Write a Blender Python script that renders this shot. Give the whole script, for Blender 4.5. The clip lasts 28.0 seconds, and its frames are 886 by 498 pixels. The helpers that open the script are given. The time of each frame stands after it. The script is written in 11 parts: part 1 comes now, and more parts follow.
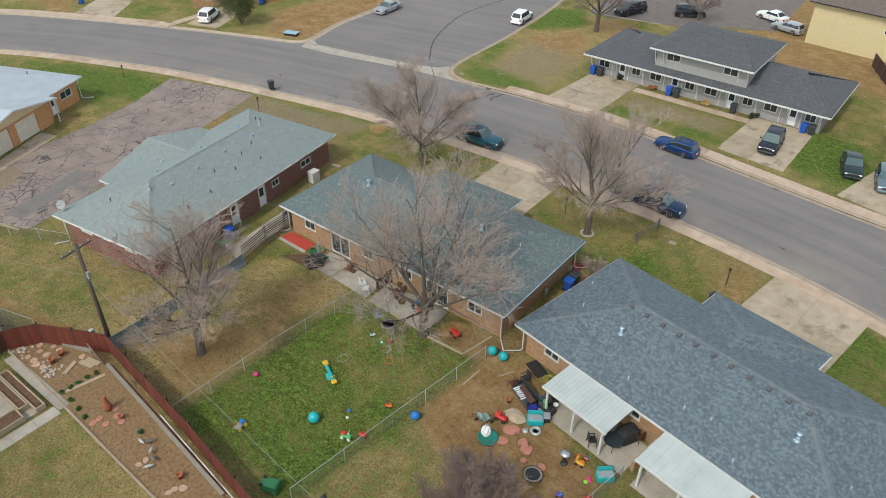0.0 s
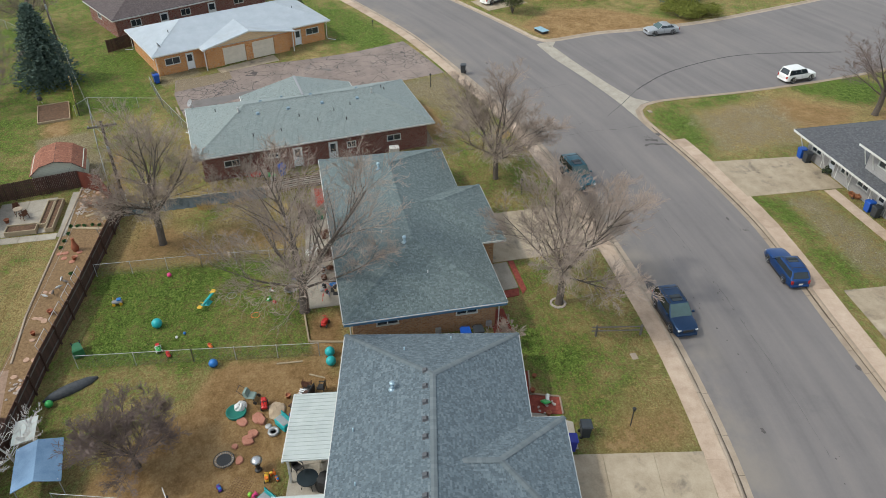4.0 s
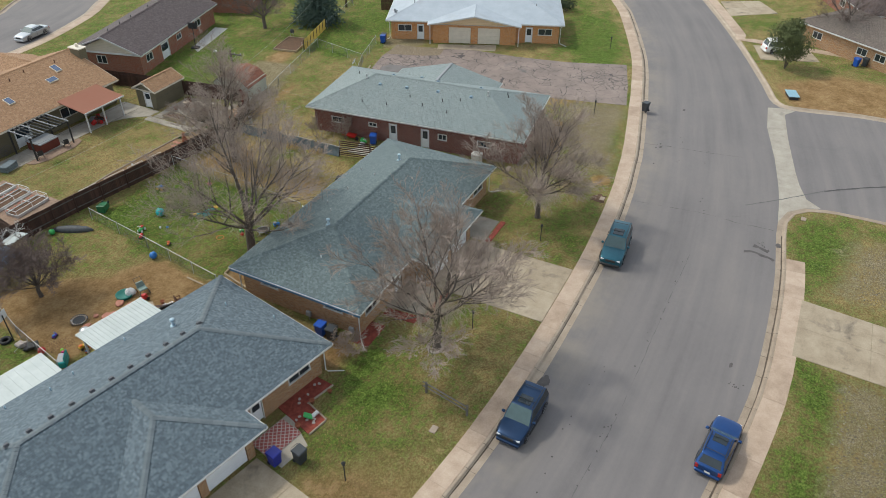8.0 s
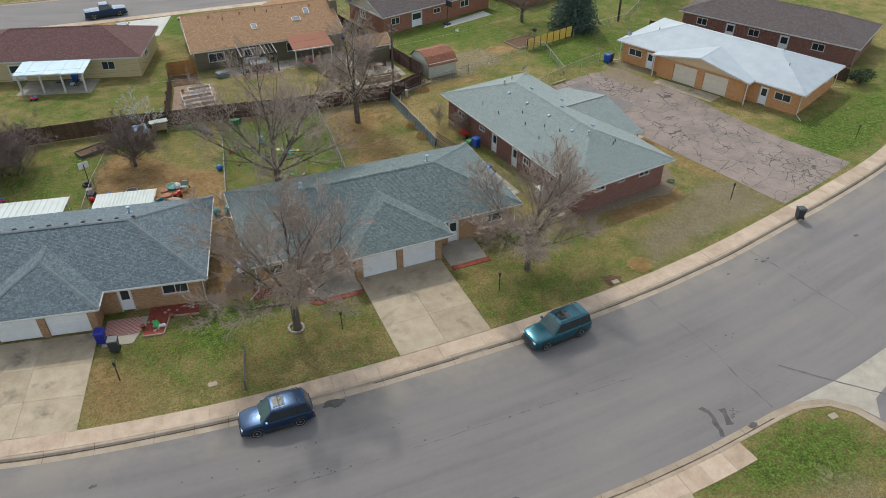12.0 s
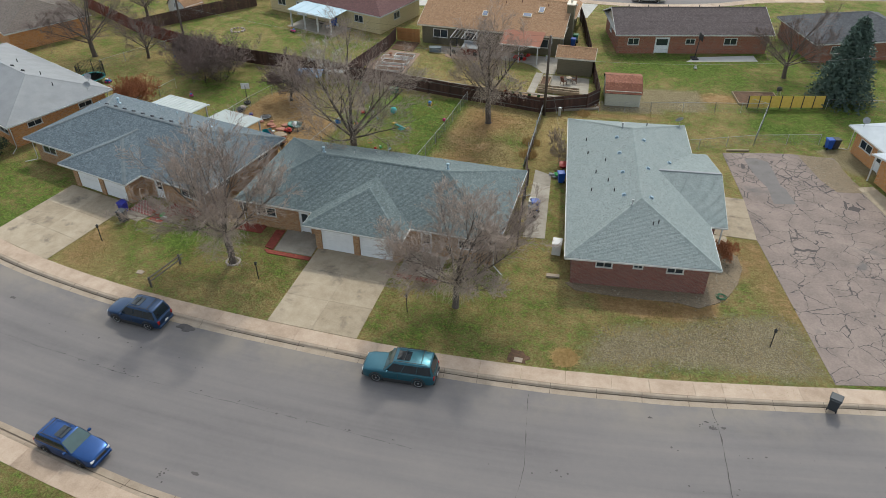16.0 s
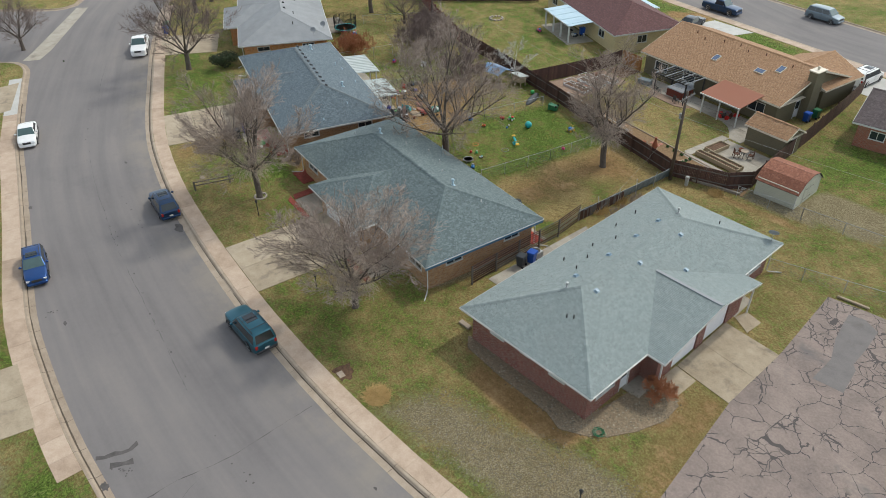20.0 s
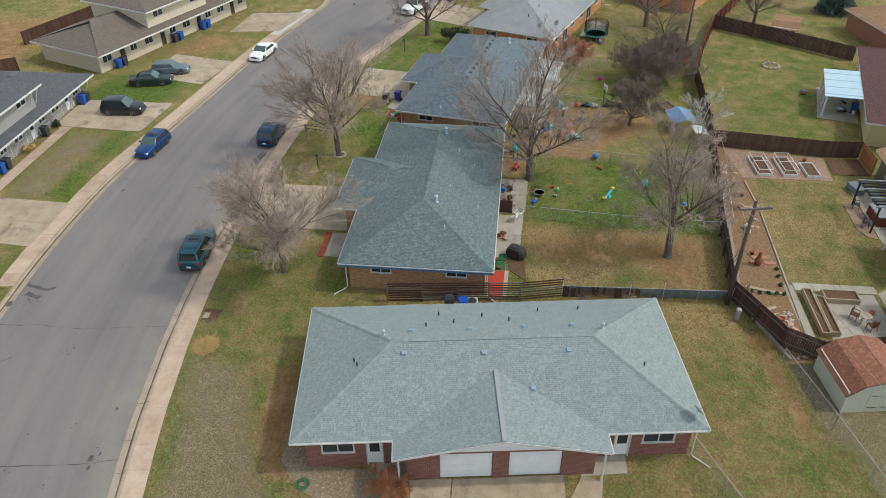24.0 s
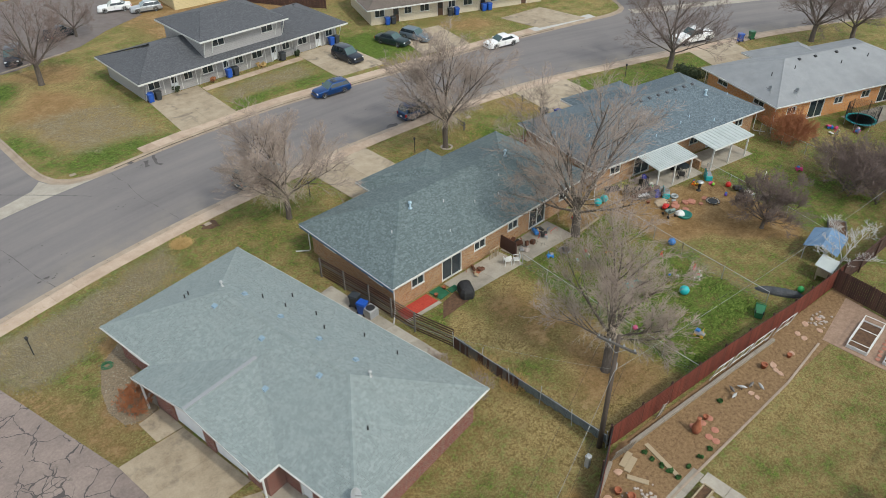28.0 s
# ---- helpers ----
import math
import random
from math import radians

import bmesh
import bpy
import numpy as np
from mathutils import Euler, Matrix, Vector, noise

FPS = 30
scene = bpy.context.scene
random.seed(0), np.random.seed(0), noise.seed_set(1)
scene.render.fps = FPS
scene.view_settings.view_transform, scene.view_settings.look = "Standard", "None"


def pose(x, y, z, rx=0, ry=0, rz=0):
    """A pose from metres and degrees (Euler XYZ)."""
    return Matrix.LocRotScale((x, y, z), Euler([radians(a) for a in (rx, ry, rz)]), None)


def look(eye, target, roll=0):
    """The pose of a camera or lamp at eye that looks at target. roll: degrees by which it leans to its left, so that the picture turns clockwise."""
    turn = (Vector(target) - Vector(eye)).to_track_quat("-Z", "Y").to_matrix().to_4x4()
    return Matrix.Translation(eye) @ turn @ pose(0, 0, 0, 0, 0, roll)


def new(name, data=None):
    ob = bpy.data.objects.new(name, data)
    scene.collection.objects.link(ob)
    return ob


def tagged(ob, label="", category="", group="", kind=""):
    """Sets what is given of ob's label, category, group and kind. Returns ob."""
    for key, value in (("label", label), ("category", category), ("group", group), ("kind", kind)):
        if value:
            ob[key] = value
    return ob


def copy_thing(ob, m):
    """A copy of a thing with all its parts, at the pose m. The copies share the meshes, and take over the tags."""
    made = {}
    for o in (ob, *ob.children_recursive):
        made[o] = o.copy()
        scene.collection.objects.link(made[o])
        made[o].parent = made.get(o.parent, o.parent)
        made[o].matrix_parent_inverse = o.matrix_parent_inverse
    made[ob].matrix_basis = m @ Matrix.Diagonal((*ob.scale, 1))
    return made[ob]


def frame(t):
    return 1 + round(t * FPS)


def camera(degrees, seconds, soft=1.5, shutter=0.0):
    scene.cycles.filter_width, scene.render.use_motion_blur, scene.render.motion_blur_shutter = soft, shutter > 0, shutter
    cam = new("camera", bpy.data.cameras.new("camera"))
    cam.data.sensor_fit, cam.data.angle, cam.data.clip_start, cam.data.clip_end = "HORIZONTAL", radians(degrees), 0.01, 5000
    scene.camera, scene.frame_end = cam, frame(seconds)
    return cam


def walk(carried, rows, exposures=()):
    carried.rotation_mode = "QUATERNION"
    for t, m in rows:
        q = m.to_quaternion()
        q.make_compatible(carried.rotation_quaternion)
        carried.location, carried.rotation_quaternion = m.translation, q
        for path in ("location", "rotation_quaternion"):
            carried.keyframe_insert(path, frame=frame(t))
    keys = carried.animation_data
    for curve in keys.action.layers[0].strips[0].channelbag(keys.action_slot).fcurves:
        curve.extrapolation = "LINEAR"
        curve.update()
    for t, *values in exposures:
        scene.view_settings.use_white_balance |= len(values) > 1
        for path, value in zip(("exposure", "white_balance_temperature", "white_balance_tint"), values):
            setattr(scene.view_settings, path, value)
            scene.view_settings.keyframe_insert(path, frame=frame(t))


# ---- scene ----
cam = camera(63.0, 28.0, 0.5)
ROWS = [
    (0, -1.148, 1.638, 34.887, 37.947, -36.186, -0.378),
    (0.5, 2.080, 4.701, 34.942, 42.960, -36.227, -0.413),
    (1, 5.045, 8.006, 34.894, 47.935, -36.203, -0.419),
    (1.5, 7.700, 11.534, 34.829, 52.939, -36.195, -0.434),
    (2, 10.014, 15.277, 34.755, 57.984, -36.172, -0.423),
    (2.5, 11.975, 19.210, 34.658, 62.986, -36.154, -0.403),
    (3, 13.567, 23.282, 34.604, 68.001, -36.158, -0.388),
    (3.5, 14.763, 27.515, 34.545, 72.970, -36.182, -0.349),
    (4, 15.592, 31.810, 34.562, 77.925, -36.243, -0.312),
    (4.5, 16.066, 36.156, 34.648, 82.862, -36.334, -0.287),
    (5, 16.189, 40.528, 34.746, 87.794, -36.428, -0.266),
    (5.5, 15.964, 44.900, 34.799, 92.733, -36.495, -0.242),
    (6, 15.395, 49.256, 34.786, 97.673, -36.523, -0.222),
    (6.5, 14.434, 53.505, 34.789, 102.631, -36.485, -0.244),
    (7, 13.103, 57.625, 34.743, 107.540, -36.454, -0.277),
    (7.5, 11.418, 61.559, 34.711, 112.472, -36.440, -0.358),
    (8, 9.381, 65.396, 34.681, 117.388, -36.405, -0.346),
    (8.5, 6.976, 69.118, 34.637, 122.329, -36.359, -0.229),
    (9, 4.314, 72.561, 34.643, 127.269, -36.369, -0.257),
    (9.5, 1.300, 75.763, 34.715, 132.239, -36.455, -0.202),
    (10, -1.934, 78.780, 34.738, 137.283, -36.449, -0.162),
    (10.5, -5.439, 81.530, 34.721, 142.285, -36.394, -0.022),
    (11, -9.076, 83.855, 34.747, 147.229, -36.421, -0.070),
    (11.5, -12.931, 85.804, 34.826, 152.188, -36.472, -0.080),
    (12, -16.971, 87.436, 34.836, 157.129, -36.491, -0.102),
    (12.5, -21.160, 88.631, 34.865, 162.109, -36.496, -0.136),
    (13, -25.279, 89.494, 34.811, 166.895, -36.475, -0.124),
    (13.5, -29.344, 90.030, 34.684, 171.520, -36.430, -0.071),
    (14, -33.509, 90.222, 34.560, 176.220, -36.389, 0.005),
    (14.5, -37.932, 90.050, 34.512, 181.228, -36.382, 0.081),
    (15, -42.637, 89.507, 34.555, 186.582, -36.416, 0.160),
    (15.5, -46.457, 88.688, 34.591, 191.088, -36.445, 0.189),
    (16, -50.891, 87.352, 34.570, 196.412, -36.450, 0.231),
    (16.5, -54.510, 85.896, 34.615, 200.870, -36.488, 0.251),
    (17, -58.737, 83.819, 34.652, 206.219, -36.459, 0.332),
    (17.5, -62.117, 81.728, 34.753, 210.734, -36.512, 0.388),
    (18, -65.921, 78.978, 34.788, 216.119, -36.478, 0.406),
    (18.5, -68.921, 76.359, 34.756, 220.648, -36.407, 0.430),
    (19, -72.148, 73.037, 34.691, 225.938, -36.328, 0.386),
    (19.5, -74.666, 69.966, 34.624, 230.475, -36.242, 0.428),
    (20, -77.287, 66.072, 34.515, 235.753, -36.189, 0.421),
    (20.5, -79.015, 62.516, 34.421, 240.239, -36.189, 0.369),
    (21, -80.592, 58.078, 34.262, 245.551, -36.215, 0.385),
    (21.5, -81.494, 54.247, 34.156, 250.083, -36.289, 0.365),
    (22, -82.179, 50.162, 34.098, 254.892, -36.374, 0.358),
    (22.5, -82.651, 45.829, 34.086, 259.965, -36.460, 0.372),
    (23, -82.853, 41.317, 34.096, 265.223, -36.519, 0.405),
    (23.5, -82.730, 36.696, 34.101, 270.586, -36.520, 0.459),
    (24, -82.269, 32.018, 34.112, 276.031, -36.469, 0.553),
    (24.5, -81.527, 28.138, 34.130, 280.652, -36.450, 0.640),
    (25, -80.206, 23.631, 34.143, 286.128, -36.415, 0.761),
    (25.5, -78.758, 19.939, 34.187, 290.789, -36.394, 0.875),
    (26, -76.660, 15.714, 34.149, 296.293, -36.317, 0.925),
    (26.5, -74.658, 12.389, 34.162, 300.886, -36.289, 0.915),
    (27, -71.976, 8.695, 34.110, 306.300, -36.234, 0.800),
    (27.5, -69.427, 5.876, 34.097, 310.884, -36.222, 0.666),
    (28, -66.057, 2.755, 33.974, 316.327, -36.133, 0.553),
]
walk(cam, [(t, pose(x, y, z, 90 + pitch, roll, yaw)) for t, x, y, z, yaw, pitch, roll in ROWS], [(0, 0.15, 6620, 4), (28, 0.15, 6620, 4)])

# ---------------------------------------------------------------- light
SUN_AZ, SUN_EL = 179.0, 50.2          # degrees, clockwise from +y; height over the horizon
world = bpy.data.worlds.new("sky")
scene.world = world
world.use_nodes = True
sky = world.node_tree.nodes.new("ShaderNodeTexSky")
sky.sky_type = "NISHITA"
sky.sun_disc = False
sky.sun_elevation, sky.sun_rotation = radians(SUN_EL), radians(SUN_AZ)
sky.air_density, sky.dust_density, sky.ozone_density = 1.0, 1.5, 1.0
back = world.node_tree.nodes["Background"]
back.inputs["Strength"].default_value = 0.15
haze = world.node_tree.nodes.new("ShaderNodeHueSaturation")     # thin high cloud greys the sky
haze.inputs["Saturation"].default_value, haze.inputs["Value"].default_value = 0.45, 1.5
world.node_tree.links.new(sky.outputs[0], haze.inputs["Color"])
world.node_tree.links.new(haze.outputs[0], back.inputs[0])
sun_data = bpy.data.lights.new("sun", "SUN")
sun_data.energy, sun_data.angle, sun_data.color = 1.5, radians(2.5), (1.0, 0.95, 0.88)
sun_ob = new("sun", sun_data)
toward = Vector((math.sin(radians(SUN_AZ)) * math.cos(radians(SUN_EL)), math.cos(radians(SUN_AZ)) * math.cos(radians(SUN_EL)), math.sin(radians(SUN_EL))))
sun_ob.matrix_world = look(toward * 100, (0, 0, 0))


# ---------------------------------------------------------------- mesh kit
class Mk:
    """Vertices and faces gathered into one mesh."""

    def __init__(self):
        self.v, self.f = [], []

    def add(self, verts, faces, m=None):
        n = len(self.v)
        self.v.extend([tuple(m @ Vector(p)) for p in verts] if m is not None else [tuple(p) for p in verts])
        self.f.extend([tuple(i + n for i in f) for f in faces])
        return self

    def box(self, x0, x1, y0, y1, z0, z1, m=None, taper=0.0):
        t = taper
        vs = [(x0, y0, z0), (x1, y0, z0), (x1, y1, z0), (x0, y1, z0), (x0 + t, y0 + t, z1), (x1 - t, y0 + t, z1), (x1 - t, y1 - t, z1), (x0 + t, y1 - t, z1)]
        return self.add(vs, [(3, 2, 1, 0), (4, 5, 6, 7), (0, 1, 5, 4), (1, 2, 6, 5), (2, 3, 7, 6), (3, 0, 4, 7)], m)

    def soft(self, x0, x1, y0, y1, z0, z1, c=0.02, m=None):
        """A box with chamfered edges."""
        vs, fs = [], []
        for z, k in ((z0, c), (z0 + c, 0), (z1 - c, 0), (z1, c)):
            a, b, d, e = x0 + k, x1 - k, y0 + k, y1 - k
            vs += [(a + c, d, z), (b - c, d, z), (b, d + c, z), (b, e - c, z), (b - c, e, z), (a + c, e, z), (a, e - c, z), (a, d + c, z)]
        for r in range(3):
            for i in range(8):
                fs.append((8 * r + i, 8 * r + (i + 1) % 8, 8 * r + 8 + (i + 1) % 8, 8 * r + 8 + i))
        fs += [tuple(range(7, -1, -1)), tuple(range(24, 32))]
        return self.add(vs, fs, m)

    def prism(self, poly, z0, z1, m=None):
        n = len(poly)
        vs = [(x, y, z0) for x, y in poly] + [(x, y, z1) for x, y in poly]
        fs = [tuple(range(n - 1, -1, -1)), tuple(range(n, 2 * n))] + [(i, (i + 1) % n, n + (i + 1) % n, n + i) for i in range(n)]
        return self.add(vs, fs, m)

    def slab(self, pts, thick, m=None):
        """A flat polygon in space with a thickness straight down."""
        n = len(pts)
        vs = [tuple(p) for p in pts] + [(p[0], p[1], p[2] - thick) for p in pts]
        fs = [tuple(range(n)), tuple(range(2 * n - 1, n - 1, -1))] + [(n + i, n + (i + 1) % n, (i + 1) % n, i) for i in range(n)]
        return self.add(vs, fs, m)

    def tube(self, pts, radii, n=6, m=None, cap=True):
        vs, fs = [], []
        pts = [Vector(p) for p in pts]
        if not isinstance(radii, (list, tuple)):
            radii = [radii] * len(pts)
        for i, p in enumerate(pts):
            d = (pts[min(i + 1, len(pts) - 1)] - pts[max(i - 1, 0)]).normalized()
            a = d.cross(Vector((0, 0, 1)) if abs(d.z) < 0.9 else Vector((1, 0, 0))).normalized()
            b = d.cross(a)
            vs += [p + radii[i] * (math.cos(2 * math.pi * k / n) * a + math.sin(2 * math.pi * k / n) * b) for k in range(n)]
        for i in range(len(pts) - 1):
            fs += [(n * i + k, n * i + n + k, n * i + n + (k + 1) % n, n * i + (k + 1) % n) for k in range(n)]
        if cap:
            fs += [tuple(range(n)), tuple(range(len(vs) - 1, len(vs) - n - 1, -1))]
        return self.add(vs, fs, m)

    def rings(self, rings, m=None, cap=True, closed=True):
        """A skin over rings of equal length."""
        n, vs = len(rings[0]), [p for r in rings for p in r]
        fs = []
        for i in range(len(rings) - 1):
            for k in range(n if closed else n - 1):
                fs.append((n * i + k, n * i + (k + 1) % n, n * i + n + (k + 1) % n, n * i + n + k))
        if cap:
            fs += [tuple(range(n - 1, -1, -1)), tuple(range(len(vs) - n, len(vs)))]
        return self.add(vs, fs, m)

    def lathe(self, prof, n=16, m=None):
        """Turned about z from (radius, height) pairs."""
        return self.rings([[(r * math.cos(2 * math.pi * k / n), r * math.sin(2 * math.pi * k / n), z) for k in range(n)] for r, z in prof], m)

    def ball(self, c, r, n=14, squash=1.0):
        prof = [(r * max(math.sin(math.pi * i / 9), 0.02), -r * squash * math.cos(math.pi * i / 9)) for i in range(10)]
        return self.lathe(prof, n, Matrix.Translation(c))

    def mesh(self, name, mat=None, smooth=False):
        me = bpy.data.meshes.new(name)
        me.from_pydata(self.v, [], self.f)
        if mat:
            me.materials.append(mat)
        if smooth:
            me.polygons.foreach_set("use_smooth", [True] * len(me.polygons))
        me.update()
        return me


def part(name, mk, mat, parent, label="", smooth=False, kind=""):
    ob = new(name, mk.mesh(name, mat, smooth))
    ob.parent = parent
    return tagged(ob, label=label, kind=kind) if label or kind else ob


def thing(name, m, label, category, group="", kind=""):
    ob = new(name)
    ob.empty_display_size = 0.3
    ob.matrix_basis = m if isinstance(m, Matrix) else pose(*m)
    return tagged(ob, label, category, group, kind)


def solid(name, mk, mat, label, category, m=None, group="", kind="", smooth=False):
    ob = new(name, mk.mesh(name, mat, smooth))
    if m is not None:
        ob.matrix_basis = m if isinstance(m, Matrix) else pose(*m)
    return tagged(ob, label, category, group, kind)


# ---------------------------------------------------------------- materials
class Nodes:
    """Short hand for a node material."""

    def __init__(self, name, rough=0.8, metal=0.0):
        self.mat = bpy.data.materials.new(name)
        self.mat.use_nodes = True
        self.t = self.mat.node_tree
        self.b = self.t.nodes["Principled BSDF"]
        self.b.inputs["Roughness"].default_value = rough
        self.b.inputs["Metallic"].default_value = metal
        self.co = self.t.nodes.new("ShaderNodeTexCoord").outputs["Object"]

    def n(self, kind, **kw):
        nd = self.t.nodes.new("ShaderNode" + kind)
        for k, v in kw.items():
            if k in nd.inputs:
                if hasattr(v, "is_linked"):
                    self.t.links.new(v, nd.inputs[k])
                else:
                    nd.inputs[k].default_value = v
        return nd

    def link(self, a, b):
        self.t.links.new(a, b)

    def noise(self, scale, detail=3.0, rough=0.6, vec=None, dist=0.0):
        return self.n("TexNoise", Vector=vec or self.co, Scale=scale, Detail=detail, Roughness=rough, Distortion=dist).outputs["Fac"]

    def ramp(self, fac, stops):
        nd = self.t.nodes.new("ShaderNodeValToRGB")
        e = nd.color_ramp.elements
        while len(e) < len(stops):
            e.new(0.5)
        for el, (p, c) in zip(e, stops):
            el.position, el.color = p, (*c, 1) if len(c) == 3 else c
        self.link(fac, nd.inputs[0])
        return nd.outputs[0]

    def math(self, op, a, b=0.0, c=0.0):
        nd = self.t.nodes.new("ShaderNodeMath")
        nd.operation = op
        for i, v in enumerate((a, b, c)):
            if hasattr(v, "is_linked"):
                self.link(v, nd.inputs[i])
            else:
                nd.inputs[i].default_value = v
        return nd.outputs[0]

    def mix(self, fac, a, b, mode="MIX"):
        nd = self.t.nodes.new("ShaderNodeMix")
        nd.data_type, nd.blend_type = "RGBA", mode
        for i, v in ((0, fac), (6, a), (7, b)):
            if hasattr(v, "is_linked"):
                self.link(v, nd.inputs[i])
            else:
                nd.inputs[i].default_value = v if i == 0 else (*v, 1)
        return nd.outputs[2]

    def attr(self, name):
        nd = self.t.nodes.new("ShaderNodeAttribute")
        nd.attribute_name = name
        return nd.outputs["Fac"]

    def pos(self):
        return self.t.nodes.new("ShaderNodeNewGeometry").outputs["Position"]

    def island(self):
        return self.t.nodes.new("ShaderNodeNewGeometry").outputs["Random Per Island"]

    def rand(self):
        return self.t.nodes.new("ShaderNodeObjectInfo").outputs["Random"]

    def done(self, colour, height=None, strength=0.4, dist=0.02, rough=None):
        if hasattr(colour, "is_linked"):
            self.link(colour, self.b.inputs["Base Color"])
        else:
            self.b.inputs["Base Color"].default_value = (*colour, 1)
        if rough is not None:
            self.link(rough, self.b.inputs["Roughness"])
        if height is not None:
            bp = self.t.nodes.new("ShaderNodeBump")
            bp.inputs["Strength"].default_value, bp.inputs["Distance"].default_value = strength, dist
            self.link(height, bp.inputs["Height"])
            self.link(bp.outputs[0], self.b.inputs["Normal"])
        return self.mat


def mottled(name, lo, hi, scale=6.0, rough=0.8, fine=60.0, bump=0.25, metal=0.0, dirt=None):
    """A plain surface with two scales of variation."""
    k = Nodes(name, rough, metal)
    f = k.math("ADD", k.math("MULTIPLY", k.noise(scale, 4), 0.65), k.math("MULTIPLY", k.noise(fine, 2), 0.35))
    c = k.ramp(f, [(0.34, lo), (0.66, hi)])
    if dirt:
        c = k.mix(k.ramp(k.noise(scale * 0.35, 5, 0.7), [(0.55, (0, 0, 0)), (0.75, (1, 1, 1))]), c, dirt)
    return k.done(c, k.noise(fine, 3), bump)


def plastic(name, c, rough=0.4):
    d = tuple(v * 0.8 for v in c)
    return mottled(name, d, c, 5.0, rough, 90.0, 0.05)


def shingle_tabs(name, lo, mid, hi, stain, spread=0.75):
    """Asphalt shingles: every tab its own tone, streaks and blotches over them."""
    k = Nodes(name, 0.9)
    lo, hi = [tuple(max(0.01, m + spread * (v - m)) for v, m in zip(e, mid)) for e in (lo, hi)]
    c = k.ramp(k.island(), [(0.0, lo), (0.35, tuple(0.5 * (a + b) for a, b in zip(lo, mid))), (0.6, mid), (1.0, hi)])
    c = k.mix(k.math("MULTIPLY", k.ramp(k.noise(0.5, 5, 0.65), [(0.42, (0, 0, 0)), (0.7, (1, 1, 1))]), 0.22), c, stain)
    c = k.mix(k.math("MULTIPLY", k.noise(60, 3), 0.45), c, tuple(v * 0.6 for v in mid))
    return k.done(c, k.noise(60, 2), 0.5, 0.008)


def shingle_far(name, lo, hi, scale=1.0):
    k = Nodes(name, 0.9)
    br = k.n("TexBrick", Vector=k.co, Color1=(*lo, 1), Color2=(*hi, 1), Mortar=(*[v * 0.6 for v in lo], 1), Scale=1.0)
    br.inputs["Brick Width"].default_value, br.inputs["Row Height"].default_value = 0.33 * scale, 0.15 * scale
    br.inputs["Mortar Size"].default_value = 0.012
    c = k.mix(k.math("MULTIPLY", k.noise(0.6, 5), 0.5), br.outputs["Color"], tuple((a + b) / 2.6 for a, b in zip(lo, hi)))
    return k.done(c, k.noise(90, 2), 0.5, 0.01)


def brickwork(name, lo, hi, mortar):
    """Running-bond bricks on upright walls: rows follow height, length runs round the wall."""
    k = Nodes(name, 0.85)
    sx = k.n("SeparateXYZ", Vector=k.co)
    run = k.math("ADD", sx.outputs[0], sx.outputs[1])
    v = k.n("CombineXYZ", X=run, Y=sx.outputs[2])
    br = k.n("TexBrick", Vector=v.outputs[0], Color1=(*lo, 1), Color2=(*hi, 1), Mortar=(*mortar, 1), Scale=1.0)
    br.inputs["Brick Width"].default_value, br.inputs["Row Height"].default_value = 0.215, 0.075
    br.inputs["Mortar Size"].default_value, br.inputs["Bias"].default_value = 0.01, -0.1
    c = k.mix(k.math("MULTIPLY", k.noise(1.2, 5), 0.25), br.outputs["Color"], tuple(v * 0.6 for v in lo))
    return k.done(c, br.outputs["Fac"], -0.5, 0.01)


def siding(name, lo, hi, step=0.2):
    """Painted lap boards."""
    k = Nodes(name, 0.6)
    sx = k.n("SeparateXYZ", Vector=k.co)
    saw = k.math("FRACT", k.math("DIVIDE", sx.outputs[2], step))
    c = k.mix(k.noise(2.5, 4), lo, hi)
    c = k.mix(k.ramp(saw, [(0.0, (1, 1, 1)), (0.08, (0, 0, 0))]), c, tuple(v * 0.5 for v in lo))
    return k.done(c, saw, 0.5, 0.015)


def paint(name, c, flake=0.25):
    k = Nodes(name, 0.3, flake)
    k.b.inputs["Coat Weight"].default_value, k.b.inputs["Coat Roughness"].default_value = 0.4, 0.03
    d = k.mix(k.noise(3.0, 4), tuple(v * 0.85 for v in c), tuple(min(1, v * 1.1) for v in c))
    return k.done(d)


def glassy(name, c=(0.012, 0.016, 0.02), rough=0.06):
    k = Nodes(name, rough)
    k.b.inputs["Specular IOR Level"].default_value = 0.7
    return k.done(k.mix(k.noise(1.5, 2), c, tuple(v * 1.8 for v in c)))


def ground_mat():
    """Turf, bare earth and gravel by cover, each broken up at several scales."""
    k = Nodes("ground_cover", 0.95)
    k.b.inputs["Specular IOR Level"].default_value = 0.12
    p = k.pos()
    n1, n2, n3, n4, n5 = k.noise(0.13, 4, 0.6, p), k.noise(0.5, 6, 0.72, p), k.noise(2.2, 6, 0.8, p), k.noise(6.5, 5, 0.85, p), k.noise(22.0, 3, 0.8, p)
    edge = k.math("MULTIPLY_ADD", n2, 1.4, -0.7)
    edge = k.math("ADD", edge, k.math("MULTIPLY_ADD", n3, 1.2, -0.6))
    mottle = k.math("ADD", k.math("MULTIPLY", n3, 0.35), k.math("ADD", k.math("MULTIPLY", n4, 0.45), k.math("MULTIPLY", n5, 0.2)))
    green = k.ramp(mottle, [(0.44, (0.026, 0.048, 0.008)), (0.5, (0.092, 0.15, 0.025)), (0.56, (0.22, 0.29, 0.065))])
    olive = k.ramp(mottle, [(0.44, (0.085, 0.078, 0.022)), (0.5, (0.208, 0.187, 0.068)), (0.56, (0.37, 0.33, 0.14))])
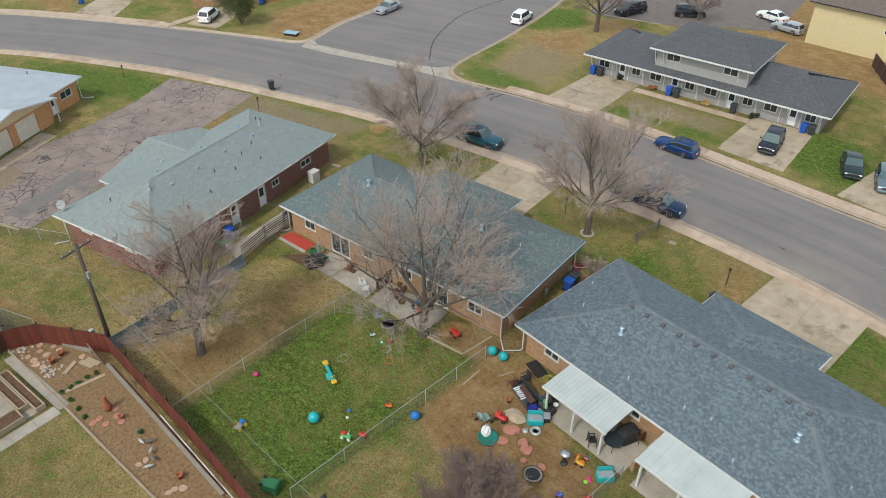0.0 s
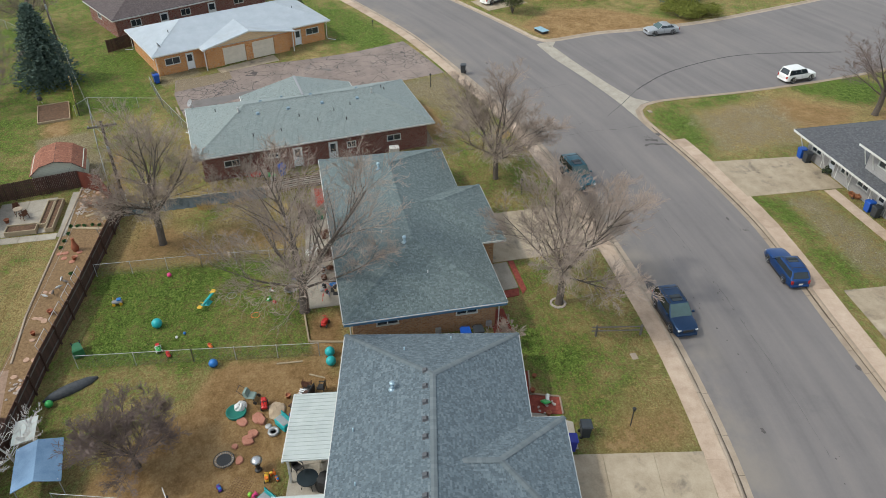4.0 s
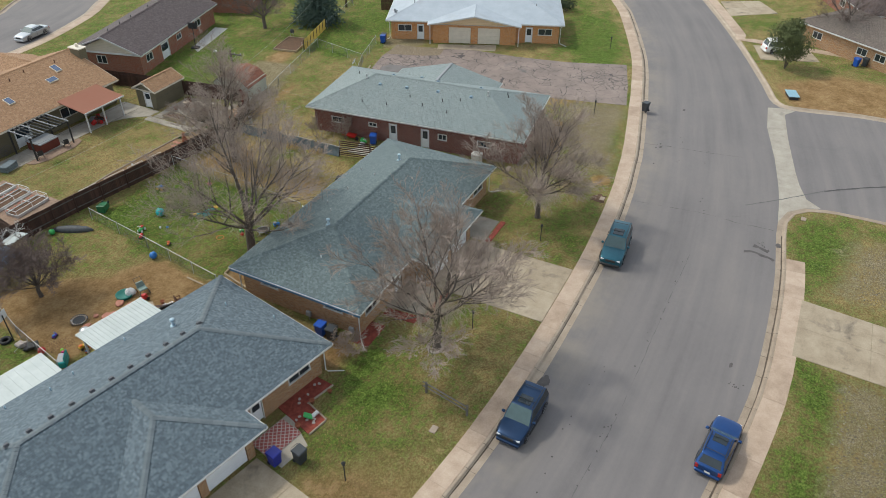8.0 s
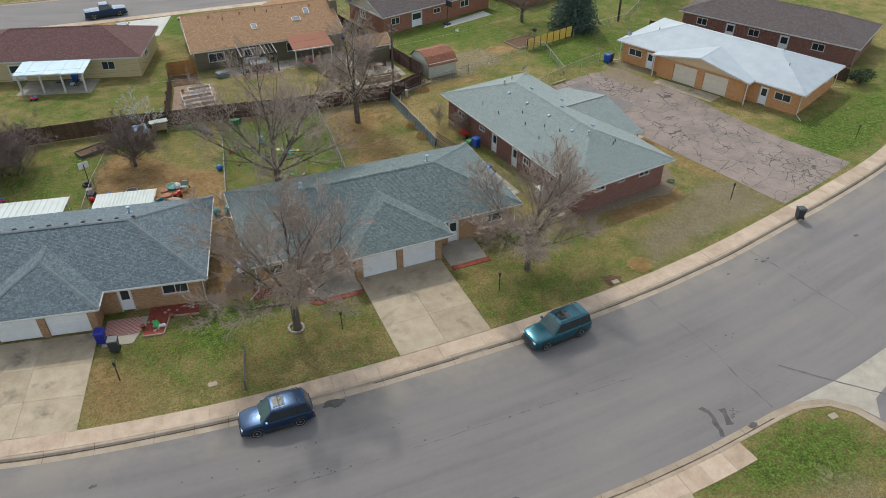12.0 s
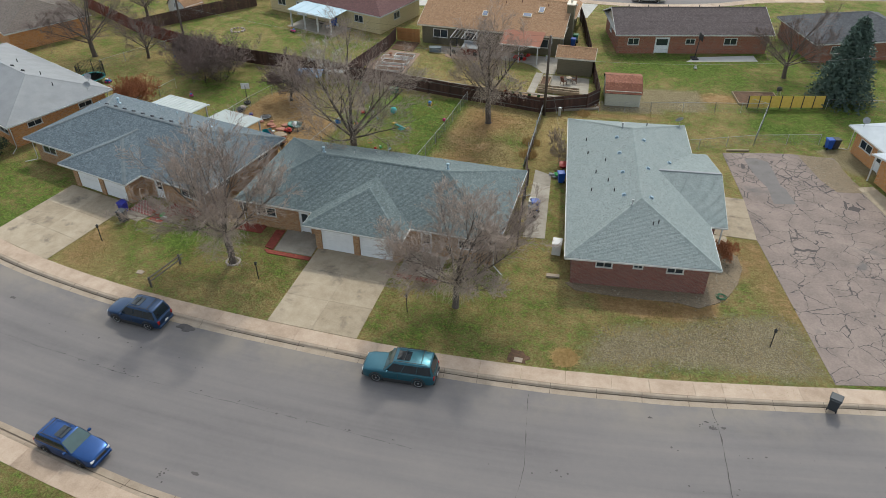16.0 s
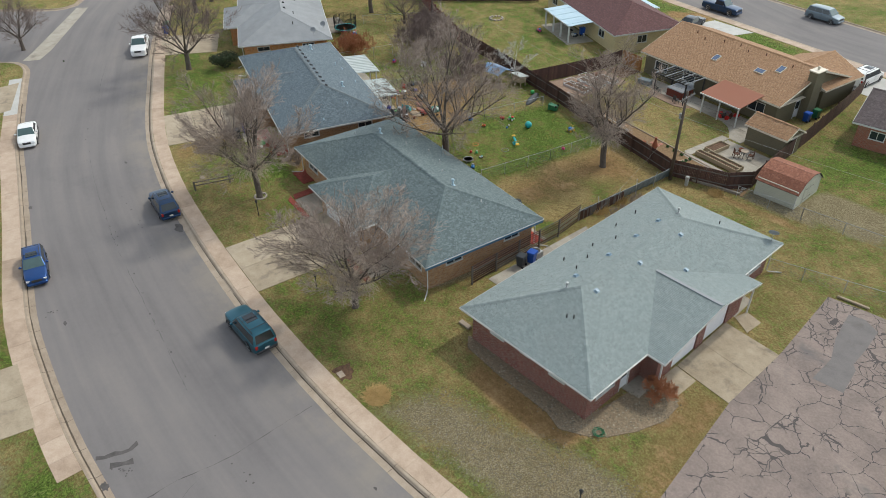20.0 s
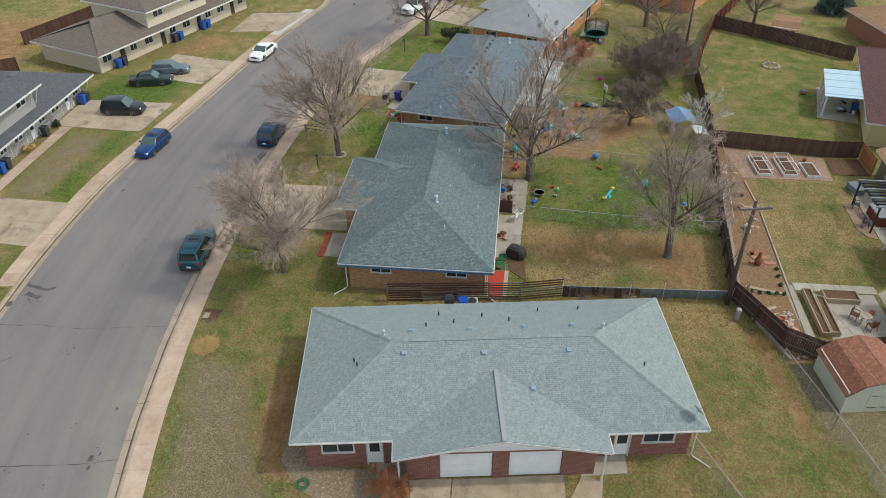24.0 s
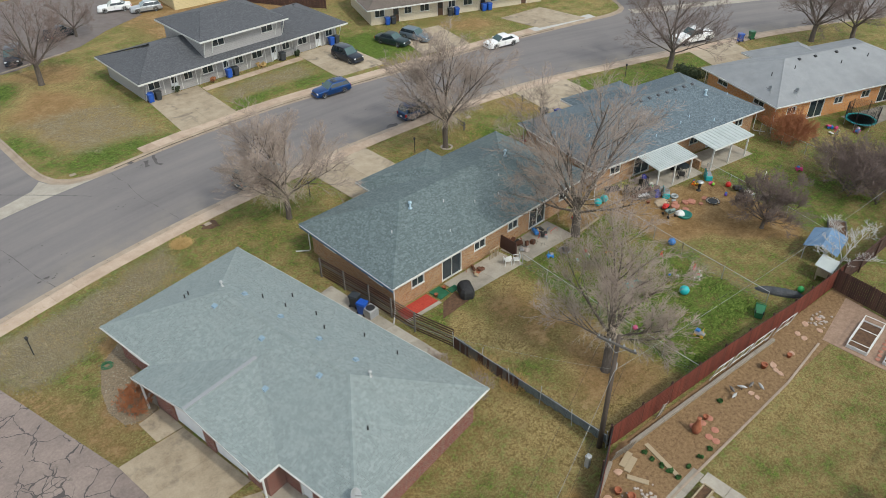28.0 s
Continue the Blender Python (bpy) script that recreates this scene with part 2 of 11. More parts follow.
    straw = k.ramp(mottle, [(0.44, (0.17, 0.124, 0.05)), (0.5, (0.33, 0.24, 0.1)), (0.56, (0.56, 0.44, 0.21))])
    lush = k.math("ADD", k.attr("lush"), k.math("MULTIPLY_ADD", n1, 1.2, -0.6))
    lush = k.math("ADD", lush, k.math("MULTIPLY_ADD", n2, 2.1, -1.05))
    lush = k.math("ADD", lush, k.math("MULTIPLY_ADD", n3, 3.2, -1.6))
    lush = k.math("ADD", lush, k.math("MULTIPLY_ADD", n4, 1.4, -0.7))
    turf = k.mix(k.ramp(lush, [(0.02, (0, 0, 0)), (0.4, (1, 1, 1))]), straw, olive)
    turf = k.mix(k.ramp(lush, [(0.42, (0, 0, 0)), (0.8, (1, 1, 1))]), turf, green)
    earth = k.ramp(k.math("ADD", k.math("MULTIPLY", n2, 0.4), k.math("ADD", k.math("MULTIPLY", n3, 0.3), k.math("MULTIPLY", n4, 0.3))), [(0.38, (0.15, 0.085, 0.036)), (0.5, (0.31, 0.195, 0.088)), (0.62, (0.47, 0.325, 0.17))])
    stones = k.n("TexVoronoi", Vector=p, Scale=22.0)
    gravel = k.ramp(k.math("ADD", k.math("MULTIPLY", stones.outputs["Color"], 0.4), k.math("ADD", k.math("MULTIPLY", n4, 0.3), k.math("MULTIPLY", n2, 0.3))), [(0.28, (0.085, 0.066, 0.036)), (0.46, (0.225, 0.18, 0.1)), (0.68, (0.43, 0.365, 0.24))])
    bare = k.ramp(k.math("ADD", k.attr("bare"), edge), [(0.32, (0, 0, 0)), (0.68, (1, 1, 1))])
    stony = k.ramp(k.math("ADD", k.attr("stony"), edge), [(0.25, (0, 0, 0)), (0.72, (0.95, 0.95, 0.95))])
    c = k.mix(stony, k.mix(bare, turf, earth), gravel)
    leaf = k.n("TexVoronoi", Vector=p, Scale=3.2)
    spots = k.ramp(leaf.outputs["Distance"], [(0.05, (1, 1, 1)), (0.1, (0, 0, 0))])
    c = k.mix(k.math("MULTIPLY", spots, 0.6), c, (0.34, 0.29, 0.19))
    return k.done(c, k.math("ADD", n5, k.math("MULTIPLY", n4, 0.8)), 1.0, 0.1)


def asphalt_mat():
    """Worn asphalt: wheel-polished lanes drawn out along the street, dust towards the gutters, aggregate and stains."""
    k = Nodes("asphalt", 0.9)
    p = k.pos()
    lane = k.n("CombineXYZ", X=k.math("MULTIPLY", k.attr("along"), 0.045), Y=k.math("MULTIPLY", k.attr("across"), 0.75)).outputs[0]
    f = k.math("ADD", k.math("MULTIPLY", k.noise(1.0, 5, 0.6, lane), 0.55), k.math("ADD", k.math("MULTIPLY", k.noise(0.12, 4, 0.55, p), 0.3), k.math("MULTIPLY", k.noise(3.0, 5, 0.75, p), 0.15)))
    c = k.ramp(f, [(0.36, (0.153, 0.14, 0.139)), (0.5, (0.192, 0.175, 0.171)), (0.64, (0.229, 0.206, 0.194))])
    c = k.mix(k.math("MULTIPLY", k.noise(90, 2, 0.7, p), 0.35), c, (0.105, 0.101, 0.1))
    damp = k.ramp(k.noise(0.16, 6, 0.72, p, 0.5), [(0.6, (0, 0, 0)), (0.72, (0.4, 0.4, 0.4))])
    c = k.mix(damp, c, (0.125, 0.12, 0.12))
    dust = k.math("MULTIPLY", k.math("MULTIPLY", k.ramp(k.math("MULTIPLY", k.attr("across"), 0.1), [(0.05, (1, 1, 1)), (0.3, (0, 0, 0))]), k.ramp(k.noise(0.22, 5, 0.7, p), [(0.42, (0, 0, 0)), (0.6, (1, 1, 1))])), 0.5)
    c = k.mix(dust, c, (0.27, 0.235, 0.19))
    return k.done(c, k.noise(140, 2, 0.7, p), 0.5, 0.01)


def cracked_mat():
    """Old reddish pavement of the parking lot, with sealed cracks."""
    k = Nodes("old_pavement", 0.92)
    p = k.pos()
    warp = k.n("TexNoise", Vector=p, Scale=1.1, Detail=5.0).outputs["Color"]
    add = k.t.nodes.new("ShaderNodeVectorMath")
    add.operation = "MULTIPLY_ADD"
    k.link(warp, add.inputs[0])
    add.inputs[1].default_value = (0.9, 0.9, 0)
    k.link(p, add.inputs[2])
    v1 = k.t.nodes.new("ShaderNodeTexVoronoi")
    v1.feature, v1.inputs["Scale"].default_value = "DISTANCE_TO_EDGE", 0.58
    k.link(add.outputs[0], v1.inputs["Vector"])
    v2 = k.t.nodes.new("ShaderNodeTexVoronoi")
    v2.feature, v2.inputs["Scale"].default_value = "DISTANCE_TO_EDGE", 1.05
    k.link(add.outputs[0], v2.inputs["Vector"])
    zone = k.ramp(k.noise(0.16, 3, 0.5, p), [(0.52, (0, 0, 0)), (0.55, (1, 1, 1))])
    wide = k.math("MULTIPLY_ADD", k.noise(0.8, 3, 0.6, p), 0.034, -0.004)
    gap = k.ramp(k.noise(0.5, 3, 0.6, p, 0.7), [(0.4, (0, 0, 0)), (0.43, (1, 1, 1))])
    c1 = k.math("MULTIPLY", k.math("LESS_THAN", v1.outputs["Distance"], wide), k.math("MAXIMUM", gap, zone))
    c2 = k.math("MULTIPLY", k.math("LESS_THAN", v2.outputs["Distance"], 0.028), zone)
    crack = k.math("MAXIMUM", c1, c2)
    base = k.ramp(k.math("ADD", k.math("MULTIPLY", k.noise(0.35, 5, 0.65, p), 0.6), k.math("MULTIPLY", k.noise(6, 4, 0.7, p), 0.4)), [(0.36, (0.165, 0.13, 0.115)), (0.5, (0.25, 0.195, 0.168)), (0.64, (0.34, 0.272, 0.23))])
    base = k.mix(k.math("MULTIPLY", k.noise(45, 3, 0.7, p), 0.5), base, (0.18, 0.15, 0.14))
    stain = k.ramp(k.noise(0.28, 4, 0.6, p, 0.5), [(0.64, (0, 0, 0)), (0.74, (0.75, 0.75, 0.75))])
    c = k.mix(stain, base, (0.13, 0.12, 0.12))
    c = k.mix(crack, c, (0.08, 0.069, 0.066))
    return k.done(c, k.math("SUBTRACT", k.noise(60, 3, 0.7, p), crack), 0.5, 0.015)


def concrete_mat(name, lo, mid, hi, oil=0.0):
    k = Nodes(name, 0.88)
    p = k.pos()
    f = k.math("ADD", k.math("MULTIPLY", k.noise(0.9, 5, 0.65, p), 0.6), k.math("MULTIPLY", k.noise(14, 4, 0.7, p), 0.4))
    c = k.ramp(k.math("ADD", f, k.math("MULTIPLY_ADD", k.rand(), 0.16, -0.08)), [(0.3, lo), (0.5, mid), (0.7, hi)])
    c = k.mix(k.math("MULTIPLY", k.noise(70, 2, 0.7, p), 0.3), c, tuple(v * 0.7 for v in lo))
    if oil:
        c = k.mix(k.math("MULTIPLY", k.ramp(k.noise(0.55, 4, 0.6, p, 0.3), [(0.56, (0, 0, 0)), (0.72, (1, 1, 1))]), oil), c, (0.1, 0.085, 0.07))
    return k.done(c, k.noise(50, 3, 0.7, p), 0.3, 0.01)


def timber(name, lo, hi, grain=(1.5, 1.5, 18.0), rough=0.8):
    k = Nodes(name, rough)
    mp = k.n("Mapping", Vector=k.co)
    mp.inputs["Scale"].default_value = grain
    f = k.math("ADD", k.math("MULTIPLY", k.noise(2.0, 4, 0.6, mp.outputs[0]), 0.6), k.math("MULTIPLY", k.island(), 0.4))
    c = k.ramp(f, [(0.25, lo), (0.75, hi)])
    c = k.mix(k.math("MULTIPLY", k.noise(0.9, 5), 0.4), c, tuple(v * 0.6 for v in lo))
    return k.done(c, k.noise(9.0, 3, 0.6, mp.outputs[0]), 0.4, 0.01)


def bark(name, lo, hi):
    k = Nodes(name, 0.95)
    mp = k.n("Mapping", Vector=k.co)
    mp.inputs["Scale"].default_value = (7, 7, 1.3)
    f = k.noise(2.0, 5, 0.7, mp.outputs[0])
    return k.done(k.ramp(f, [(0.3, lo), (0.7, hi)]), f, 0.8, 0.03)


def rug_mat():
    """Woven red lattice on a pale ground."""
    k = Nodes("red_patterned_rug", 0.95)
    mp = k.n("Mapping", Vector=k.co)
    mp.inputs["Rotation"].default_value = (0, 0, 0.785)
    ck = k.n("TexBrick", Vector=mp.outputs[0], Color1=(0.42, 0.1, 0.09, 1), Color2=(0.34, 0.07, 0.065, 1), Mortar=(0.6, 0.5, 0.44, 1), Scale=1.0)
    ck.offset = 0.0
    ck.inputs["Brick Width"].default_value, ck.inputs["Row Height"].default_value, ck.inputs["Mortar Size"].default_value = 0.24, 0.24, 0.03
    return k.done(k.mix(k.math("MULTIPLY", k.noise(8, 4), 0.4), ck.outputs["Color"], (0.3, 0.16, 0.13)))


def stone_mix():
    """Loose stones, each of its own tone."""
    k = Nodes("mixed_gravel", 0.9)
    return k.done(k.mix(k.math("MULTIPLY", k.noise(30, 3), 0.4), k.ramp(k.island(), [(0.0, (0.12, 0.1, 0.065)), (0.7, (0.21, 0.178, 0.12)), (1.0, (0.42, 0.375, 0.29))]), (0.12, 0.1, 0.08)))


MAT = {
    "ground": ground_mat(), "asphalt": asphalt_mat(), "lot": cracked_mat(),
    "walk": concrete_mat("walk_concrete", (0.32, 0.235, 0.17), (0.465, 0.352, 0.263), (0.57, 0.455, 0.358)),
    "kerb": concrete_mat("kerb_concrete", (0.26, 0.2, 0.145), (0.36, 0.29, 0.22), (0.46, 0.38, 0.3)),
    "drive": concrete_mat("drive_concrete", (0.26, 0.205, 0.14), (0.39, 0.32, 0.23), (0.49, 0.41, 0.305), 0.75),
    "patio": concrete_mat("patio_concrete", (0.25, 0.22, 0.18), (0.36, 0.325, 0.27), (0.46, 0.42, 0.355), 0.4),
    "newwalk": concrete_mat("new_concrete", (0.4, 0.39, 0.37), (0.5, 0.49, 0.46), (0.58, 0.57, 0.54)),
    "roof_blue": shingle_tabs("blue_grey_shingles", (0.062, 0.088, 0.106), (0.125, 0.163, 0.19), (0.2, 0.245, 0.27), (0.135, 0.165, 0.185), 0.75),
    "roof_caps": shingle_tabs("grey_cap_shingles", (0.115, 0.14, 0.153), (0.145, 0.173, 0.188), (0.175, 0.206, 0.22), (0.16, 0.185, 0.195)),
    "roof_teal": shingle_tabs("green_grey_shingles", (0.1, 0.134, 0.138), (0.136, 0.176, 0.18), (0.175, 0.22, 0.225), (0.16, 0.19, 0.195), 1.3),
    "roof_pale": shingle_tabs("pale_grey_green_shingles", (0.195, 0.236, 0.234), (0.245, 0.29, 0.287), (0.295, 0.34, 0.336), (0.27, 0.285, 0.275), 0.8),
    "roof_tan": shingle_tabs("tan_shingles", (0.27, 0.15, 0.075), (0.36, 0.21, 0.115), (0.44, 0.28, 0.165), (0.32, 0.19, 0.11)),
    "roof_brown": shingle_tabs("brown_shingles", (0.075, 0.058, 0.058), (0.115, 0.09, 0.09), (0.155, 0.125, 0.125), (0.12, 0.1, 0.098)),
    "roof_maroon": shingle_tabs("maroon_shingles", (0.095, 0.042, 0.042), (0.135, 0.062, 0.06), (0.175, 0.088, 0.085), (0.13, 0.07, 0.065)),
    "roof_slate": shingle_tabs("dark_grey_shingles", (0.065, 0.068, 0.078), (0.1, 0.104, 0.115), (0.145, 0.15, 0.162), (0.12, 0.122, 0.13)),
    "roof_taupe": shingle_tabs("taupe_shingles", (0.12, 0.095, 0.08), (0.165, 0.135, 0.115), (0.21, 0.175, 0.15), (0.16, 0.14, 0.12)),
    "roof_ash": shingle_tabs("ash_grey_shingles", (0.26, 0.27, 0.285), (0.3, 0.312, 0.325), (0.34, 0.352, 0.365), (0.31, 0.315, 0.32)),
    "roof_rust": shingle_tabs("rust_red_shingles", (0.2, 0.075, 0.045), (0.29, 0.115, 0.07), (0.4, 0.18, 0.115), (0.3, 0.14, 0.09)),
    "roof_white": mottled("white_coated_roof", (0.34, 0.385, 0.43), (0.42, 0.465, 0.51), 0.8, 0.6, 30, 0.1, dirt=(0.33, 0.36, 0.385)),
    "brick_tan": brickwork("tan_brick", (0.28, 0.135, 0.055), (0.48, 0.27, 0.13), (0.38, 0.31, 0.23)),
    "brick_red": brickwork("red_brick", (0.14, 0.032, 0.022), (0.25, 0.07, 0.045), (0.3, 0.25, 0.22)),
    "brick_orange": brickwork("orange_brick", (0.46, 0.17, 0.04), (0.68, 0.31, 0.09), (0.5, 0.38, 0.26)),
    "brick_brick": brickwork("brick_red_walls", (0.26, 0.07, 0.035), (0.36, 0.115, 0.06), (0.3, 0.25, 0.2)),
    "side_grey": siding("grey_boards", (0.28, 0.27, 0.27), (0.35, 0.34, 0.335)),
    "side_cream": siding("cream_boards", (0.52, 0.43, 0.24), (0.62, 0.52, 0.31)),
    "side_beige": siding("beige_boards", (0.52, 0.45, 0.34), (0.6, 0.53, 0.42)),
    "side_olive": siding("olive_boards", (0.12, 0.105, 0.065), (0.16, 0.14, 0.09)),
    "side_shed": siding("pale_green_boards", (0.47, 0.48, 0.4), (0.55, 0.56, 0.47), 0.16),
    "side_white": siding("white_boards", (0.66, 0.67, 0.68), (0.76, 0.77, 0.78)),
    "side_peach": siding("peach_boards", (0.6, 0.44, 0.26), (0.68, 0.51, 0.32)),
    "white": mottled("white_paint", (0.5, 0.5, 0.48), (0.64, 0.64, 0.62), 3.0, 0.5, 40, 0.08),
    "doorwhite": mottled("white_door", (0.7, 0.72, 0.74), (0.8, 0.82, 0.84), 2.0, 0.4, 40, 0.05),
    "bluepaint": mottled("blue_trim", (0.05, 0.13, 0.22), (0.08, 0.18, 0.28), 3.0, 0.5),
    "brownpaint": mottled("brown_trim", (0.07, 0.035, 0.02), (0.11, 0.06, 0.035), 3.0, 0.6),
    "beige": mottled("beige_door", (0.6, 0.54, 0.44), (0.7, 0.63, 0.52), 2.0, 0.5, 40, 0.05),
    "glass": glassy("window_glass", (0.02, 0.028, 0.034), 0.05),
    "dark": mottled("dark_interior", (0.012, 0.012, 0.012), (0.025, 0.024, 0.023), 2.0, 0.9),
    "metal": mottled("galvanised_steel", (0.34, 0.35, 0.35), (0.48, 0.49, 0.49), 6.0, 0.5, 60, 0.08, 0.35),
    "meshwire": mottled("weathered_mesh_wire", (0.14, 0.145, 0.14), (0.22, 0.225, 0.215), 6.0, 0.6, 60, 0.05, 0.3),
    "awning": mottled("white_ribbed_metal", (0.38, 0.42, 0.41), (0.47, 0.51, 0.495), 0.9, 0.45, 30, 0.05, dirt=(0.33, 0.365, 0.35)),
    "flash": mottled("blue_tinted_flashing", (0.3, 0.42, 0.5), (0.42, 0.54, 0.62), 6.0, 0.4, 60, 0.05, 0.4),
    "fence_red": timber("red_brown_stained_boards", (0.105, 0.022, 0.012), (0.2, 0.045, 0.025)),
    "fence_dark": timber("dark_brown_boards", (0.05, 0.026, 0.02), (0.115, 0.056, 0.042)),
    "fence_grey": timber("weathered_grey_boards", (0.09, 0.08, 0.072), (0.19, 0.17, 0.155)),
    "fence_yellow": timber("yellow_boards", (0.6, 0.4, 0.07), (0.75, 0.52, 0.11)),
    "fence_orange": timber("orange_cedar_boards", (0.3, 0.13, 0.04), (0.42, 0.2, 0.07)),
    "grey_wood": timber("weathered_beam", (0.2, 0.175, 0.14), (0.34, 0.3, 0.25), (9, 1.5, 1.5)),
    "sprout": mottled("sprout_leaves", (0.02, 0.07, 0.015), (0.05, 0.13, 0.03), 3.0, 0.9),
    "seagreen": plastic("sea_green_plastic", (0.012, 0.17, 0.13)), "sage": plastic("sage_plastic", (0.22, 0.3, 0.27)), "lime": plastic("lime_plastic", (0.25, 0.6, 0.06)),
    "cushion": mottled("beige_cloth", (0.32, 0.24, 0.16), (0.44, 0.35, 0.25), 3.0, 0.95, 20, 0.4), "hose": plastic("hose_plastic", (0.42, 0.42, 0.08)),
    "brightmulch": mottled("bright_red_gravel", (0.3, 0.03, 0.018), (0.5, 0.07, 0.045), 9, 0.95, 30, 0.8),
    "bedsoil": mottled("raised_bed_soil", (0.06, 0.032, 0.018), (0.16, 0.09, 0.05), 4.0, 0.95, 22, 1.0),
    "pale_wood": timber("pale_lumber", (0.3, 0.235, 0.15), (0.46, 0.375, 0.25), (18, 1.5, 1.5)),
    "pole_wood": timber("pole_timber", (0.06, 0.045, 0.035), (0.12, 0.09, 0.07), (9, 9, 0.8)),
    "bark": bark("grey_brown_bark", (0.062, 0.05, 0.042), (0.15, 0.122, 0.1)),
    "ventblue": plastic("blue_grey_vent", (0.24, 0.34, 0.42)),
    "lot_patch": concrete_mat("worn_patch_asphalt", (0.13, 0.118, 0.114), (0.17, 0.155, 0.15), (0.205, 0.185, 0.177), 0.5),
    "twig": mottled("reddish_twigs", (0.235, 0.182, 0.15), (0.385, 0.31, 0.262), 1.2, 0.9),
    "twig_pale": mottled("pale_twigs", (0.36, 0.29, 0.22), (0.54, 0.45, 0.37), 1.2, 0.9),
    "twig_dark": mottled("dark_twigs", (0.12, 0.085, 0.075), (0.22, 0.165, 0.145), 1.2, 0.9),
    "twig_white": mottled("white_bark", (0.42, 0.4, 0.38), (0.58, 0.56, 0.53), 1.2, 0.9),
    "twig_red": mottled("rust_twigs", (0.26, 0.095, 0.04), (0.42, 0.18, 0.085), 1.2, 0.9),
    "needle": mottled("spruce_needles", (0.045, 0.075, 0.058), (0.12, 0.175, 0.14), 2.0, 0.9),
    "juniper": mottled("juniper_leaves", (0.045, 0.06, 0.02), (0.13, 0.15, 0.055), 2.0, 0.9),
    "roof_greyplain": mottled("smooth_grey_roof", (0.21, 0.22, 0.23), (0.27, 0.28, 0.29), 0.8, 0.75, 30, 0.15, dirt=(0.21, 0.215, 0.22)),
    "awningblue": mottled("pale_blue_metal", (0.36, 0.5, 0.58), (0.44, 0.58, 0.66), 0.9, 0.45, 30, 0.05),
    "side_blue": siding("blue_boards", (0.04, 0.16, 0.34), (0.06, 0.2, 0.4)), "yellowsheet": mottled("yellow_sheet", (0.62, 0.42, 0.08), (0.74, 0.52, 0.13), 3.0, 0.5),
    "hatch": mottled("blue_grey_lid", (0.2, 0.36, 0.44), (0.28, 0.45, 0.54), 3.0, 0.4),
    "lot2": concrete_mat("brown_asphalt", (0.115, 0.094, 0.086), (0.155, 0.13, 0.12), (0.2, 0.17, 0.155), 0.6),
    "shrub": mottled("yellow_green_leaves", (0.1, 0.12, 0.015), (0.2, 0.21, 0.035), 2.0, 0.9),
    "evergreen": mottled("dark_evergreen", (0.02, 0.03, 0.014), (0.05, 0.07, 0.03), 2.0, 0.9),
    "straw": mottled("dry_grass", (0.36, 0.235, 0.085), (0.56, 0.39, 0.17), 2.0, 0.95),
    "rubber": mottled("black_rubber", (0.014, 0.014, 0.015), (0.026, 0.026, 0.027), 12, 0.75),
    "rim": mottled("alloy", (0.45, 0.46, 0.47), (0.6, 0.61, 0.62), 8, 0.3, 60, 0.05, 0.8),
    # sky reflection and the cabin seen through are painted into this paler glass colour
    "windscreen": glassy("windscreen_sky_reflection", (0.045, 0.075, 0.075), 0.03),
    "carglass": glassy("car_glass", (0.012, 0.018, 0.022), 0.03),
    "lamp": mottled("clear_lamp", (0.6, 0.62, 0.64), (0.75, 0.77, 0.8), 9, 0.15),
    "taillamp": mottled("red_lamp", (0.3, 0.01, 0.01), (0.42, 0.02, 0.015), 9, 0.2),
    "trim": mottled("black_trim", (0.018, 0.018, 0.019), (0.035, 0.035, 0.036), 9, 0.55),
    "binblue": plastic("blue_plastic", (0.012, 0.085, 0.42)),
    "bindkblue": plastic("deep_blue_plastic", (0.02, 0.03, 0.3)),
    "binblack": plastic("black_plastic", (0.035, 0.042, 0.05), 0.5),
    "bingreen": plastic("green_plastic", (0.03, 0.16, 0.07)),
    "red": plastic("red_plastic", (0.55, 0.025, 0.02)), "teal": plastic("teal_plastic", (0.02, 0.4, 0.42)),
    "blue": plastic("bright_blue_plastic", (0.02, 0.17, 0.5)), "yellow": plastic("yellow_plastic", (0.7, 0.42, 0.03)),
    "green": plastic("bright_green_plastic", (0.05, 0.4, 0.1)), "orange": plastic("orange_plastic", (0.75, 0.18, 0.02)),
    "pink": plastic("pink_plastic", (0.7, 0.06, 0.22)), "purple": plastic("purple_plastic", (0.12, 0.05, 0.4)),
    "grey": plastic("grey_plastic", (0.3, 0.31, 0.32)), "whiteplastic": plastic("white_plastic", (0.75, 0.75, 0.73)),
    "tarp": mottled("grey_tarpaulin", (0.075, 0.1, 0.115), (0.19, 0.23, 0.25), 1.5, 0.45, 14, 0.5),
    "bluetarp": mottled("blue_tarpaulin", (0.1, 0.19, 0.32), (0.17, 0.28, 0.42), 1.5, 0.5, 14, 0.4),
    "darktarp": mottled("dark_tarpaulin", (0.03, 0.034, 0.04), (0.075, 0.082, 0.09), 2.5, 0.6, 14, 0.5),
    "blackcover": mottled("black_cover", (0.012, 0.012, 0.013), (0.03, 0.03, 0.032), 3.0, 0.75, 14, 0.4),
    "terracotta": mottled("terracotta", (0.24, 0.075, 0.035), (0.34, 0.12, 0.06), 5, 0.8),
    "flag": mottled("flagstone", (0.36, 0.22, 0.15), (0.52, 0.36, 0.27), 3, 0.9),
    "redstone": mottled("red_sandstone", (0.32, 0.13, 0.085), (0.45, 0.21, 0.15), 3, 0.9),
    "mulch": mottled("red_mulch", (0.14, 0.028, 0.018), (0.32, 0.072, 0.05), 4, 0.95, 30, 0.8),
    "soil": mottled("garden_soil", (0.12, 0.07, 0.032), (0.28, 0.18, 0.09), 5.0, 0.95, 16, 1.0),
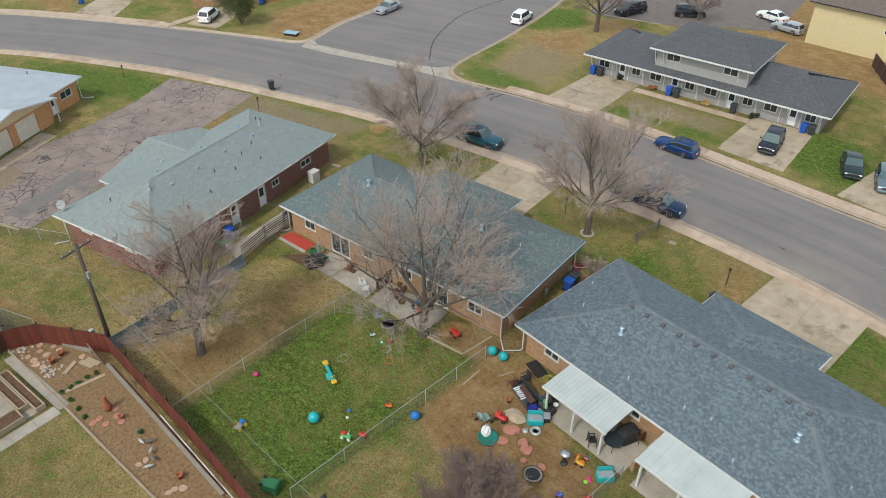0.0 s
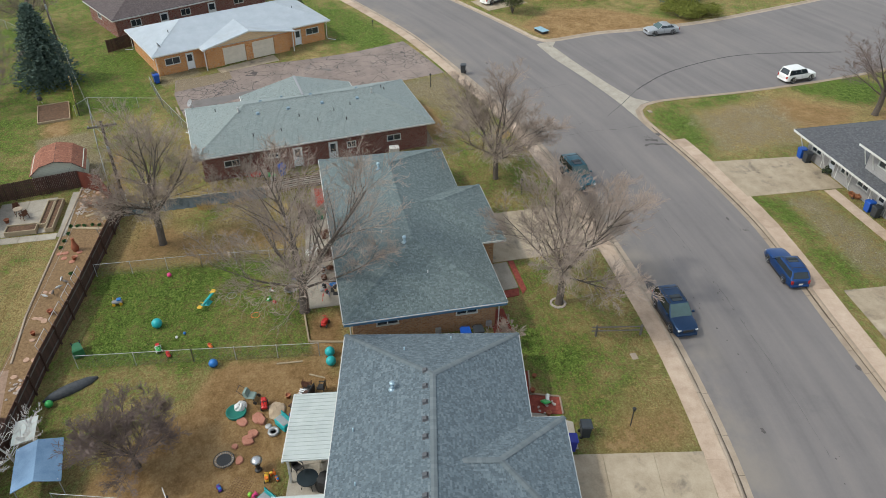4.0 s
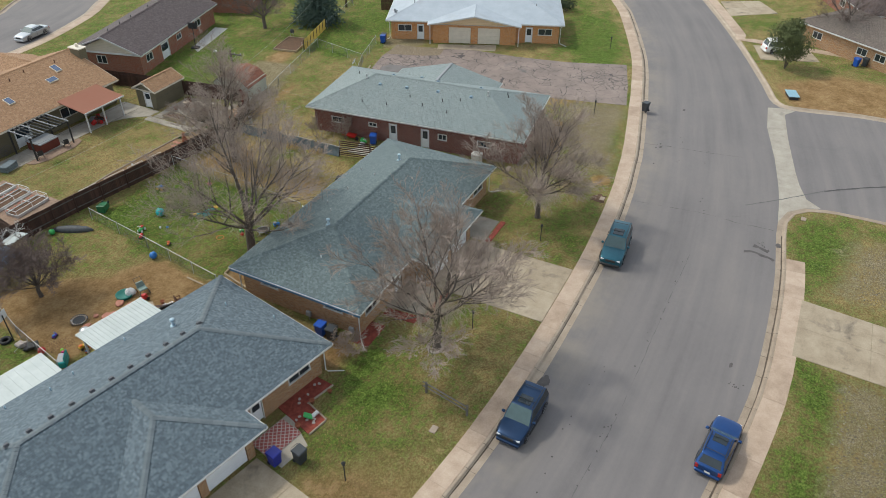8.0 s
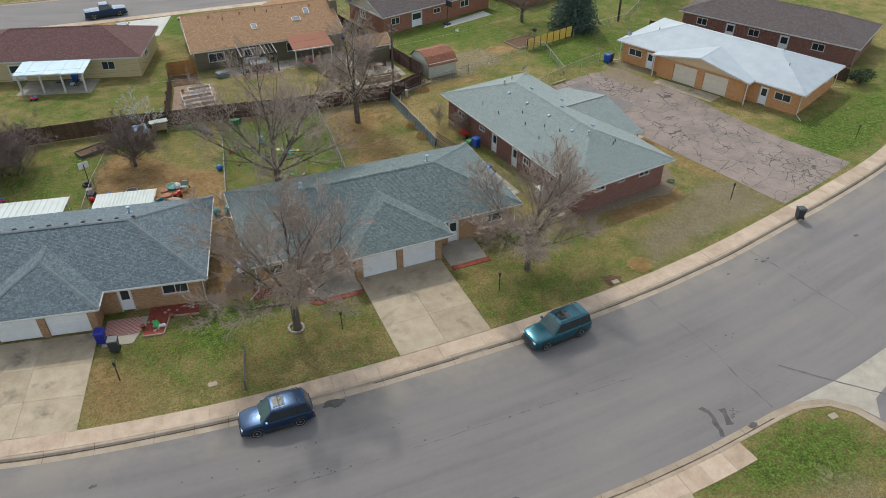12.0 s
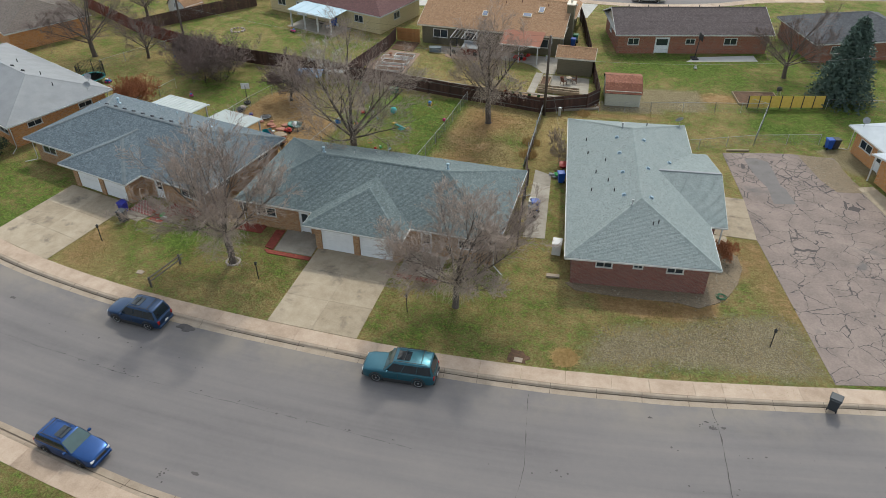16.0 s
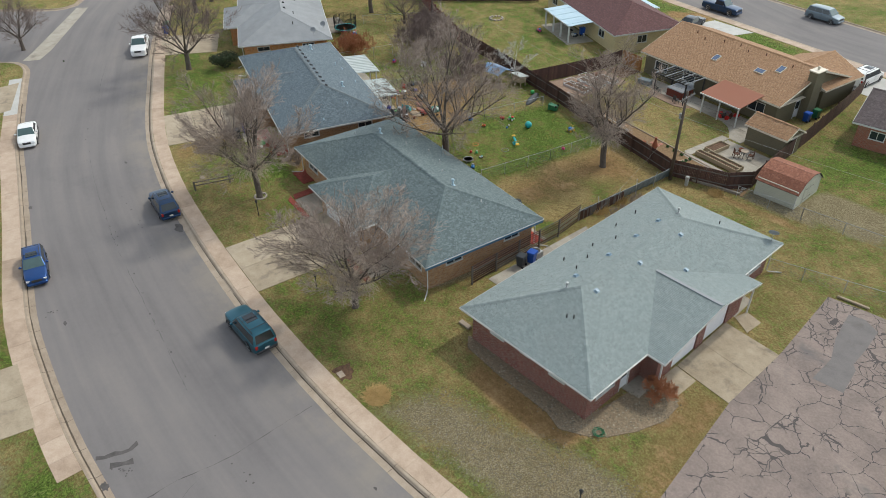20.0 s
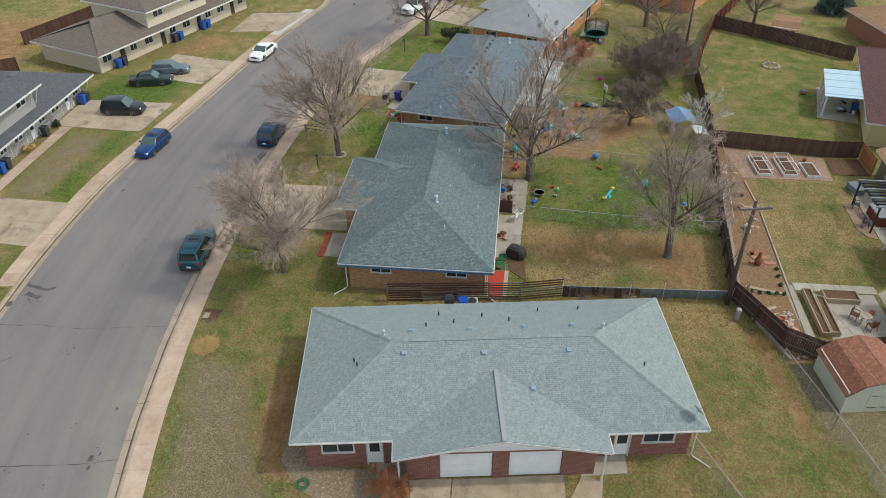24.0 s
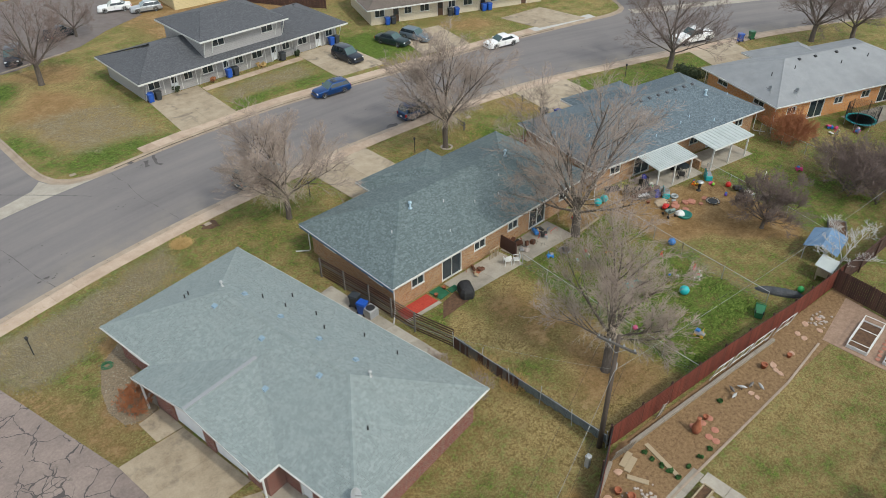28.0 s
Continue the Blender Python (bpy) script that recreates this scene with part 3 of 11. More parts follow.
    "palegravel": mottled("pale_gravel", (0.3, 0.25, 0.22), (0.5, 0.44, 0.39), 5, 0.95, 24, 0.9),
    "bedgravel": mottled("tan_gravel", (0.12, 0.088, 0.056), (0.32, 0.248, 0.165), 9, 0.95, 22, 1.0),
    "stonemix": stone_mix(),
    "brickpave": mottled("pinkish_pavers", (0.22, 0.145, 0.1), (0.34, 0.235, 0.17), 2.5, 0.9, 9, 0.5),
    "rugred": rug_mat(),
    "turfmat": mottled("green_turf_mat", (0.012, 0.09, 0.045), (0.025, 0.14, 0.07), 4, 0.95),
    "skylight": glassy("skylight_glass", (0.05, 0.075, 0.13), 0.04),
    "wire": mottled("black_cable", (0.02, 0.02, 0.02), (0.04, 0.04, 0.04), 4, 0.7),
    "whitewire": mottled("pale_cable", (0.3, 0.3, 0.28), (0.4, 0.4, 0.38), 4, 0.7),
    "rust": mottled("rusty_iron", (0.07, 0.03, 0.018), (0.15, 0.06, 0.03), 6, 0.8),
    # black in place of the shadow between shingle courses
    "course_shade": mottled("black_course_shade", (0.02, 0.022, 0.024), (0.04, 0.042, 0.045), 5, 0.95),
    "patch": mottled("grey_asphalt_patch", (0.13, 0.125, 0.125), (0.21, 0.2, 0.2), 0.6, 0.9, 40, 0.4),
    "faintmark": mottled("worn_rubber_trace", (0.1, 0.095, 0.093), (0.15, 0.142, 0.138), 1.5, 0.9),
    # dark brown for kerb joints and for shade painted at the kerb foot
    "kerb_shade_and_joints": mottled("dark_kerb_shade_and_joints", (0.055, 0.042, 0.03), (0.13, 0.1, 0.075), 2.0, 0.95, 20, 0.6),
    "tyremark": mottled("skid_rubber", (0.045, 0.043, 0.043), (0.085, 0.08, 0.08), 1.5, 0.85),
    "oilstain": mottled("dark_stain", (0.06, 0.055, 0.052), (0.11, 0.1, 0.095), 2.5, 0.85),
}
CARS = {"teal": paint("teal_car_paint", (0.022, 0.11, 0.15), 0.6), "navy": paint("navy_car_paint", (0.012, 0.042, 0.105), 0.6), "blue": paint("blue_car_paint", (0.01, 0.06, 0.21), 0.6),
        "white": paint("white_car_paint", (0.75, 0.75, 0.74), 0.0), "silver": paint("silver_car_paint", (0.42, 0.44, 0.46), 0.5), "dkgreen": paint("dark_green_car_paint", (0.012, 0.03, 0.03)),
        "black": paint("black_car_paint", (0.006, 0.01, 0.02), 0.0), "pewter": paint("grey_blue_car_paint", (0.16, 0.21, 0.25), 0.4), "red": paint("red_car_paint", (0.3, 0.015, 0.015))}


# ---------------------------------------------------------------- streets and ground
def smooth_line(pts, step=1.5):
    """Catmull-Rom through the points, at about even steps."""
    out, P = [], [Vector(p) for p in pts]
    for i in range(len(P) - 1):
        a, b, c, d = P[max(i - 1, 0)], P[i], P[i + 1], P[min(i + 2, len(P) - 1)]
        n = max(1, round((c - b).length / step))
        for k in range(n):
            u = k / n
            out.append(0.5 * (2 * b + (c - a) * u + (2 * a - 5 * b + 4 * c - d) * u * u + (3 * b - a - 3 * c + d) * u ** 3))
    return out + [P[-1]]


def offset(line, d):
    """The line moved d to its left."""
    out = []
    for i, p in enumerate(line):
        t = (line[min(i + 1, len(line) - 1)] - line[max(i - 1, 0)]).normalized()
        out.append(p + d * Vector((-t.y, t.x)))
    return out


def at_x(line, x0, x1):
    return [p for p in line if min(x0, x1) <= p.x <= max(x0, x1)]


ROAD_Z = -0.13
# asphalt edge on the houses' side, west to east, and on the far side
NEAR = smooth_line([(-150, 2), (-128, 21), (-113, 32.5), (-101, 39.6), (-95.2, 42.5), (-81.3, 47.9), (-71, 50.75), (-66.2, 51.85), (-62.5, 52.7), (-56, 54.1), (-53.5, 54.5), (-49.3, 55.15), (-45, 55.62), (-41, 55.92), (-36.5, 56.15), (-30.6, 56.22), (-23, 56.1), (-15.2, 55.6),
                    (-6.8, 54.4), (0.5, 52.6), (8.35, 50.2), (16.6, 47.6), (24, 45.0), (33, 41.6), (42, 37.0), (60, 27), (90, 10), (120, -8)])
FAR_W = smooth_line([(-160, 14), (-138, 30), (-118, 44), (-108, 49.6), (-92, 57.0), (-79, 62.2), (-75.5, 63.4), (-73.6, 64.9), (-73.7, 67.5), (-74.9, 73), (-75.1, 79), (-76, 88), (-78, 97), (-84, 118), (-92, 140)])
FAR_E = smooth_line([(-68, 140), (-61, 118), (-56.2, 101), (-54.2, 85), (-53.8, 74), (-53.5, 71.0), (-52.9, 69.3), (-51.6, 68.05), (-49.6, 67.5), (-47.6, 67.6), (-44, 68.0), (-40.7, 68.3), (-35.5, 68.5), (-29.3, 68.48), (-24, 67.95), (-17, 66.95), (-10.4, 66.1), (-5.7, 65.5), (1.4, 64.6),
                     (9, 63.2), (17.5, 61.5), (22.5, 60.5), (25.8, 61.2), (28, 64), (33, 72), (45, 92), (62, 120)])
FAR_E2 = smooth_line([(80, 108), (62, 82), (50.5, 62), (46.5, 56), (44.8, 53.2), (45.2, 50.6), (48, 48.4), (64, 40), (92, 24), (124, 5)])
BACK_N = smooth_line([(-150, -54), (-110, -42), (-69.8, -33.0), (-58, -27.6), (-46, -24.6), (-30, -24.8), (-10, -25.3), (4, -26), (30, -28), (120, -38)])
BACK_S = offset(BACK_N, -11.5)

near_back, farw_back, fare_back, fare2_back = offset(NEAR, -0.62), offset(FAR_W, 0.6), offset(FAR_E, 0.6), offset(FAR_E2, 0.6)


def strip(name, a, b, za, zb, mat, label, cat, m=None, base=-0.3):
    """A flat band between two lines."""
    k = Mk()
    n = len(a)
    k.v = [(p.x, p.y, za) for p in a] + [(p.x, p.y, zb) for p in b]
    k.f = [(i, i + 1, n + i + 1, n + i) for i in range(n - 1)]
    return solid(name, k, mat, label, cat, kind="structure")


# the hole that the streets leave in the ground
hole_main = near_back + list(reversed(fare2_back)) + list(reversed(fare_back)) + list(reversed(farw_back))
hole_back = offset(BACK_N, 0.6) + list(reversed(offset(BACK_S, -0.6)))


def inside(poly, X, Y):
    hit = np.zeros(X.shape, bool)
    px, py = np.array([p[0] for p in poly]), np.array([p[1] for p in poly])
    j = len(px) - 1
    for i in range(len(px)):
        cross = (py[i] > Y) != (py[j] > Y)
        hit ^= cross & (X < (px[j] - px[i]) * (Y - py[i]) / (py[j] - py[i] + 1e-12) + px[i])
        j = i
    return hit


def soft_zone(poly, X, Y, fade=0.8):
    """1 inside a polygon, falling to 0 over the fade outside and inside its edge."""
    d = np.full(X.shape, 1e9)
    for a, b in zip(poly, poly[1:] + poly[:1]):
        ax, ay, bx, by = a[0], a[1], b[0], b[1]
        u = np.clip(((X - ax) * (bx - ax) + (Y - ay) * (by - ay)) / ((bx - ax) ** 2 + (by - ay) ** 2 + 1e-9), 0, 1)
        d = np.minimum(d, np.hypot(X - ax - u * (bx - ax), Y - ay - u * (by - ay)))
    d = np.where(inside(poly, X, Y), d, -d)
    return np.clip(0.5 + d / (2 * fade), 0, 1)


def build_ground():
    from mathutils.geometry import delaunay_2d_cdt
    pts, edges = [], []

    def loop(line):
        n = len(pts)
        pts.extend([Vector((p[0], p[1])) for p in line])
        edges.extend([(n + i, n + (i + 1) % len(line)) for i in range(len(line))])

    loop([(-900, -900), (900, -900), (900, 900), (-900, 900)])
    loop(hole_main)
    loop(hole_back)
    gx, gy = np.meshgrid(np.arange(-92, 34, 0.75), np.arange(-22, 100, 0.75))
    gx, gy = gx.ravel() + np.random.uniform(-0.15, 0.15, gx.size), gy.ravel() + np.random.uniform(-0.15, 0.15, gy.size)
    keep = ~inside(hole_main, gx, gy) & ~inside(hole_back, gx, gy)
    pts.extend([Vector((x, y)) for x, y in zip(gx[keep], gy[keep])])
    ox, oy = np.meshgrid(np.arange(-160, 140, 6.0), np.arange(-110, 150, 6.0))
    ox, oy = ox.ravel(), oy.ravel()
    keep = ~inside(hole_main, ox, oy) & ~inside(hole_back, ox, oy) & ((ox < -92) | (ox > 34) | (oy < -22) | (oy > 100))
    pts.extend([Vector((x, y)) for x, y in zip(ox[keep], oy[keep])])
    vs, _, fs, *_ = delaunay_2d_cdt(pts, edges, [], 0, 0.001)
    V = np.array([(p.x, p.y) for p in vs])
    C = np.array([V[list(f)].mean(0) for f in fs])
    out = ~inside(hole_main, C[:, 0], C[:, 1]) & ~inside(hole_back, C[:, 0], C[:, 1])
    X, Y = V[:, 0], V[:, 1]
    me = bpy.data.meshes.new("ground")
    me.from_pydata([(x, y, 0.0) for x, y in V], [], [tuple(f) for f, o in zip(fs, out) if o])
    lush, bare, stony = np.full(len(X), 0.34), np.zeros(len(X)), np.zeros(len(X))

    def put(layer, poly, value, fade=0.8):
        w = soft_zone(poly, X, Y, fade)
        layer[:] = layer * (1 - w) + value * w

    # turf, greener or drier
    put(lush, [(-45, -24), (-110, -40), (-110, 8), (-80, 12), (-62, 9), (-47, 12)], 0.6, 3.0)
    put(lush, [(-101, 56), (-93, 59.5), (-96, 64), (-104, 60)], 0.75, 1.0)
    put(lush, [(16, 6), (-1, 11), (-12, 12), (-14, 1), (5, -3)], 0.5, 2.0)
    put(lush, [(-32.2, 31), (-32.6, 15.5), (-22.5, 15.8), (-20.8, 30.5)], 0.92, 0.8)
    put(lush, [(-31.5, 27), (-30, 25), (-24, 23), (-21, 24), (-21, 31), (-31, 31)], 0.6, 2)
    put(lush, [(-41, 31), (-40.5, 16.5), (-33, 15.5), (-32, 30.5)], -0.05, 1.0)
    put(lush, [(-41, 31.5), (-40.7, 23), (-37, 22.5), (-36, 28), (-38, 31)], 0.92, 1.2)
    put(lush, [(-41.5, 53), (-41.5, 46.5), (-36, 46.8), (-35.2, 53.8)], 0.4, 1.2)
    put(lush, [(-27.5, 53.8), (-27.5, 46.5), (-20, 45.5), (-17, 49), (-16, 53)], 0.4, 1.2)
    put(lush, [(-17, 53), (-17.5, 45.5), (-11, 45), (-8.4, 48), (-8, 52.3)], 0.44, 1.2)
    put(lush, [(-48, 45.5), (-43, 45), (-42, 53), (-49, 52.5)], 0.34, 1.2)
    put(lush, [(-72, 45), (-78, 37.5), (-100, 34), (-96, 39), (-80, 45.5)], 0.9, 1.5)
    put(lush, [(-44, 20), (-44, 15), (-54, 12), (-66, 15), (-64, 21), (-54, 20.5)], 0.36, 1.5)
    put(lush, [(-62, 14), (-63, 9), (-76, 5), (-80, 12), (-70, 16)], 0.85, 1.5)
    put(lush, [(-47, 2), (-62, 0), (-64, -5), (-48, -2.5)], 0.9, 1.5)
    put(lush, [(-39, 11.3), (-39, 8), (-37.2, 4), (-36, 2.8), (-24, 2.4), (-23.5, 10.2)], 0.3, 0.8)
    put(lush, [(-20, 9), (-21, 2), (-2, 1), (12, 0), (14, 6), (-1, 11), (-13, 12)], 0.46, 1.0)
    put(lush, [(-12, 17), (-10, 27), (0, 26), (2, 17), (-4, 14)], 0.6, 1.5)
    put(lush, [(-50, 69.5), (-53, 82), (-45, 84), (-42, 71)], 0.38, 1.5)
    put(lush, [(-48.5, 74.5), (-49.5, 82), (-40, 82), (-40.5, 72.5)], 0.15, 1.0)
    put(lush, [(-32, 71), (-32, 77), (-20, 77), (-19.5, 71)], 0.42, 1.0)
    put(lush, [(-32, 71), (-32, 73), (-20, 73), (-19.5, 71)], 0.9, 1.0)
    put(lush, [(-13, 71), (-12, 80), (-6, 80), (-5, 70)], 0.95, 1.0)
    put(lush, [(-7, 52), (-1, 51), (2, 43), (-1, 42)], 0.9, 1.0)
    put(lush, [(0, 50), (18, 46), (18, 42), (4, 41), (-1, 43)], 0.62, 1.0)
    put(lush, [(0, 25), (2, 13), (30, 4), (40, 20), (18, 24)], 0.3, 3.0)
    put(lush, [(-38, 11.3), (-38, 9.5), (-25, 8.6), (-24, 10.6)], 0.12, 1.2)
    put(lush, [(-41, 73.5), (-48, 74.5), (-52.5, 80), (-55, 100), (-41, 96)], 0.02, 1.5)
    put(lush, [(-50, 69.5), (-52, 73), (-43, 72), (-41, 69.8)], 0.85, 1.2)
    put(lush, [(-54, 80), (-52, 74), (-50, 76), (-50, 86)], 0.75, 1.2)
    put(lush, [(-41, 31), (-40.6, 24.5), (-38.5, 24), (-37.5, 31)], 0.6, 1.2)
    put(lush, [(-19.3, -16.2), (-21.4, -22.3), (-29.2, -21.8), (-28.7, -18.0), (-22, -14)], 0.95, 0.6)
    put(lush, [(0, -22.1), (-2.9, -24.5), (-10.5, -22.0), (-7.7, -19.5)], 0.95, 0.8)
    put(lush, [(-41.2, 31), (-41.0, 23), (-36, 22.6), (-33.5, 26), (-34.5, 31.2)], 0.5, 1.0)
    put(lush, [(-40.6, 29.2), (-39.2, 25.2), (-37.8, 23.4), (-37.2, 25.8), (-38.6, 28.6), (-38.2, 30.6)], -0.25, 0.7)
    put(lush, [(-35.9, 30.4), (-33.0, 30.6), (-32.6, 27.5), (-35.2, 28.6)], -0.2, 0.7)
    put(lush, [(-39.4, 23.2), (-37.6, 22.6), (-37.2, 18.5), (-39.8, 18.2)], 0.45, 0.8)
    put(lush, [(-42.0, 27), (-41.8, 16), (-46.5, 14.4), (-51, 14.0), (-56, 20), (-47, 24)], 0.2, 1.0)
    put(lush, [(-45.5, 17.5), (-49.5, 15.0), (-53, 16.5), (-49, 20)], 0.5, 1.5)
    put(lush, [(-42.1, 22.5), (-41.5, 16.2), (-43.2, 16.2), (-43.4, 22)], -0.15, 0.6)
    put(lush, [(-34.5, 10.6), (-33.5, 3.4), (-29.5, 4.2), (-28.5, 10.4)], 0.1, 1.4)
    put(lush, [(-26.5, 10), (-27, 4.6), (-24.6, 3.4), (-24.2, 9.5)], 0.14, 0.9)
    # bare earth
    put(bare, [(-43.4, 14.9), (-46.6, 14.3), (-50.8, 13.5), (-53.5, 13.2), (-53.5, 14.2), (-48, 15.2), (-44.5, 15.7)], 0.75, 0.5)
    put(bare, [(-58.6, 36.2), (-61.6, 34.4), (-63.2, 39.0), (-64.6, 44.2), (-62.6, 45.2), (-61.0, 42.0), (-60.5, 38.5)], 0.46, 0.6)
    put(bare, [(-8, -20.5), (-11.4, -22.8), (-14.9, -22.6), (-13.6, -19.8), (-10, -18.5)], 0.85, 0.6)
    put(bare, [(-20.2, 31), (-21, 24.5), (-17.5, 23), (-14.5, 19), (-11.8, 17), (-9.8, 20), (-9.2, 27.5), (-14.5, 29.3), (-17, 33)], 0.95, 1.0)
    put(bare, [(-39.5, 20), (-39, 17), (-32.8, 16), (-32.8, 23), (-36, 24)], 0.72, 2.0)
    put(bare, [(-38.2, 30.2), (-33, 30.2), (-32.8, 23), (-38, 24)], 0.62, 1.5)
    put(bare, [(-24.5, 33), (-24.5, 30.4), (-20, 31), (-19.5, 33)], 0.9, 0.6)
    put(bare, [(-20, 44), (-20.3, 33), (-18, 33), (-16.7, 44)], 0.8, 0.8)
    put(bare, [(-41, 31.5), (-44, 31), (-44, 19), (-41, 21)], 0.35, 1.0)
    put(bare, [(-47.6, 43.0), (-58.2, 41.4), (-59.4, 42.6), (-58.6, 43.5), (-57.0, 43.9), (-54.9, 43.95), (-52.7, 44.1), (-50.4, 44.6), (-48.5, 44.8)], 1.0, 0.15)
    put(bare, [(-57.8, 38.0), (-59.5, 36.1), (-60.5, 37.6), (-60.5, 39.5), (-59.6, 41.2), (-58.3, 41.5)], 1.0, 0.15)
    put(bare, [(-49.7, 44.7), (-54.9, 44.0), (-58.7, 43.6), (-58.9, 44.9), (-55.9, 46.4), (-50.6, 46.5)], 0.85, 0.6)
    put(bare, [(-59.6, 34.5), (-61.9, 34.1), (-63.6, 40.0), (-64.8, 44.5), (-66.1, 49.5), (-65.3, 49.6), (-63.9, 44.8), (-62.4, 40.4), (-60.9, 36)], 0.6, 0.5)
    put(lush, [(-58.3, 41.6), (-60.3, 39.7), (-60.4, 35.9), (-62.0, 38.6), (-63.3, 41.8), (-60.8, 44.2), (-57, 45.4), (-48.5, 46.2), (-48.5, 45)], 0.46, 0.8)
    put(lush, [(-49, 44), (-48.3, 52), (-51, 52.3), (-52, 48), (-57, 46.3)], 0.42, 1.0)
    put(lush, [(-54, 51.7), (-57.7, 51.2), (-61.5, 50.7), (-61, 50.0), (-57.5, 49.9), (-54.5, 50.6)], 0.72, 0.5)
    put(bare, [(-56, 20), (-60, 21), (-60.5, 26), (-57, 25)], 0.35, 1.0)
    put(bare, [(-80, 65), (-78, 90), (-74, 82), (-73, 68)], 0.85, 1.0)
    put(bare, [(-50.5, 74), (-53, 88), (-41, 86), (-41, 74)], 0.5, 2.0)
    put(bare, [(-17.5, 54), (-8, 53), (-8, 49), (-11, 47)], 0.3, 1.0)
    put(bare, [(-7, 84), (8, 80), (8, 75), (-4, 78)], 0.15, 1.0)
    put(bare, [(-13.1, 49.9), (-12.3, 51.8), (-9.1, 51.6), (-8.2, 51.4), (-8.8, 48.2), (-9.3, 46.4)], 0.42, 1.0)
    put(bare, [(-62, 8), (-57, 9), (-56, 6), (-61, 5)], 0.7, 0.8)
    put(bare, [(-10, 93), (14, 93), (14, 130), (-30, 130), (-30, 95)], 0.7, 3.0)
    put(bare, [(-79.6, 63.4), (-86, 70), (-85, 77), (-82, 81), (-76.8, 85.5), (-73.5, 75.3), (-72.0, 67)], 0.95, 1.5)
    put(bare, [(1.5, 77), (8, 74.5), (9.5, 69), (3.5, 68.8), (0.5, 72.5)], 0.62, 2.0)
    put(lush, [(-79.6, 63.4), (-86, 70), (-85, 77), (-82, 81), (-76.8, 85.5), (-73.5, 75.3), (-72.0, 67)], 0.1, 1.5)
    put(lush, [(-35.2, 53.9), (-41.5, 53.4), (-49, 52.4), (-49, 51.4), (-41.5, 52.2), (-35.2, 52.6)], 0.6, 0.8)
    put(bare, [(-118, 47), (-109.3, 51.8), (-112.8, 56.3), (-122, 50)], 0.8, 1.0)
    put(lush, [(-51.5, 86), (-47, 93.5), (-43.2, 89.5), (-40, 77.5), (-42.5, 74), (-47.5, 76), (-51.5, 82)], 0.1, 1.5)
    put(lush, [(-53.4, 88.5), (-55.2, 98.0), (-51.9, 100), (-47.3, 95.5), (-50.2, 90.0)], 1.0, 1.2)
    put(bare, [(-51.2, 85.2), (-46.9, 92.4), (-43.5, 89.2), (-43.5, 84), (-47.5, 82.5)], 0.72, 1.2)
    put(bare, [(-46.5, 94), (-49, 98.5), (-42, 99.8), (-38.5, 95), (-42, 90.5)], 0.62, 1.2)
    put(bare, [(-57.5, 113), (-51.5, 113.6), (-44, 117.8), (-43, 121.5), (-52, 126)], 0.9, 0.8)
    put(bare, [(-8.6, 46), (-8.2, 52.2), (-12.0, 53.2), (-11.2, 50.5), (-10.0, 48.2), (-9.8, 46)], 0.58, 0.8)
    put(lush, [(-20.5, 44.8), (-16.3, 44.4), (-13.4, 46.2), (-10.2, 46.2), (-11, 48.2), (-13.8, 48.6), (-17.2, 49), (-20, 47.2)], 0.75, 1.0)
    put(lush, [(-19.2, 48.8), (-24, 50.2), (-24.5, 53.5), (-12.5, 53.4), (-13.5, 51.2), (-16.5, 51)], 0.22, 1.0)
    # gravel and stony turf
    put(stony, [(-47.6, 43.0), (-58.2, 41.4), (-59.4, 42.6), (-58.6, 43.5), (-57.0, 43.9), (-54.9, 43.95), (-52.7, 44.1), (-50.4, 44.6), (-48.5, 44.8)], 0.55, 0.15)
    put(stony, [(-57.8, 38.0), (-59.5, 36.1), (-60.5, 37.6), (-60.5, 39.5), (-59.6, 41.2), (-58.3, 41.5)], 0.55, 0.15)
    put(stony, [(-41.3, 43.4), (-41.3, 33.5), (-42.6, 33.5), (-42.5, 39.2), (-42.1, 42.9)], 1.1, 0.2)
    put(stony, [(-49.9, 52.6), (-49.9, 50.7), (-52, 48.4), (-56.6, 46.5), (-59.7, 45.0), (-62.6, 44.0), (-64.0, 44.8), (-65.5, 49.4), (-61.8, 50.0), (-57.6, 50.3), (-54.1, 51.4)], 0.9, 1.4)
    put(stony, [(-49.5, 12), (-50.8, 6.5), (-57, 5.5), (-58, 11)], 0.9, 0.7)
    put(stony, [(-68, 17), (-71, 21), (-74, 20), (-72, 15)], 0.85, 0.5)
    put(stony, [(-46.9, 13.6), (-46.6, 11.8), (-51.2, 10.6), (-53.5, 12.6), (-50.5, 13.2)], 0.95, 0.4)
    put(stony, [(-32, 77.4), (-32, 73.6), (-20, 72.8), (-20, 77.2)], 0.62, 1.2)
    put(stony, [(-49.5, 72.8), (-52, 85), (-41, 84), (-40.5, 72)], 0.6, 2.2)
    for name, layer in (("lush", lush), ("bare", bare), ("stony", stony)):
        me.attributes.new(name, "FLOAT", "POINT").data.foreach_set("value", layer.astype(np.float32))
    me.vertices.foreach_set("co", np.stack([X, Y, np.zeros(len(X))], 1).astype(np.float32).ravel())
    me.materials.append(MAT["ground"])
    me.update()
    return tagged(new("ground", me), "patchy early-spring lawns, bare earth and gravel", "ground", kind="structure")


build_ground()


def flat(name, poly, z, mat, label, cat, thick=0.0, kind="structure"):
    k = Mk()
    if thick:
        k.prism(poly, z - thick, z)
    else:
        k.add([(x, y, z) for x, y in poly], [tuple(range(len(poly)))])
    if sum(a[0] * b[1] - b[0] * a[1] for a, b in zip(poly, poly[1:] + poly[:1])) < 0:
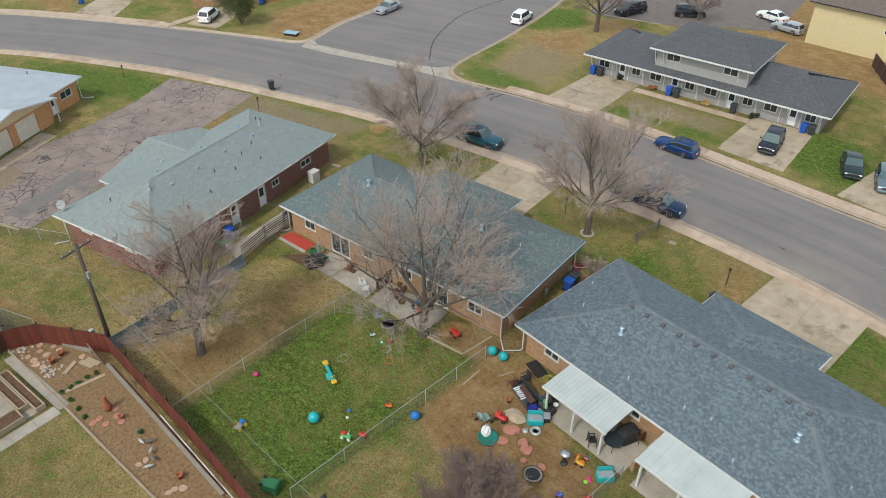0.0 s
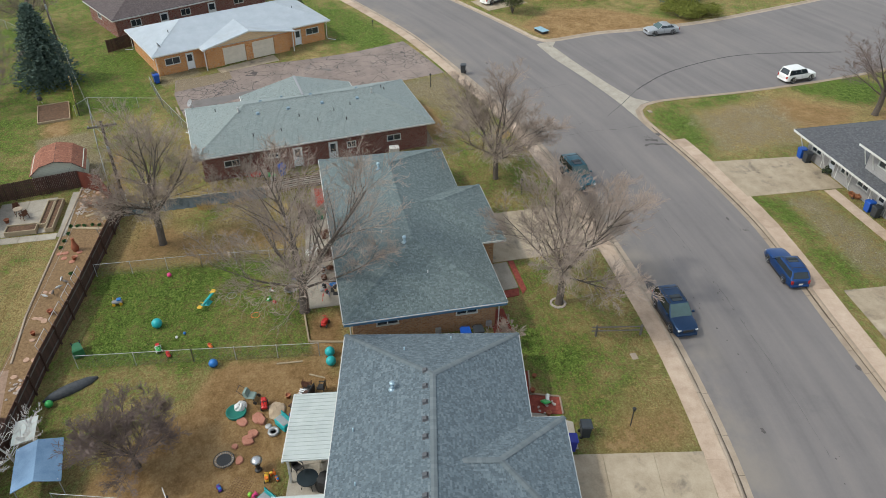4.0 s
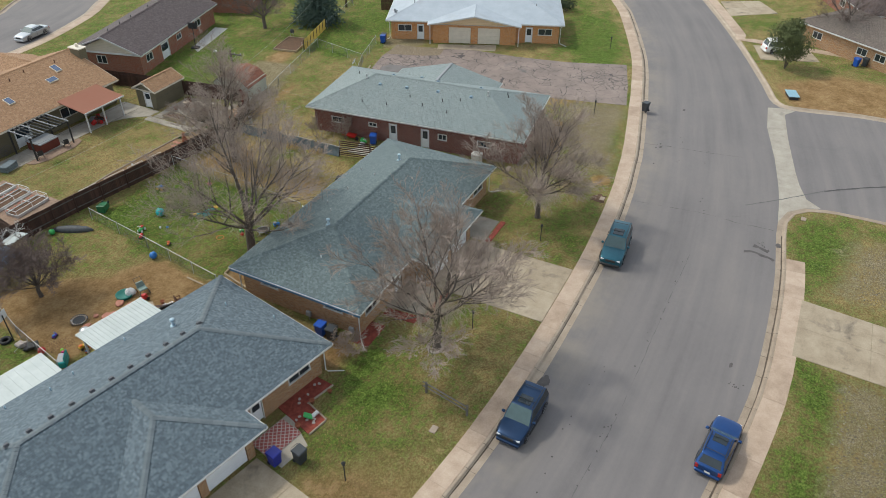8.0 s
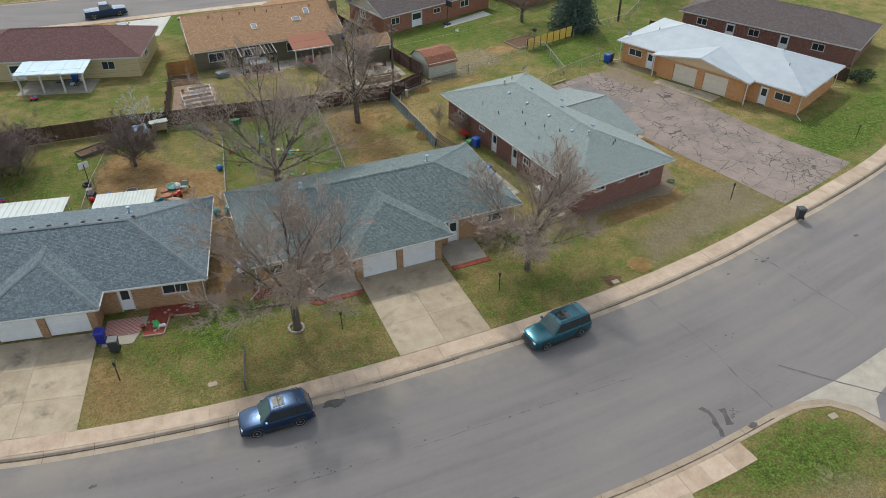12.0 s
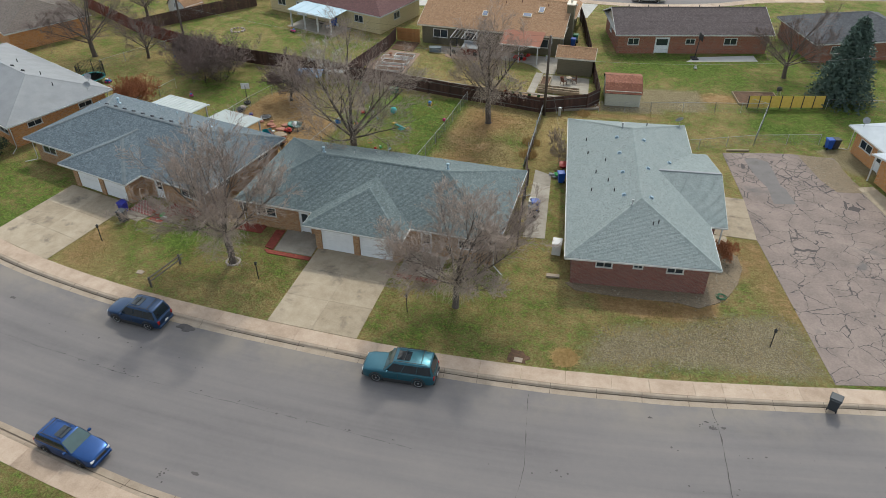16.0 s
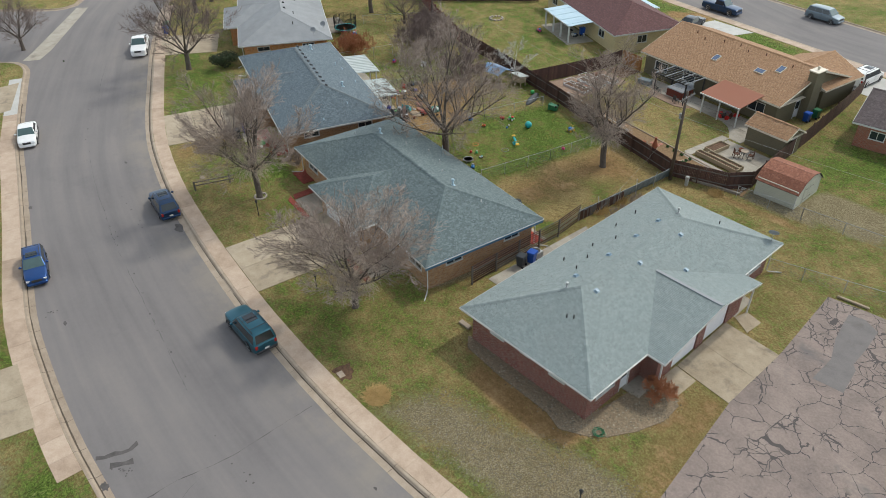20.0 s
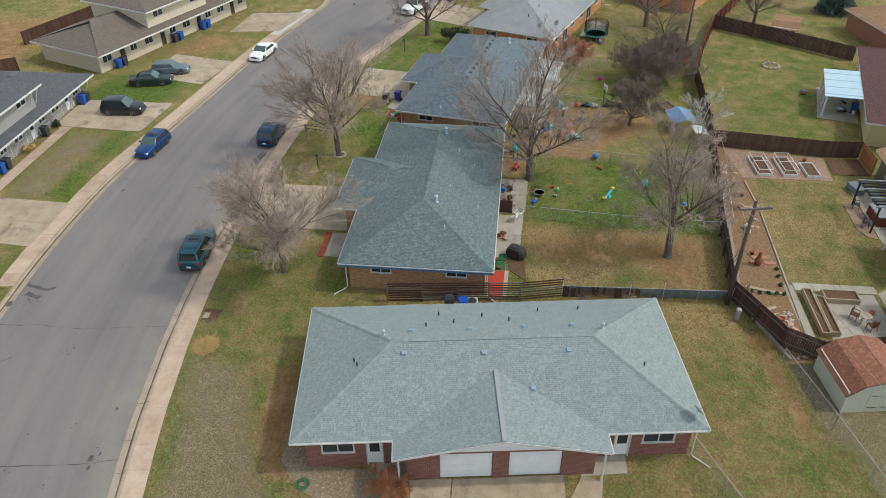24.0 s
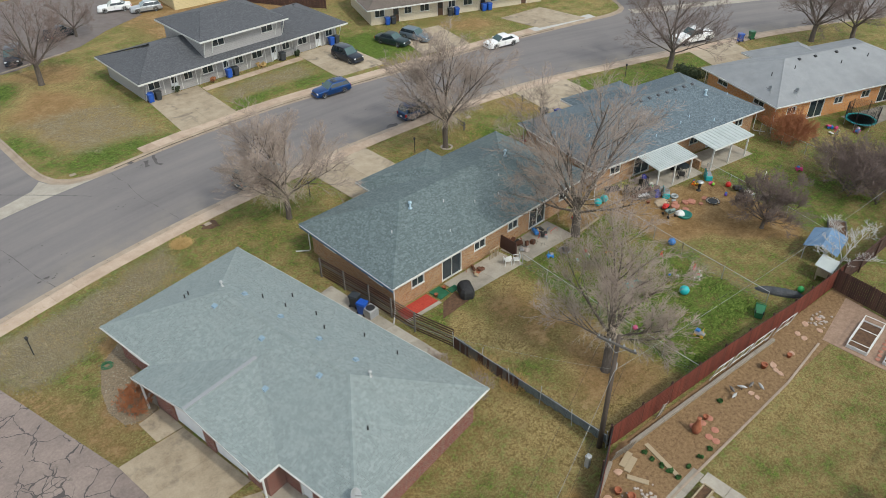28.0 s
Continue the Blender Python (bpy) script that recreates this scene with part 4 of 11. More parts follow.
        k.f = [tuple(reversed(f)) for f in k.f]
    return solid(name, k, mat, label, cat, kind=kind)


# carriageways: one bed under both edges
road_poly = [(p.x, p.y) for p in offset(NEAR, -0.25) + list(reversed(offset(FAR_E2, 0.25))) + list(reversed(offset(FAR_E, 0.25))) + list(reversed(offset(FAR_W, 0.25)))]


def build_road(name, poly, label):
    """The carriageway bed; carries how far across and along the street each point lies."""
    from mathutils.geometry import delaunay_2d_cdt
    n = len(poly)
    gx, gy = np.meshgrid(np.arange(-110, 40, 1.5), np.arange(24, 76, 1.5))
    gx, gy = gx.ravel(), gy.ravel()
    keep = inside(poly, gx, gy)
    grid = [Vector(p) for p in zip(gx[keep], gy[keep])]
    vs, _, fs, *_ = delaunay_2d_cdt([Vector(p) for p in poly] + grid, [(i, (i + 1) % n) for i in range(n)], [], 0, 0.001)
    V = np.array([(p.x, p.y) for p in vs])
    C = np.array([V[list(f)].mean(0) for f in fs])
    ok = inside(poly, C[:, 0], C[:, 1])
    k = Mk()
    k.v, k.f = [(x, y, ROAD_Z) for x, y in V], [tuple(f) for f, o in zip(fs, ok) if o]
    ob = solid(name, k, MAT["asphalt"], label, "road", kind="structure")
    L = np.array([(p.x, p.y) for p in NEAR])
    run = np.concatenate([[0], np.cumsum(np.hypot(*np.diff(L, axis=0).T))])
    best, along = np.full(len(V), 1e9), np.zeros(len(V))
    for i in range(len(L) - 1):
        d = L[i + 1] - L[i]
        u = np.clip(((V - L[i]) @ d) / (d @ d), 0, 1)
        q = np.hypot(*(V - L[i] - u[:, None] * d).T)
        along = np.where(q < best, run[i] + u * (run[i + 1] - run[i]), along)
        best = np.minimum(best, q)
    for key, layer in (("across", best), ("along", along)):
        ob.data.attributes.new(key, "FLOAT", "POINT").data.foreach_set("value", layer.astype(np.float32))
    return ob


build_road("road", road_poly, "grey worn asphalt street curving between the houses")
bk = offset(BACK_N, 0.25)
build_road("road", [(p.x, p.y) for p in bk + list(reversed(offset(BACK_S, -0.25)))], "grey asphalt back street behind the gardens")


def kerb_profile(line, side, name, label):
    """Gutter pan, rounded kerb face and top, drawn along the asphalt edge."""
    prof = [(0.0, ROAD_Z + 0.004), (0.42, ROAD_Z + 0.012), (0.5, ROAD_Z + 0.05), (0.56, 0.0), (0.62, 0.026), (0.76, 0.028), (0.76, -0.25)]
    k = Mk()
    rows = [[(p.x, p.y, z) for p in offset(line, side * d)] for d, z in prof]
    n = len(line)
    k.v = [p for r in rows for p in r]
    for r in range(len(prof) - 1):
        for i in range(n - 1):
            q = (r * n + i, r * n + i + 1, r * n + n + i + 1, r * n + n + i)
            k.f.append(q if side > 0 else tuple(reversed(q)))
    return solid(name, k, MAT["kerb"], label, "kerb", kind="structure")


kerb_profile(NEAR, -1, "kerb", "worn concrete kerb and gutter along the street")
kerb_profile(FAR_W, 1, "kerb", "concrete kerb round the street corner")
kerb_profile(FAR_E, 1, "kerb", "concrete kerb round the corner lawn")
kerb_profile(FAR_E2, 1, "kerb", "concrete kerb at the next side street")
kerb_profile(BACK_N, 1, "kerb", "pale concrete kerb of the back street")
kerb_profile(BACK_S, -1, "kerb", "pale concrete kerb of the back street")


def kerb_joints(line, side, x0, x1, label, step=2.3):
    """Narrow open joints across gutter and kerb."""
    k, rnd, total = Mk(), random.Random(17), 0.0
    run = smooth_line(at_x(line, x0, x1), 0.5)
    for i in range(1, len(run) - 1):
        total += (run[i] - run[i - 1]).length
        if total < step:
            continue
        total = rnd.uniform(-0.8, 0.5)
        t = (run[i + 1] - run[i - 1]).normalized()
        n = side * Vector((-t.y, t.x))
        prof = [(0.0, ROAD_Z + 0.009), (0.42, ROAD_Z + 0.017), (0.5, ROAD_Z + 0.056), (0.555, 0.004), (0.615, 0.031), (0.76, 0.033)]
        sk, w = rnd.uniform(-0.05, 0.05), rnd.uniform(0.008, 0.016)
        for (d0, z0), (d1, z1) in zip(prof, prof[1:]):
            a, b = run[i] + n * d0 + t * sk * d0, run[i] + n * d1 + t * sk * d1
            k.add([(*(a - t * w), z0), (*(a + t * w), z0), (*(b + t * w), z1), (*(b - t * w), z1)], [(0, 1, 2, 3) if side > 0 else (3, 2, 1, 0)])
    return solid("kerb_joints", k, MAT["kerb_shade_and_joints"], label, "kerb", kind="stuff")


def gutter_dirt(line, side, x0, x1, label, seed=5):
    """A dark strip of uneven width along the foot of the kerb."""
    k, rnd = Mk(), random.Random(seed)
    run = smooth_line(at_x(line, x0, x1), 0.3)
    on, w = True, 0.06
    for i in range(1, len(run) - 2):
        if rnd.random() < 0.05:
            on = rnd.random() < 0.85
        w0, w = w, min(0.09, max(0.02, w + rnd.uniform(-0.015, 0.015)))
        if not on:
            continue
        q = []
        for j, ww in ((i, w0), (i + 1, w)):
            t = (run[j + 1] - run[j - 1]).normalized()
            n = side * Vector((-t.y, t.x))
            q.append((run[j] + n * (0.45 - ww), run[j] + n * 0.47, ww))
        (a, b, _), (c, d, _) = q
        k.add([(*a, ROAD_Z + 0.02), (*c, ROAD_Z + 0.02), (*d, ROAD_Z + 0.05), (*b, ROAD_Z + 0.05)], [(0, 1, 2, 3) if side > 0 else (3, 2, 1, 0)])
    return solid("gutter_dirt", k, MAT["kerb_shade_and_joints"], label, "dirt", kind="stuff")


kerb_joints(NEAR, -1, -100, 30, "dark joints across the kerb and gutter")
kerb_joints(FAR_E, 1, -48, 19, "dark joints across the far kerb and gutter")
# near kerb faces north: this strip paints the shade at its foot
gutter_dirt(NEAR, -1, -100, 30, "dark strip painting the shade along the foot of the kerb")
gutter_dirt(FAR_E, 1, -48, 19, "dark strip along the foot of the far kerb", 6)


def walk_slabs(line, side, inner, outer, x0, x1, label, mat="walk", step=1.55, z=0.032):
    """A pavement whose slabs are pieces with open joints."""
    run = at_x(line, x0, x1)
    a, b = smooth_line(offset(run, side * inner), step), None
    root = thing("pavement", Matrix(), label, "pavement", kind="structure")
    rnd = random.Random(7)
    total, pts = 0.0, [a[0]]
    for p, q in zip(a, a[1:]):
        total += (q - p).length
        if total >= step:
            pts.append(q)
            total = 0.0
    outer_pts = offset(pts, side * (outer - inner))
    for i in range(len(pts) - 1):
        g = 0.006
        u = (pts[i + 1] - pts[i]).normalized() * g
        poly = [pts[i] + u, pts[i + 1] - u, outer_pts[i + 1] - u, outer_pts[i] + u]
        if side < 0:
            poly.reverse()
        c = sum(poly, Vector((0, 0))) / 4
        k = Mk().prism([(p.x - c.x, p.y - c.y) for p in poly], -0.08, rnd.uniform(-0.004, 0.006))
        ob = part("slab", k, MAT[mat], root)
        ob.location = (c.x, c.y, z)
    return root


walk_slabs(NEAR, -1, 0.77, 2.0, -112, 40, "sandy-tinted concrete pavement slabs along the street")
walk_slabs(FAR_E, 1, 0.77, 2.15, -45.4, 9, "sandy-tinted concrete pavement slabs across the street")
walk_slabs(FAR_E, 1, 0.77, 2.15, 9, 19.5, "new pale concrete pavement slabs by a driveway", "newwalk")
walk_slabs(FAR_W, 1, 0.77, 2.1, -130, -92, "concrete pavement slabs by the far houses")
walk_slabs(BACK_N, 1, 0.77, 2.0, -75, 20, "pale concrete pavement along the back street")
# concrete pan across the side street's mouth
flat("gutter_pan", [(-73.0, 63.6), (-67.9, 64.2), (-61.1, 65.8), (-56.0, 66.75), (-53.3, 67.15), (-49.5, 67.5), (-51.6, 68.05), (-52.9, 69.3), (-53.5, 70.6), (-54.6, 69.3), (-56.9, 68.5), (-59.3, 67.9), (-66.0, 66.5), (-71.9, 65.5), (-73.4, 66.4), (-73.5, 64.9)], ROAD_Z + 0.012, MAT["patio"], "pale concrete gutter pan across the side street", "gutter pan")
flat("gutter_pan", [(25.2, 58.9), (28, 57.0), (43.6, 48.9), (44.6, 50.3), (28.5, 59.2), (26, 60.8)], ROAD_Z + 0.012, MAT["patio"], "pale concrete gutter pan across the next side street", "gutter pan")
# old parking lot
flat("parking_lot", [(-59.3, 19.8), (-60.9, 27.6), (-61.6, 33.5), (-63.3, 40), (-65.8, 49.6), (-71, 48.3), (-77.2, 46.4), (-74.5, 39.5), (-73.2, 33.2), (-72.7, 28), (-70.5, 21.6), (-69.6, 18.0), (-65.5, 18.2), (-62.0, 19.0)], 0.02, MAT["lot"], "reddish old parking pavement with sealed cracks", "parking lot", 0.2)
flat("asphalt_patch", [(-63.5, 28.1), (-65.35, 27.65), (-64.7, 25.2), (-64.3, 24.8), (-63.95, 22.6), (-63.5, 20.5), (-62.3, 20.0), (-61.3, 20.4), (-61.75, 22.1), (-62.2, 23.5), (-63.15, 25.5)], 0.026, MAT["lot_patch"], "grey asphalt patch on the old pavement", "patch", 0.02)


def slab_field(name, corners, nx, ny, mat, label, z=0.035, thick=0.2, gap=0.008, kind="structure", cat="driveway"):
    """A poured field cut into slabs by joints; corners in order, first edge along nx."""
    A, B, C, D = [Vector(c) for c in corners]
    root = thing(name, Matrix(), label, cat, kind=kind)
    for i in range(nx):
        for j in range(ny):
            def P(u, v):
                return (A * (1 - u) + B * u) * (1 - v) + (D * (1 - u) + C * u) * v
            du, dv = gap / max((B - A).length, 0.1), gap / max((D - A).length, 0.1)
            q = [P(i / nx + du, j / ny + dv), P((i + 1) / nx - du, j / ny + dv), P((i + 1) / nx - du, (j + 1) / ny - dv), P(i / nx + du, (j + 1) / ny - dv)]
            if (q[1] - q[0]).cross(q[2] - q[1]) < 0:
                q.reverse()
            c = sum(q, Vector((0, 0))) / 4
            ob = part("slab", Mk().prism([(p.x - c.x, p.y - c.y) for p in q], -thick, 0.0), mat, root)
            ob.location = (c.x, c.y, z + 0.002 * ((i + 2 * j) % 3))
    return root


slab_field("driveway", [(-34.75, 54.17), (-27.95, 54.19), (-27.85, 44.7), (-34.6, 44.7)], 2, 3, MAT["drive"], "pale concrete driveway with oil stains")
slab_field("driveway", [(-7.75, 52.6), (-0.65, 50.9), (-2.1, 42.4), (-9.3, 43.8)], 2, 3, MAT["drive"], "pale concrete driveway with dark tyre and oil stains")
slab_field("driveway", [(-39.2, 70.4), (-32.7, 70.4), (-32.3, 79.9), (-38.4, 79.9)], 2, 2, MAT["drive"], "pale concrete driveway of the duplex across the street")
slab_field("driveway", [(-19.2, 70.3), (-12.4, 69.6), (-12.3, 79.9), (-18.6, 79.9)], 2, 2, MAT["drive"], "pale concrete driveway with a parked car")
slab_field("driveway", [(-7.2, 68.4), (-0.3, 66.9), (1.6, 75), (-5.2, 76.5)], 2, 2, MAT["drive"], "pale concrete driveway beside a patchy lawn")
slab_field("driveway", [(10.6, 64.4), (18.4, 62.3), (17.5, 70.2), (9.8, 71)], 2, 2, MAT["drive"], "pale concrete driveway of the far duplex")
slab_field("driveway", [(17.5, 46.2), (24.2, 43.4), (20.8, 36.8), (14.4, 39.4)], 2, 2, MAT["drive"], "concrete driveway beside a dark shrub")
slab_field("driveway", [(-108.4, 52.1), (-102.3, 54.6), (-106.7, 60.6), (-111.5, 57.3)], 2, 2, MAT["drive"], "stained concrete driveway across the street")
slab_field("driveway", [(-91.7, 59.3), (-87.0, 60.9), (-89.6, 67.6), (-94.0, 65.6)], 2, 2, MAT["drive"], "concrete driveway beside a green tree")
slab_field("driveway", [(-57.75, 34.4), (-61.8, 34.3), (-61.0, 28.05), (-56.85, 28.3)], 1, 2, MAT["drive"], "tan concrete pad before two garage doors")
slab_field("path", [(-57.75, 34.45), (-59.4, 34.45), (-59.6, 36.5), (-57.95, 36.8)], 1, 1, MAT["drive"], "short concrete path beside the garage pad", cat="path")
slab_field("driveway", [(-72.3, 22.6), (-70.9, 23.2), (-73.6, 30.2), (-75.6, 29.5)], 1, 2, MAT["drive"], "concrete pad before two garage doors")
slab_field("driveway", [(-13.4, -13.6), (-18.9, -15.2), (-21.2, -22.7), (-14.9, -22.5)], 2, 2, MAT["newwalk"], "pale concrete driveway beside the maroon-roofed house")
slab_field("driveway", [(-36.0, -15.6), (-41.6, -15.9), (-42.4, -22.2), (-36.6, -22.0)], 2, 2, MAT["newwalk"], "pale concrete driveway with a white van")
slab_field("path", [(-32.25, 79.0), (-18.75, 79.0), (-18.75, 77.85), (-32.25, 77.85)], 8, 1, MAT["walk"], "concrete path along the duplex front", cat="path")
slab_field("patio", [(-27.75, 46.4), (-24.5, 46.4), (-24.3, 43.4), (-27.6, 43.4)], 1, 1, MAT["patio"], "grey concrete entry patio", cat="patio")
slab_field("patio", [(-38.2, 46.4), (-35.0, 46.4), (-35.0, 43.4), (-38.2, 43.4)], 1, 1, MAT["patio"], "grey concrete entry patio", cat="patio")
slab_field("patio", [(-37.2, 33.4), (-31.3, 33.4), (-31.0, 30.9), (-37.0, 31.2)], 2, 1, MAT["patio"], "grey concrete back patio with white chairs", cat="patio")
slab_field("patio", [(-31.0, 33.4), (-25.2, 33.4), (-25.2, 30.6), (-30.6, 30.8)], 2, 1, MAT["patio"], "grey worn back patio", cat="patio")
slab_field("patio", [(-11.4, 45.9), (-9.4, 45.5), (-9.9, 42.8), (-12.9, 43.4)], 1, 1, MAT["patio"], "grey concrete entry patio with a patterned rug", cat="patio")
slab_field("patio", [(-14.7, 32.4), (-8.3, 31.2), (-8.8, 28.4), (-14.4, 29.4)], 2, 1, MAT["patio"], "grey concrete patio under the white cover", cat="patio")
slab_field("patio", [(-7.6, 31.2), (-1.6, 30.0), (-2.1, 27.0), (-8.1, 28.1)], 2, 1, MAT["patio"], "grey concrete patio under the white cover", cat="patio")
slab_field("patio", [(-43.35, 39.1), (-45.15, 38.85), (-43.97, 28.6), (-42.35, 28.0)], 1, 5, MAT["patio"], "grey concrete side slab between houses", cat="patio")
slab_field("patio", [(-56.85, 38.9), (-56.4, 35.6), (-57.85, 35.4), (-58.35, 38.6)], 1, 1, MAT["patio"], "grey concrete porch slab beside the garages", cat="patio")
slab_field("patio", [(-55.3, 27.4), (-54.95, 24.75), (-56.4, 24.75), (-56.85, 27.3)], 1, 1, MAT["patio"], "pale concrete porch slab beside the garages", cat="patio")


# ---------------------------------------------------------------- houses
def tabs(polys, width=0.27, rise=0.12, lift=0.011, seed=1):
    """Shingle tabs over flat slopes: each tab its own little island, its lower edge proud."""
    rnd = np.random.RandomState(seed)
    V, F = [], []
    for poly in polys:
        P = [Vector(p) for p in poly]
        n = Vector((0, 0, 0))
        for i in range(len(P)):
            n += P[i].cross(P[(i + 1) % len(P)])
        n.normalize()
        if n.z < 0:
            n = -n
        up = (Vector((0, 0, 1)) - n * n.z).normalized()
        a = up.cross(n).normalized()
        o = P[0]
        Q = [((p - o).dot(a), (p - o).dot(up)) for p in P]
        v0, v1 = min(q[1] for q in Q), max(q[1] for q in Q)
        rows = int(math.ceil((v1 - v0) / rise))
        for r in range(rows):
            lo, hi = v0 + r * rise, min(v0 + (r + 1) * rise, v1)
            mid = (lo + hi) / 2
            xs = []
            for (x0, y0), (x1, y1) in zip(Q, Q[1:] + Q[:1]):
                if (y0 > mid) != (y1 > mid):
                    xs.append(x0 + (mid - y0) * (x1 - x0) / (y1 - y0))
            xs.sort()
            for s, e in zip(xs[::2], xs[1::2]):
                x = s - rnd.uniform(0, width)
                while x < e:
                    w = width * rnd.choice([0.3, 0.45, 0.6, 0.8])
                    xa, xb = max(x, s), min(x + w - 0.006, e)
                    x += w
                    if xb - xa < 0.03:
                        continue
                    h = lift * rnd.uniform(0.7, 1.5)
                    i = len(V)
                    for u, v, k in ((xa, lo - 0.01, h), (xb, lo - 0.01, h), (xb, hi - 0.013, 0.004), (xa, hi - 0.013, 0.004), (xa, lo - 0.01, -0.002), (xb, lo - 0.01, -0.002)):
                        p = o + a * u + up * v + n * k
                        V.append((p.x, p.y, p.z))
                    F += [(i, i + 1, i + 2, i + 3), (i + 4, i + 5, i + 1, i)]
    k = Mk()
    k.v, k.f = V, F
    return k


def roof_slopes(root, slopes, thick, roof, clad=True, **kw):
    """Each slope a deck of its own, with its courses of shingles."""
    seed = kw.pop("seed", 1)
    for i, s in enumerate(slopes):
        # deck painted black so the gaps read as shadow lines between courses
        d = part("roof_slope", Mk().slab(s, thick), MAT["course_shade" if clad else roof], root)
        if clad:
            part("shingles", tabs([s], seed=seed * 17 + i, **kw), MAT[roof], d, kind="stuff")


def caps(lines, step=0.22, half=0.14):
    """Bent cap shingles along ridges and hips."""
    k = Mk()
    for a, b in lines:
        a, b = Vector(a), Vector(b)
        d = (b - a).normalized()
        s = Vector((-d.y, d.x, 0)).normalized() * half
        n = max(1, int((b - a).length / step))
        for i in range(n):
            p, q = a.lerp(b, i / n), a.lerp(b, (i + 1.15) / n)
            z0, z1 = Vector((0, 0, 0.05)), Vector((0, 0, 0.03))
            dr = Vector((0, 0, 0.045))
            k.add([p + z0, p + s + z0 - dr, q + s + z1 - dr, q + z1, p - s + z0 - dr, q - s + z1 - dr], [(0, 1, 2, 3), (0, 3, 5, 4), (0, 4, 1)])
    return k


def wall_run(k, p0, p1, z0, z1, thick, openings=()):
    """A wall from p0 to p1 (its outer face on the right hand), cut by openings (from, to, sill, head), as one closed skin."""
    p0, p1 = Vector(p0), Vector(p1)
    L = (p1 - p0).length
    d = (p1 - p0) / L
    m = Matrix.Translation((p0.x, p0.y, 0)) @ Matrix.Rotation(math.atan2(d.y, d.x), 4, "Z")
    xs = sorted({0.0, L, *[v for o in openings for v in o[:2]]})
    zs = sorted({z0, z1, *[min(max(v, z0), z1) for o in openings for v in o[2:]]})
    nx, nz = len(xs), len(zs)

    def full(i, j):
        if not (0 <= i < nx - 1 and 0 <= j < nz - 1):
            return False
        x, z = (xs[i] + xs[i + 1]) / 2, (zs[j] + zs[j + 1]) / 2
        return not any(a < x < b and s < z < h for a, b, s, h in openings)

    vs = [(x, y, z) for y in (0.0, thick) for z in zs for x in xs]
    at = lambda y, i, j: y * nx * nz + j * nx + i  # noqa: E731
    fs = []
    for i in range(nx - 1):
        for j in range(nz - 1):
            if not full(i, j):
                continue
            fs.append((at(0, i, j), at(0, i + 1, j), at(0, i + 1, j + 1), at(0, i, j + 1)))
            fs.append((at(1, i, j), at(1, i, j + 1), at(1, i + 1, j + 1), at(1, i + 1, j)))
            if not full(i - 1, j):
                fs.append((at(0, i, j), at(0, i, j + 1), at(1, i, j + 1), at(1, i, j)))
            if not full(i + 1, j):
                fs.append((at(0, i + 1, j), at(1, i + 1, j), at(1, i + 1, j + 1), at(0, i + 1, j + 1)))
            if not full(i, j - 1):
                fs.append((at(0, i, j), at(1, i, j), at(1, i + 1, j), at(0, i + 1, j)))
            if not full(i, j + 1):
                fs.append((at(0, i, j + 1), at(0, i + 1, j + 1), at(1, i + 1, j + 1), at(1, i, j + 1)))
    used = sorted({v for f in fs for v in f})
    new_i = {v: n for n, v in enumerate(used)}
    k.add([vs[v] for v in used], [tuple(new_i[v] for v in f) for f in fs], m)
    return m


class Walls:
    """Collects one mesh for each wall of a house."""

    def __init__(self, root, mat):
        self.root, self.mat = root, mat

    def add(self, verts, faces, m=None):
        part("wall", Mk().add(verts, faces, m), self.mat, self.root)


def window_in(parent, m, a, b, s, h, frame_mat, panes=2, label="", name="window"):
    """A framed window set into a wall's opening."""
    w = part(name, frame_box(a, b, s, h, m), frame_mat, parent, label)
    n = panes
    for i in range(n):
        x0, x1 = a + 0.05 + (b - a - 0.1) * i / n, a + 0.05 + (b - a - 0.1) * (i + 1) / n
        part("pane", Mk().box(x0 + 0.02, x1 - 0.02, 0.05, 0.06, s + 0.06, h - 0.06, m), MAT["glass"], w)
    return w


def frame_box(a, b, s, h, m, t=0.06, out=-0.025, deep=0.09):
    k = Mk()
    k.box(a - 0.02, b + 0.02, out, deep, h - t, h + 0.02, m).box(a - 0.04, b + 0.04, out - 0.03, deep, s - 0.02, s + t, m)
    k.box(a - 0.02, a + t, out, deep, s + t, h - t, m).box(b - t, b + 0.02, out, deep, s + t, h - t, m)
    k.box((a + b) / 2 - 0.025, (a + b) / 2 + 0.025, out + 0.01, deep, s + t, h - t, m)
    return k


def door_in(parent, m, a, b, h, mat, glazed=True, name="door"):
    d = part(name, Mk().soft(a + 0.06, b - 0.06, 0.06, 0.11, 0.08, h - 0.06, 0.01, m), mat, parent)
    k = Mk().box(a, a + 0.06, -0.02, 0.12, 0.0, h, m).box(b - 0.06, b, -0.02, 0.12, 0.0, h, m).box(a + 0.06, b - 0.06, -0.02, 0.12, h - 0.06, h, m)
    part("door_frame", k, MAT["white"], d)
    if glazed:
        part("pane", Mk().box(a + 0.2, b - 0.2, 0.045, 0.056, 1.05, h - 0.25, m), MAT["glass"], d)
    part("handle", Mk().tube([m @ Vector((b - 0.16, 0.02, 1.0)), m @ Vector((b - 0.16, 0.06, 1.0))], 0.03, 8), MAT["metal"], d)
    return d


def garage_door_in(parent, m, a, b, h, mat):
    d = None
    n = 4
    for i in range(n):
        z0, z1 = 0.03 + (h - 0.03) * i / n, 0.03 + (h - 0.03) * (i + 1) / n - 0.012
        k = Mk().soft(a + 0.02, b - 0.02, 0.1, 0.15, z0, z1, 0.008, m)
        if d is None:
            d = part("garage_door", k, mat, parent)
        else:
            part("panel", k, mat, d)
    return d


